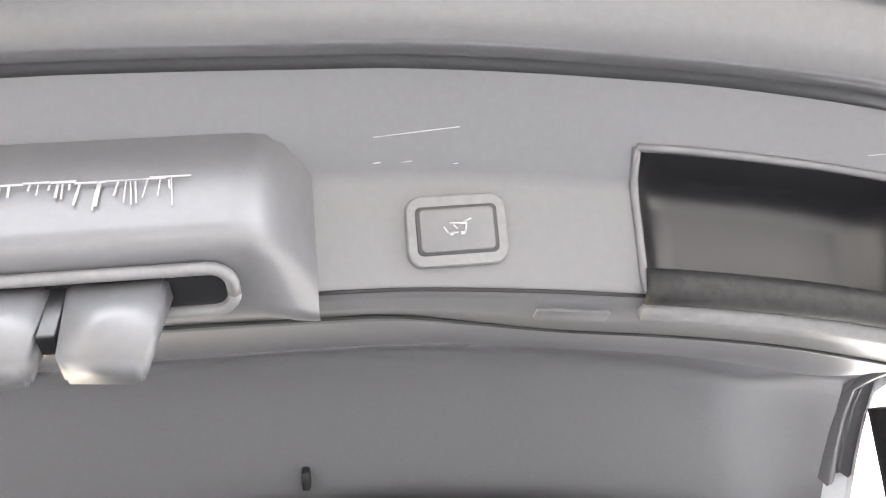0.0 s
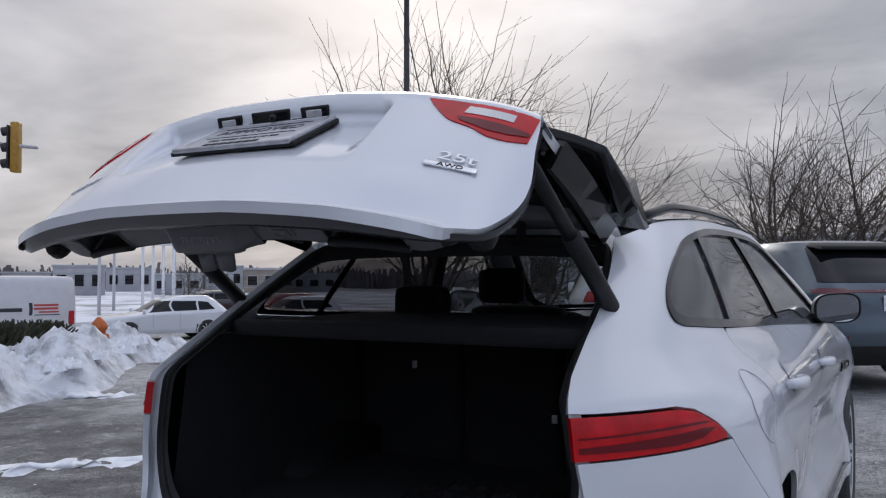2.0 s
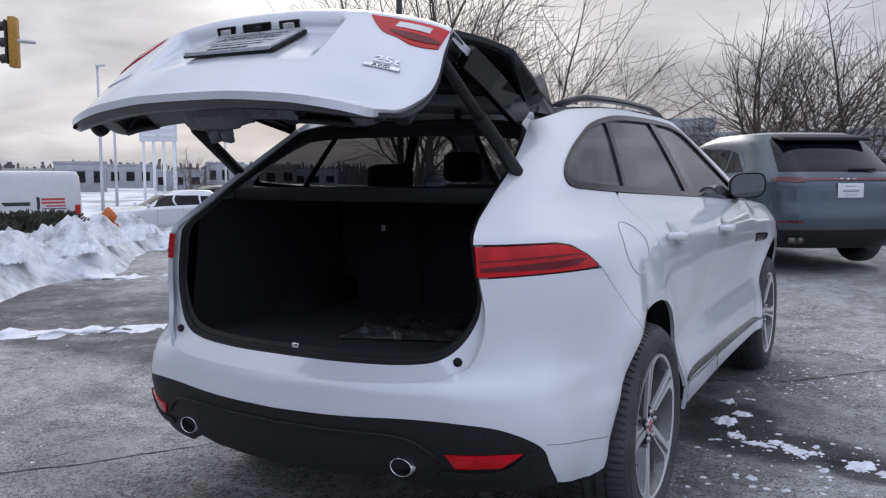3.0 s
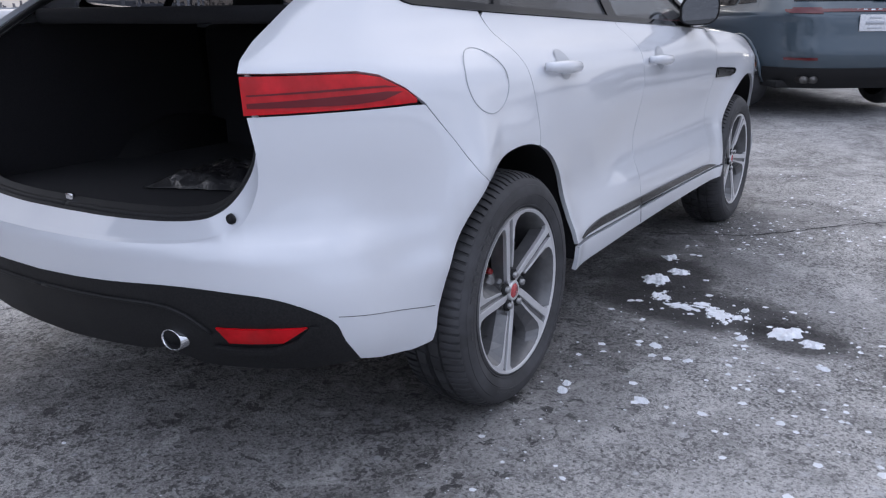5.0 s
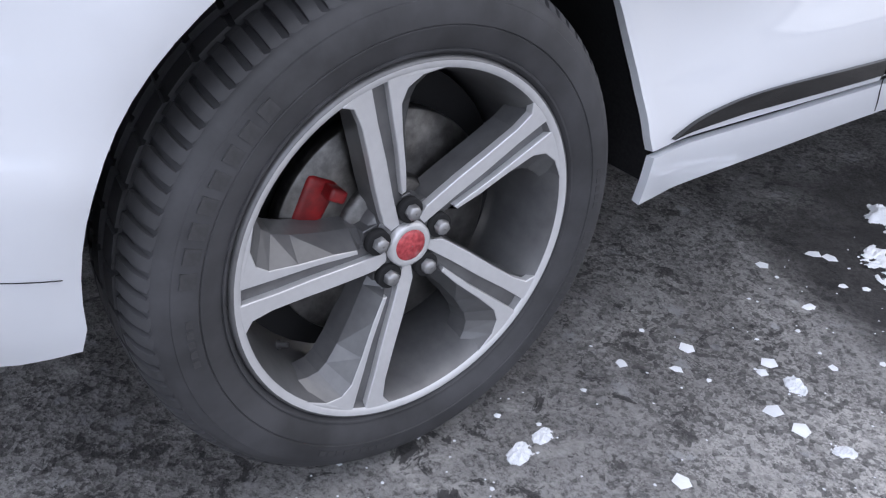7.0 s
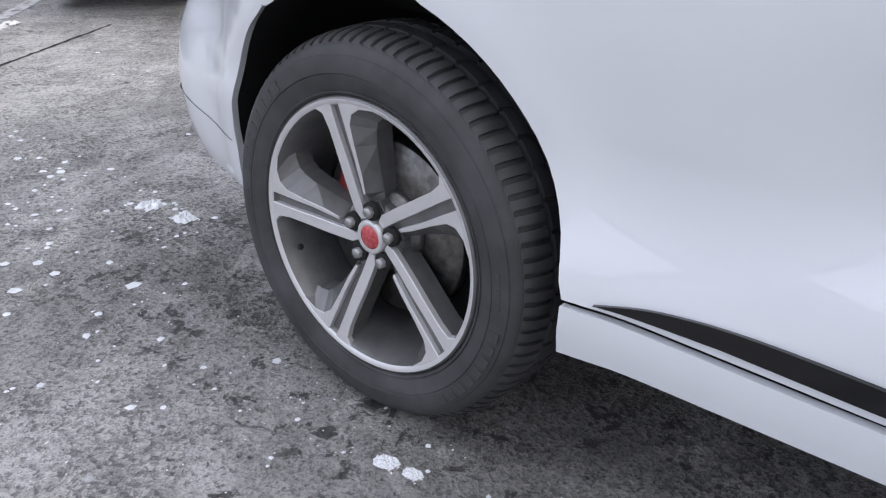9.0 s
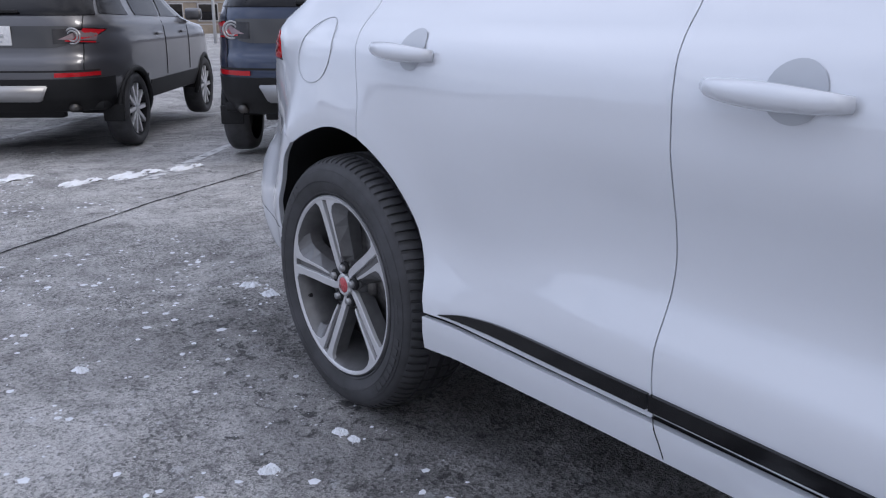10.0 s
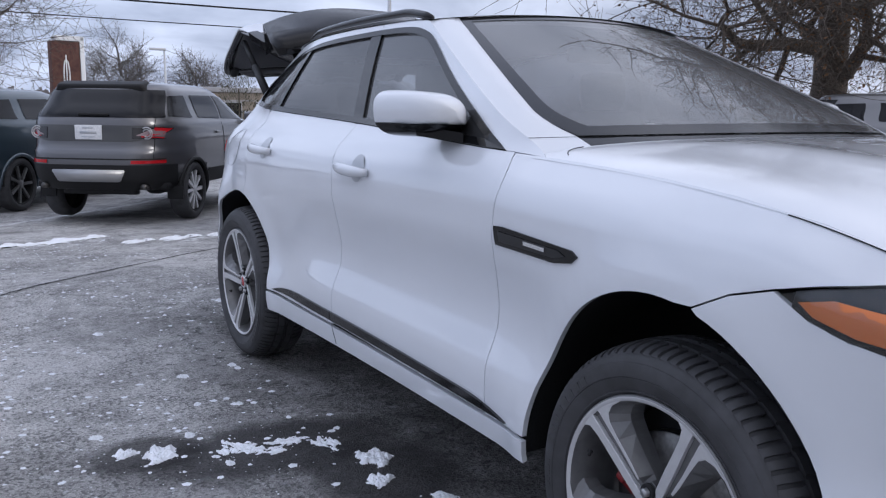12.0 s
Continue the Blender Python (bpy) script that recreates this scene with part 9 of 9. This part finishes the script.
building("showroom", "lower grey wing of the showroom", *ray_to(1.5, -2.8, 1.0, 42), 0, 16.0, 12, 4.2, PALEWALL, GREYWALL, 5, 1, 0.35)
building("shop", "pale low building behind the parked row", *ray_to(2.25, 4.08, 160.5, 55), 190, 12, 10, 2.6, TANWALL, PALEWALL, 5, 1, 0.3)
rnd_b = random.Random(9)
for k in range(9):
    az = 38 + 3.0 * k
    d = rnd_b.uniform(105, 150)
    building("shop", "low far building along the street", *ray_to(1.0, -2.1, az, d), az, rnd_b.uniform(5, 10), 8, rnd_b.uniform(2.6, 4.2), rnd_b.choice((PALEWALL, TANWALL, GREYWALL)), rnd_b.choice((PALEWALL, GREYWALL)), 3, 1, 0.3)


def far_woods():
    """Low woods along the horizon, all round, as one ragged band of bare crowns."""
    v, f = [], []
    rnd = random.Random(5)
    for i in range(2600):
        a = 2 * math.pi * i / 2600 + rnd.uniform(-0.002, 0.002)
        d = rnd.uniform(150, 230)
        x, y = -math.sin(a) * d, math.cos(a) * d
        h, w = rnd.uniform(2.0, 5.5), rnd.uniform(1.2, 2.6)
        base = lot_z(x, y) - 0.3
        for _ in range(7):
            c = Vector((x + rnd.uniform(-w, w), y + rnd.uniform(-w, w), base))
            t = c + Vector((rnd.uniform(-0.6, 0.6) * w, rnd.uniform(-0.6, 0.6) * w, h * rnd.uniform(0.6, 1.0)))
            s = Vector((math.cos(a), math.sin(a), 0)) * rnd.uniform(0.15, 0.5)
            k = len(v)
            v += [c - s, c + s, t + s * 0.6, t - s * 0.6]
            f.append((k, k + 1, k + 2, k + 3))
    tagged(new("far_woods", mesh_of("far_woods", v, f, FARBARK, None, False)), "low line of bare grey woods on the horizon", "woods", kind="stuff")


# the woods' colour is lifted to carry the haze of distance
FARBARK = vary(shader("hazy_grey_woods", (0.16, 0.15, 0.155), 0.95), (0.12, 0.11, 0.115), (0.20, 0.19, 0.195), 0.2, 3)
far_woods()


def evergreen(x, y, r, h, label, name="shrub"):
    sh = thing(name, label, "shrub", Matrix.Translation((x, y, lot_z(x, y))))
    rnd = random.Random(int(x * 10))
    v, f = [], []
    for _ in range(1500):
        a, q = rnd.random() * 2 * math.pi, rnd.random() ** 0.5
        z = h * rnd.random() ** 0.8
        k = 1 - 0.55 * (z / h) ** 2 + 0.15 * noise.noise(Vector((a * 2, z * 3, x)))
        p = Vector((r * q * k * math.cos(a), r * q * k * math.sin(a), z))
        d = (p * Vector((1, 1, 0.4)) + Vector((rnd.gauss(0, 0.2), rnd.gauss(0, 0.2), 0.3))).normalized() * 0.16
        s = d.orthogonal().normalized() * 0.025
        i = len(v)
        v += [p - s, p + s, p + d + s * 0.3, p + d - s * 0.3]
        f.append((i, i + 1, i + 2, i + 3))
    part("foliage", mesh_of("foliage", v, f, EVERGREEN, None, False), None, sh)
    part("stem", tube([(0, 0, -0.05), (0, 0, h * 0.7)], 0.04, 6), BARK, sh)


EVERGREEN = vary(shader("dark_evergreen", (0.045, 0.055, 0.03), 0.8), (0.025, 0.03, 0.018), (0.075, 0.075, 0.045), 4, 4)
for az, d in ((57.0, 13.2), (59.5, 12.6), (55.4, 14.0)):
    evergreen(*ray_to(1.5, -2.8, az, d), 1.0, 0.62, "dark green evergreen shrub behind the snow bank")
evergreen(*ray_to(2.25, 4.08, 162.2, 50), 1.4, 3.6, "small green tree behind the parked row", "green_tree")


def hydrant():
    x, y = ray_to(1.5, -2.8, 51.4, 14.5)
    hy = thing("hydrant", "orange fire hydrant standing in the snow", "hydrant", Matrix.Translation((x, y, lot_z(x, y) + 0.1)))
    o = vary(shader("orange_hydrant_paint", (0.55, 0.13, 0.02), 0.5), (0.42, 0.09, 0.015), (0.6, 0.16, 0.03), 15, 4)
    part("barrel", lathe_bm([(0.16, 0.0), (0.16, 0.05), (0.11, 0.07), (0.10, 0.45), (0.13, 0.47), (0.13, 0.52), (0.10, 0.58), (0.03, 0.66), (0.001, 0.67)], 20, "z"), o, hy)
    part("nozzle", tube([(-0.18, 0, 0.36), (0.18, 0, 0.36)], 0.05, 12), o, hy)


hydrant()
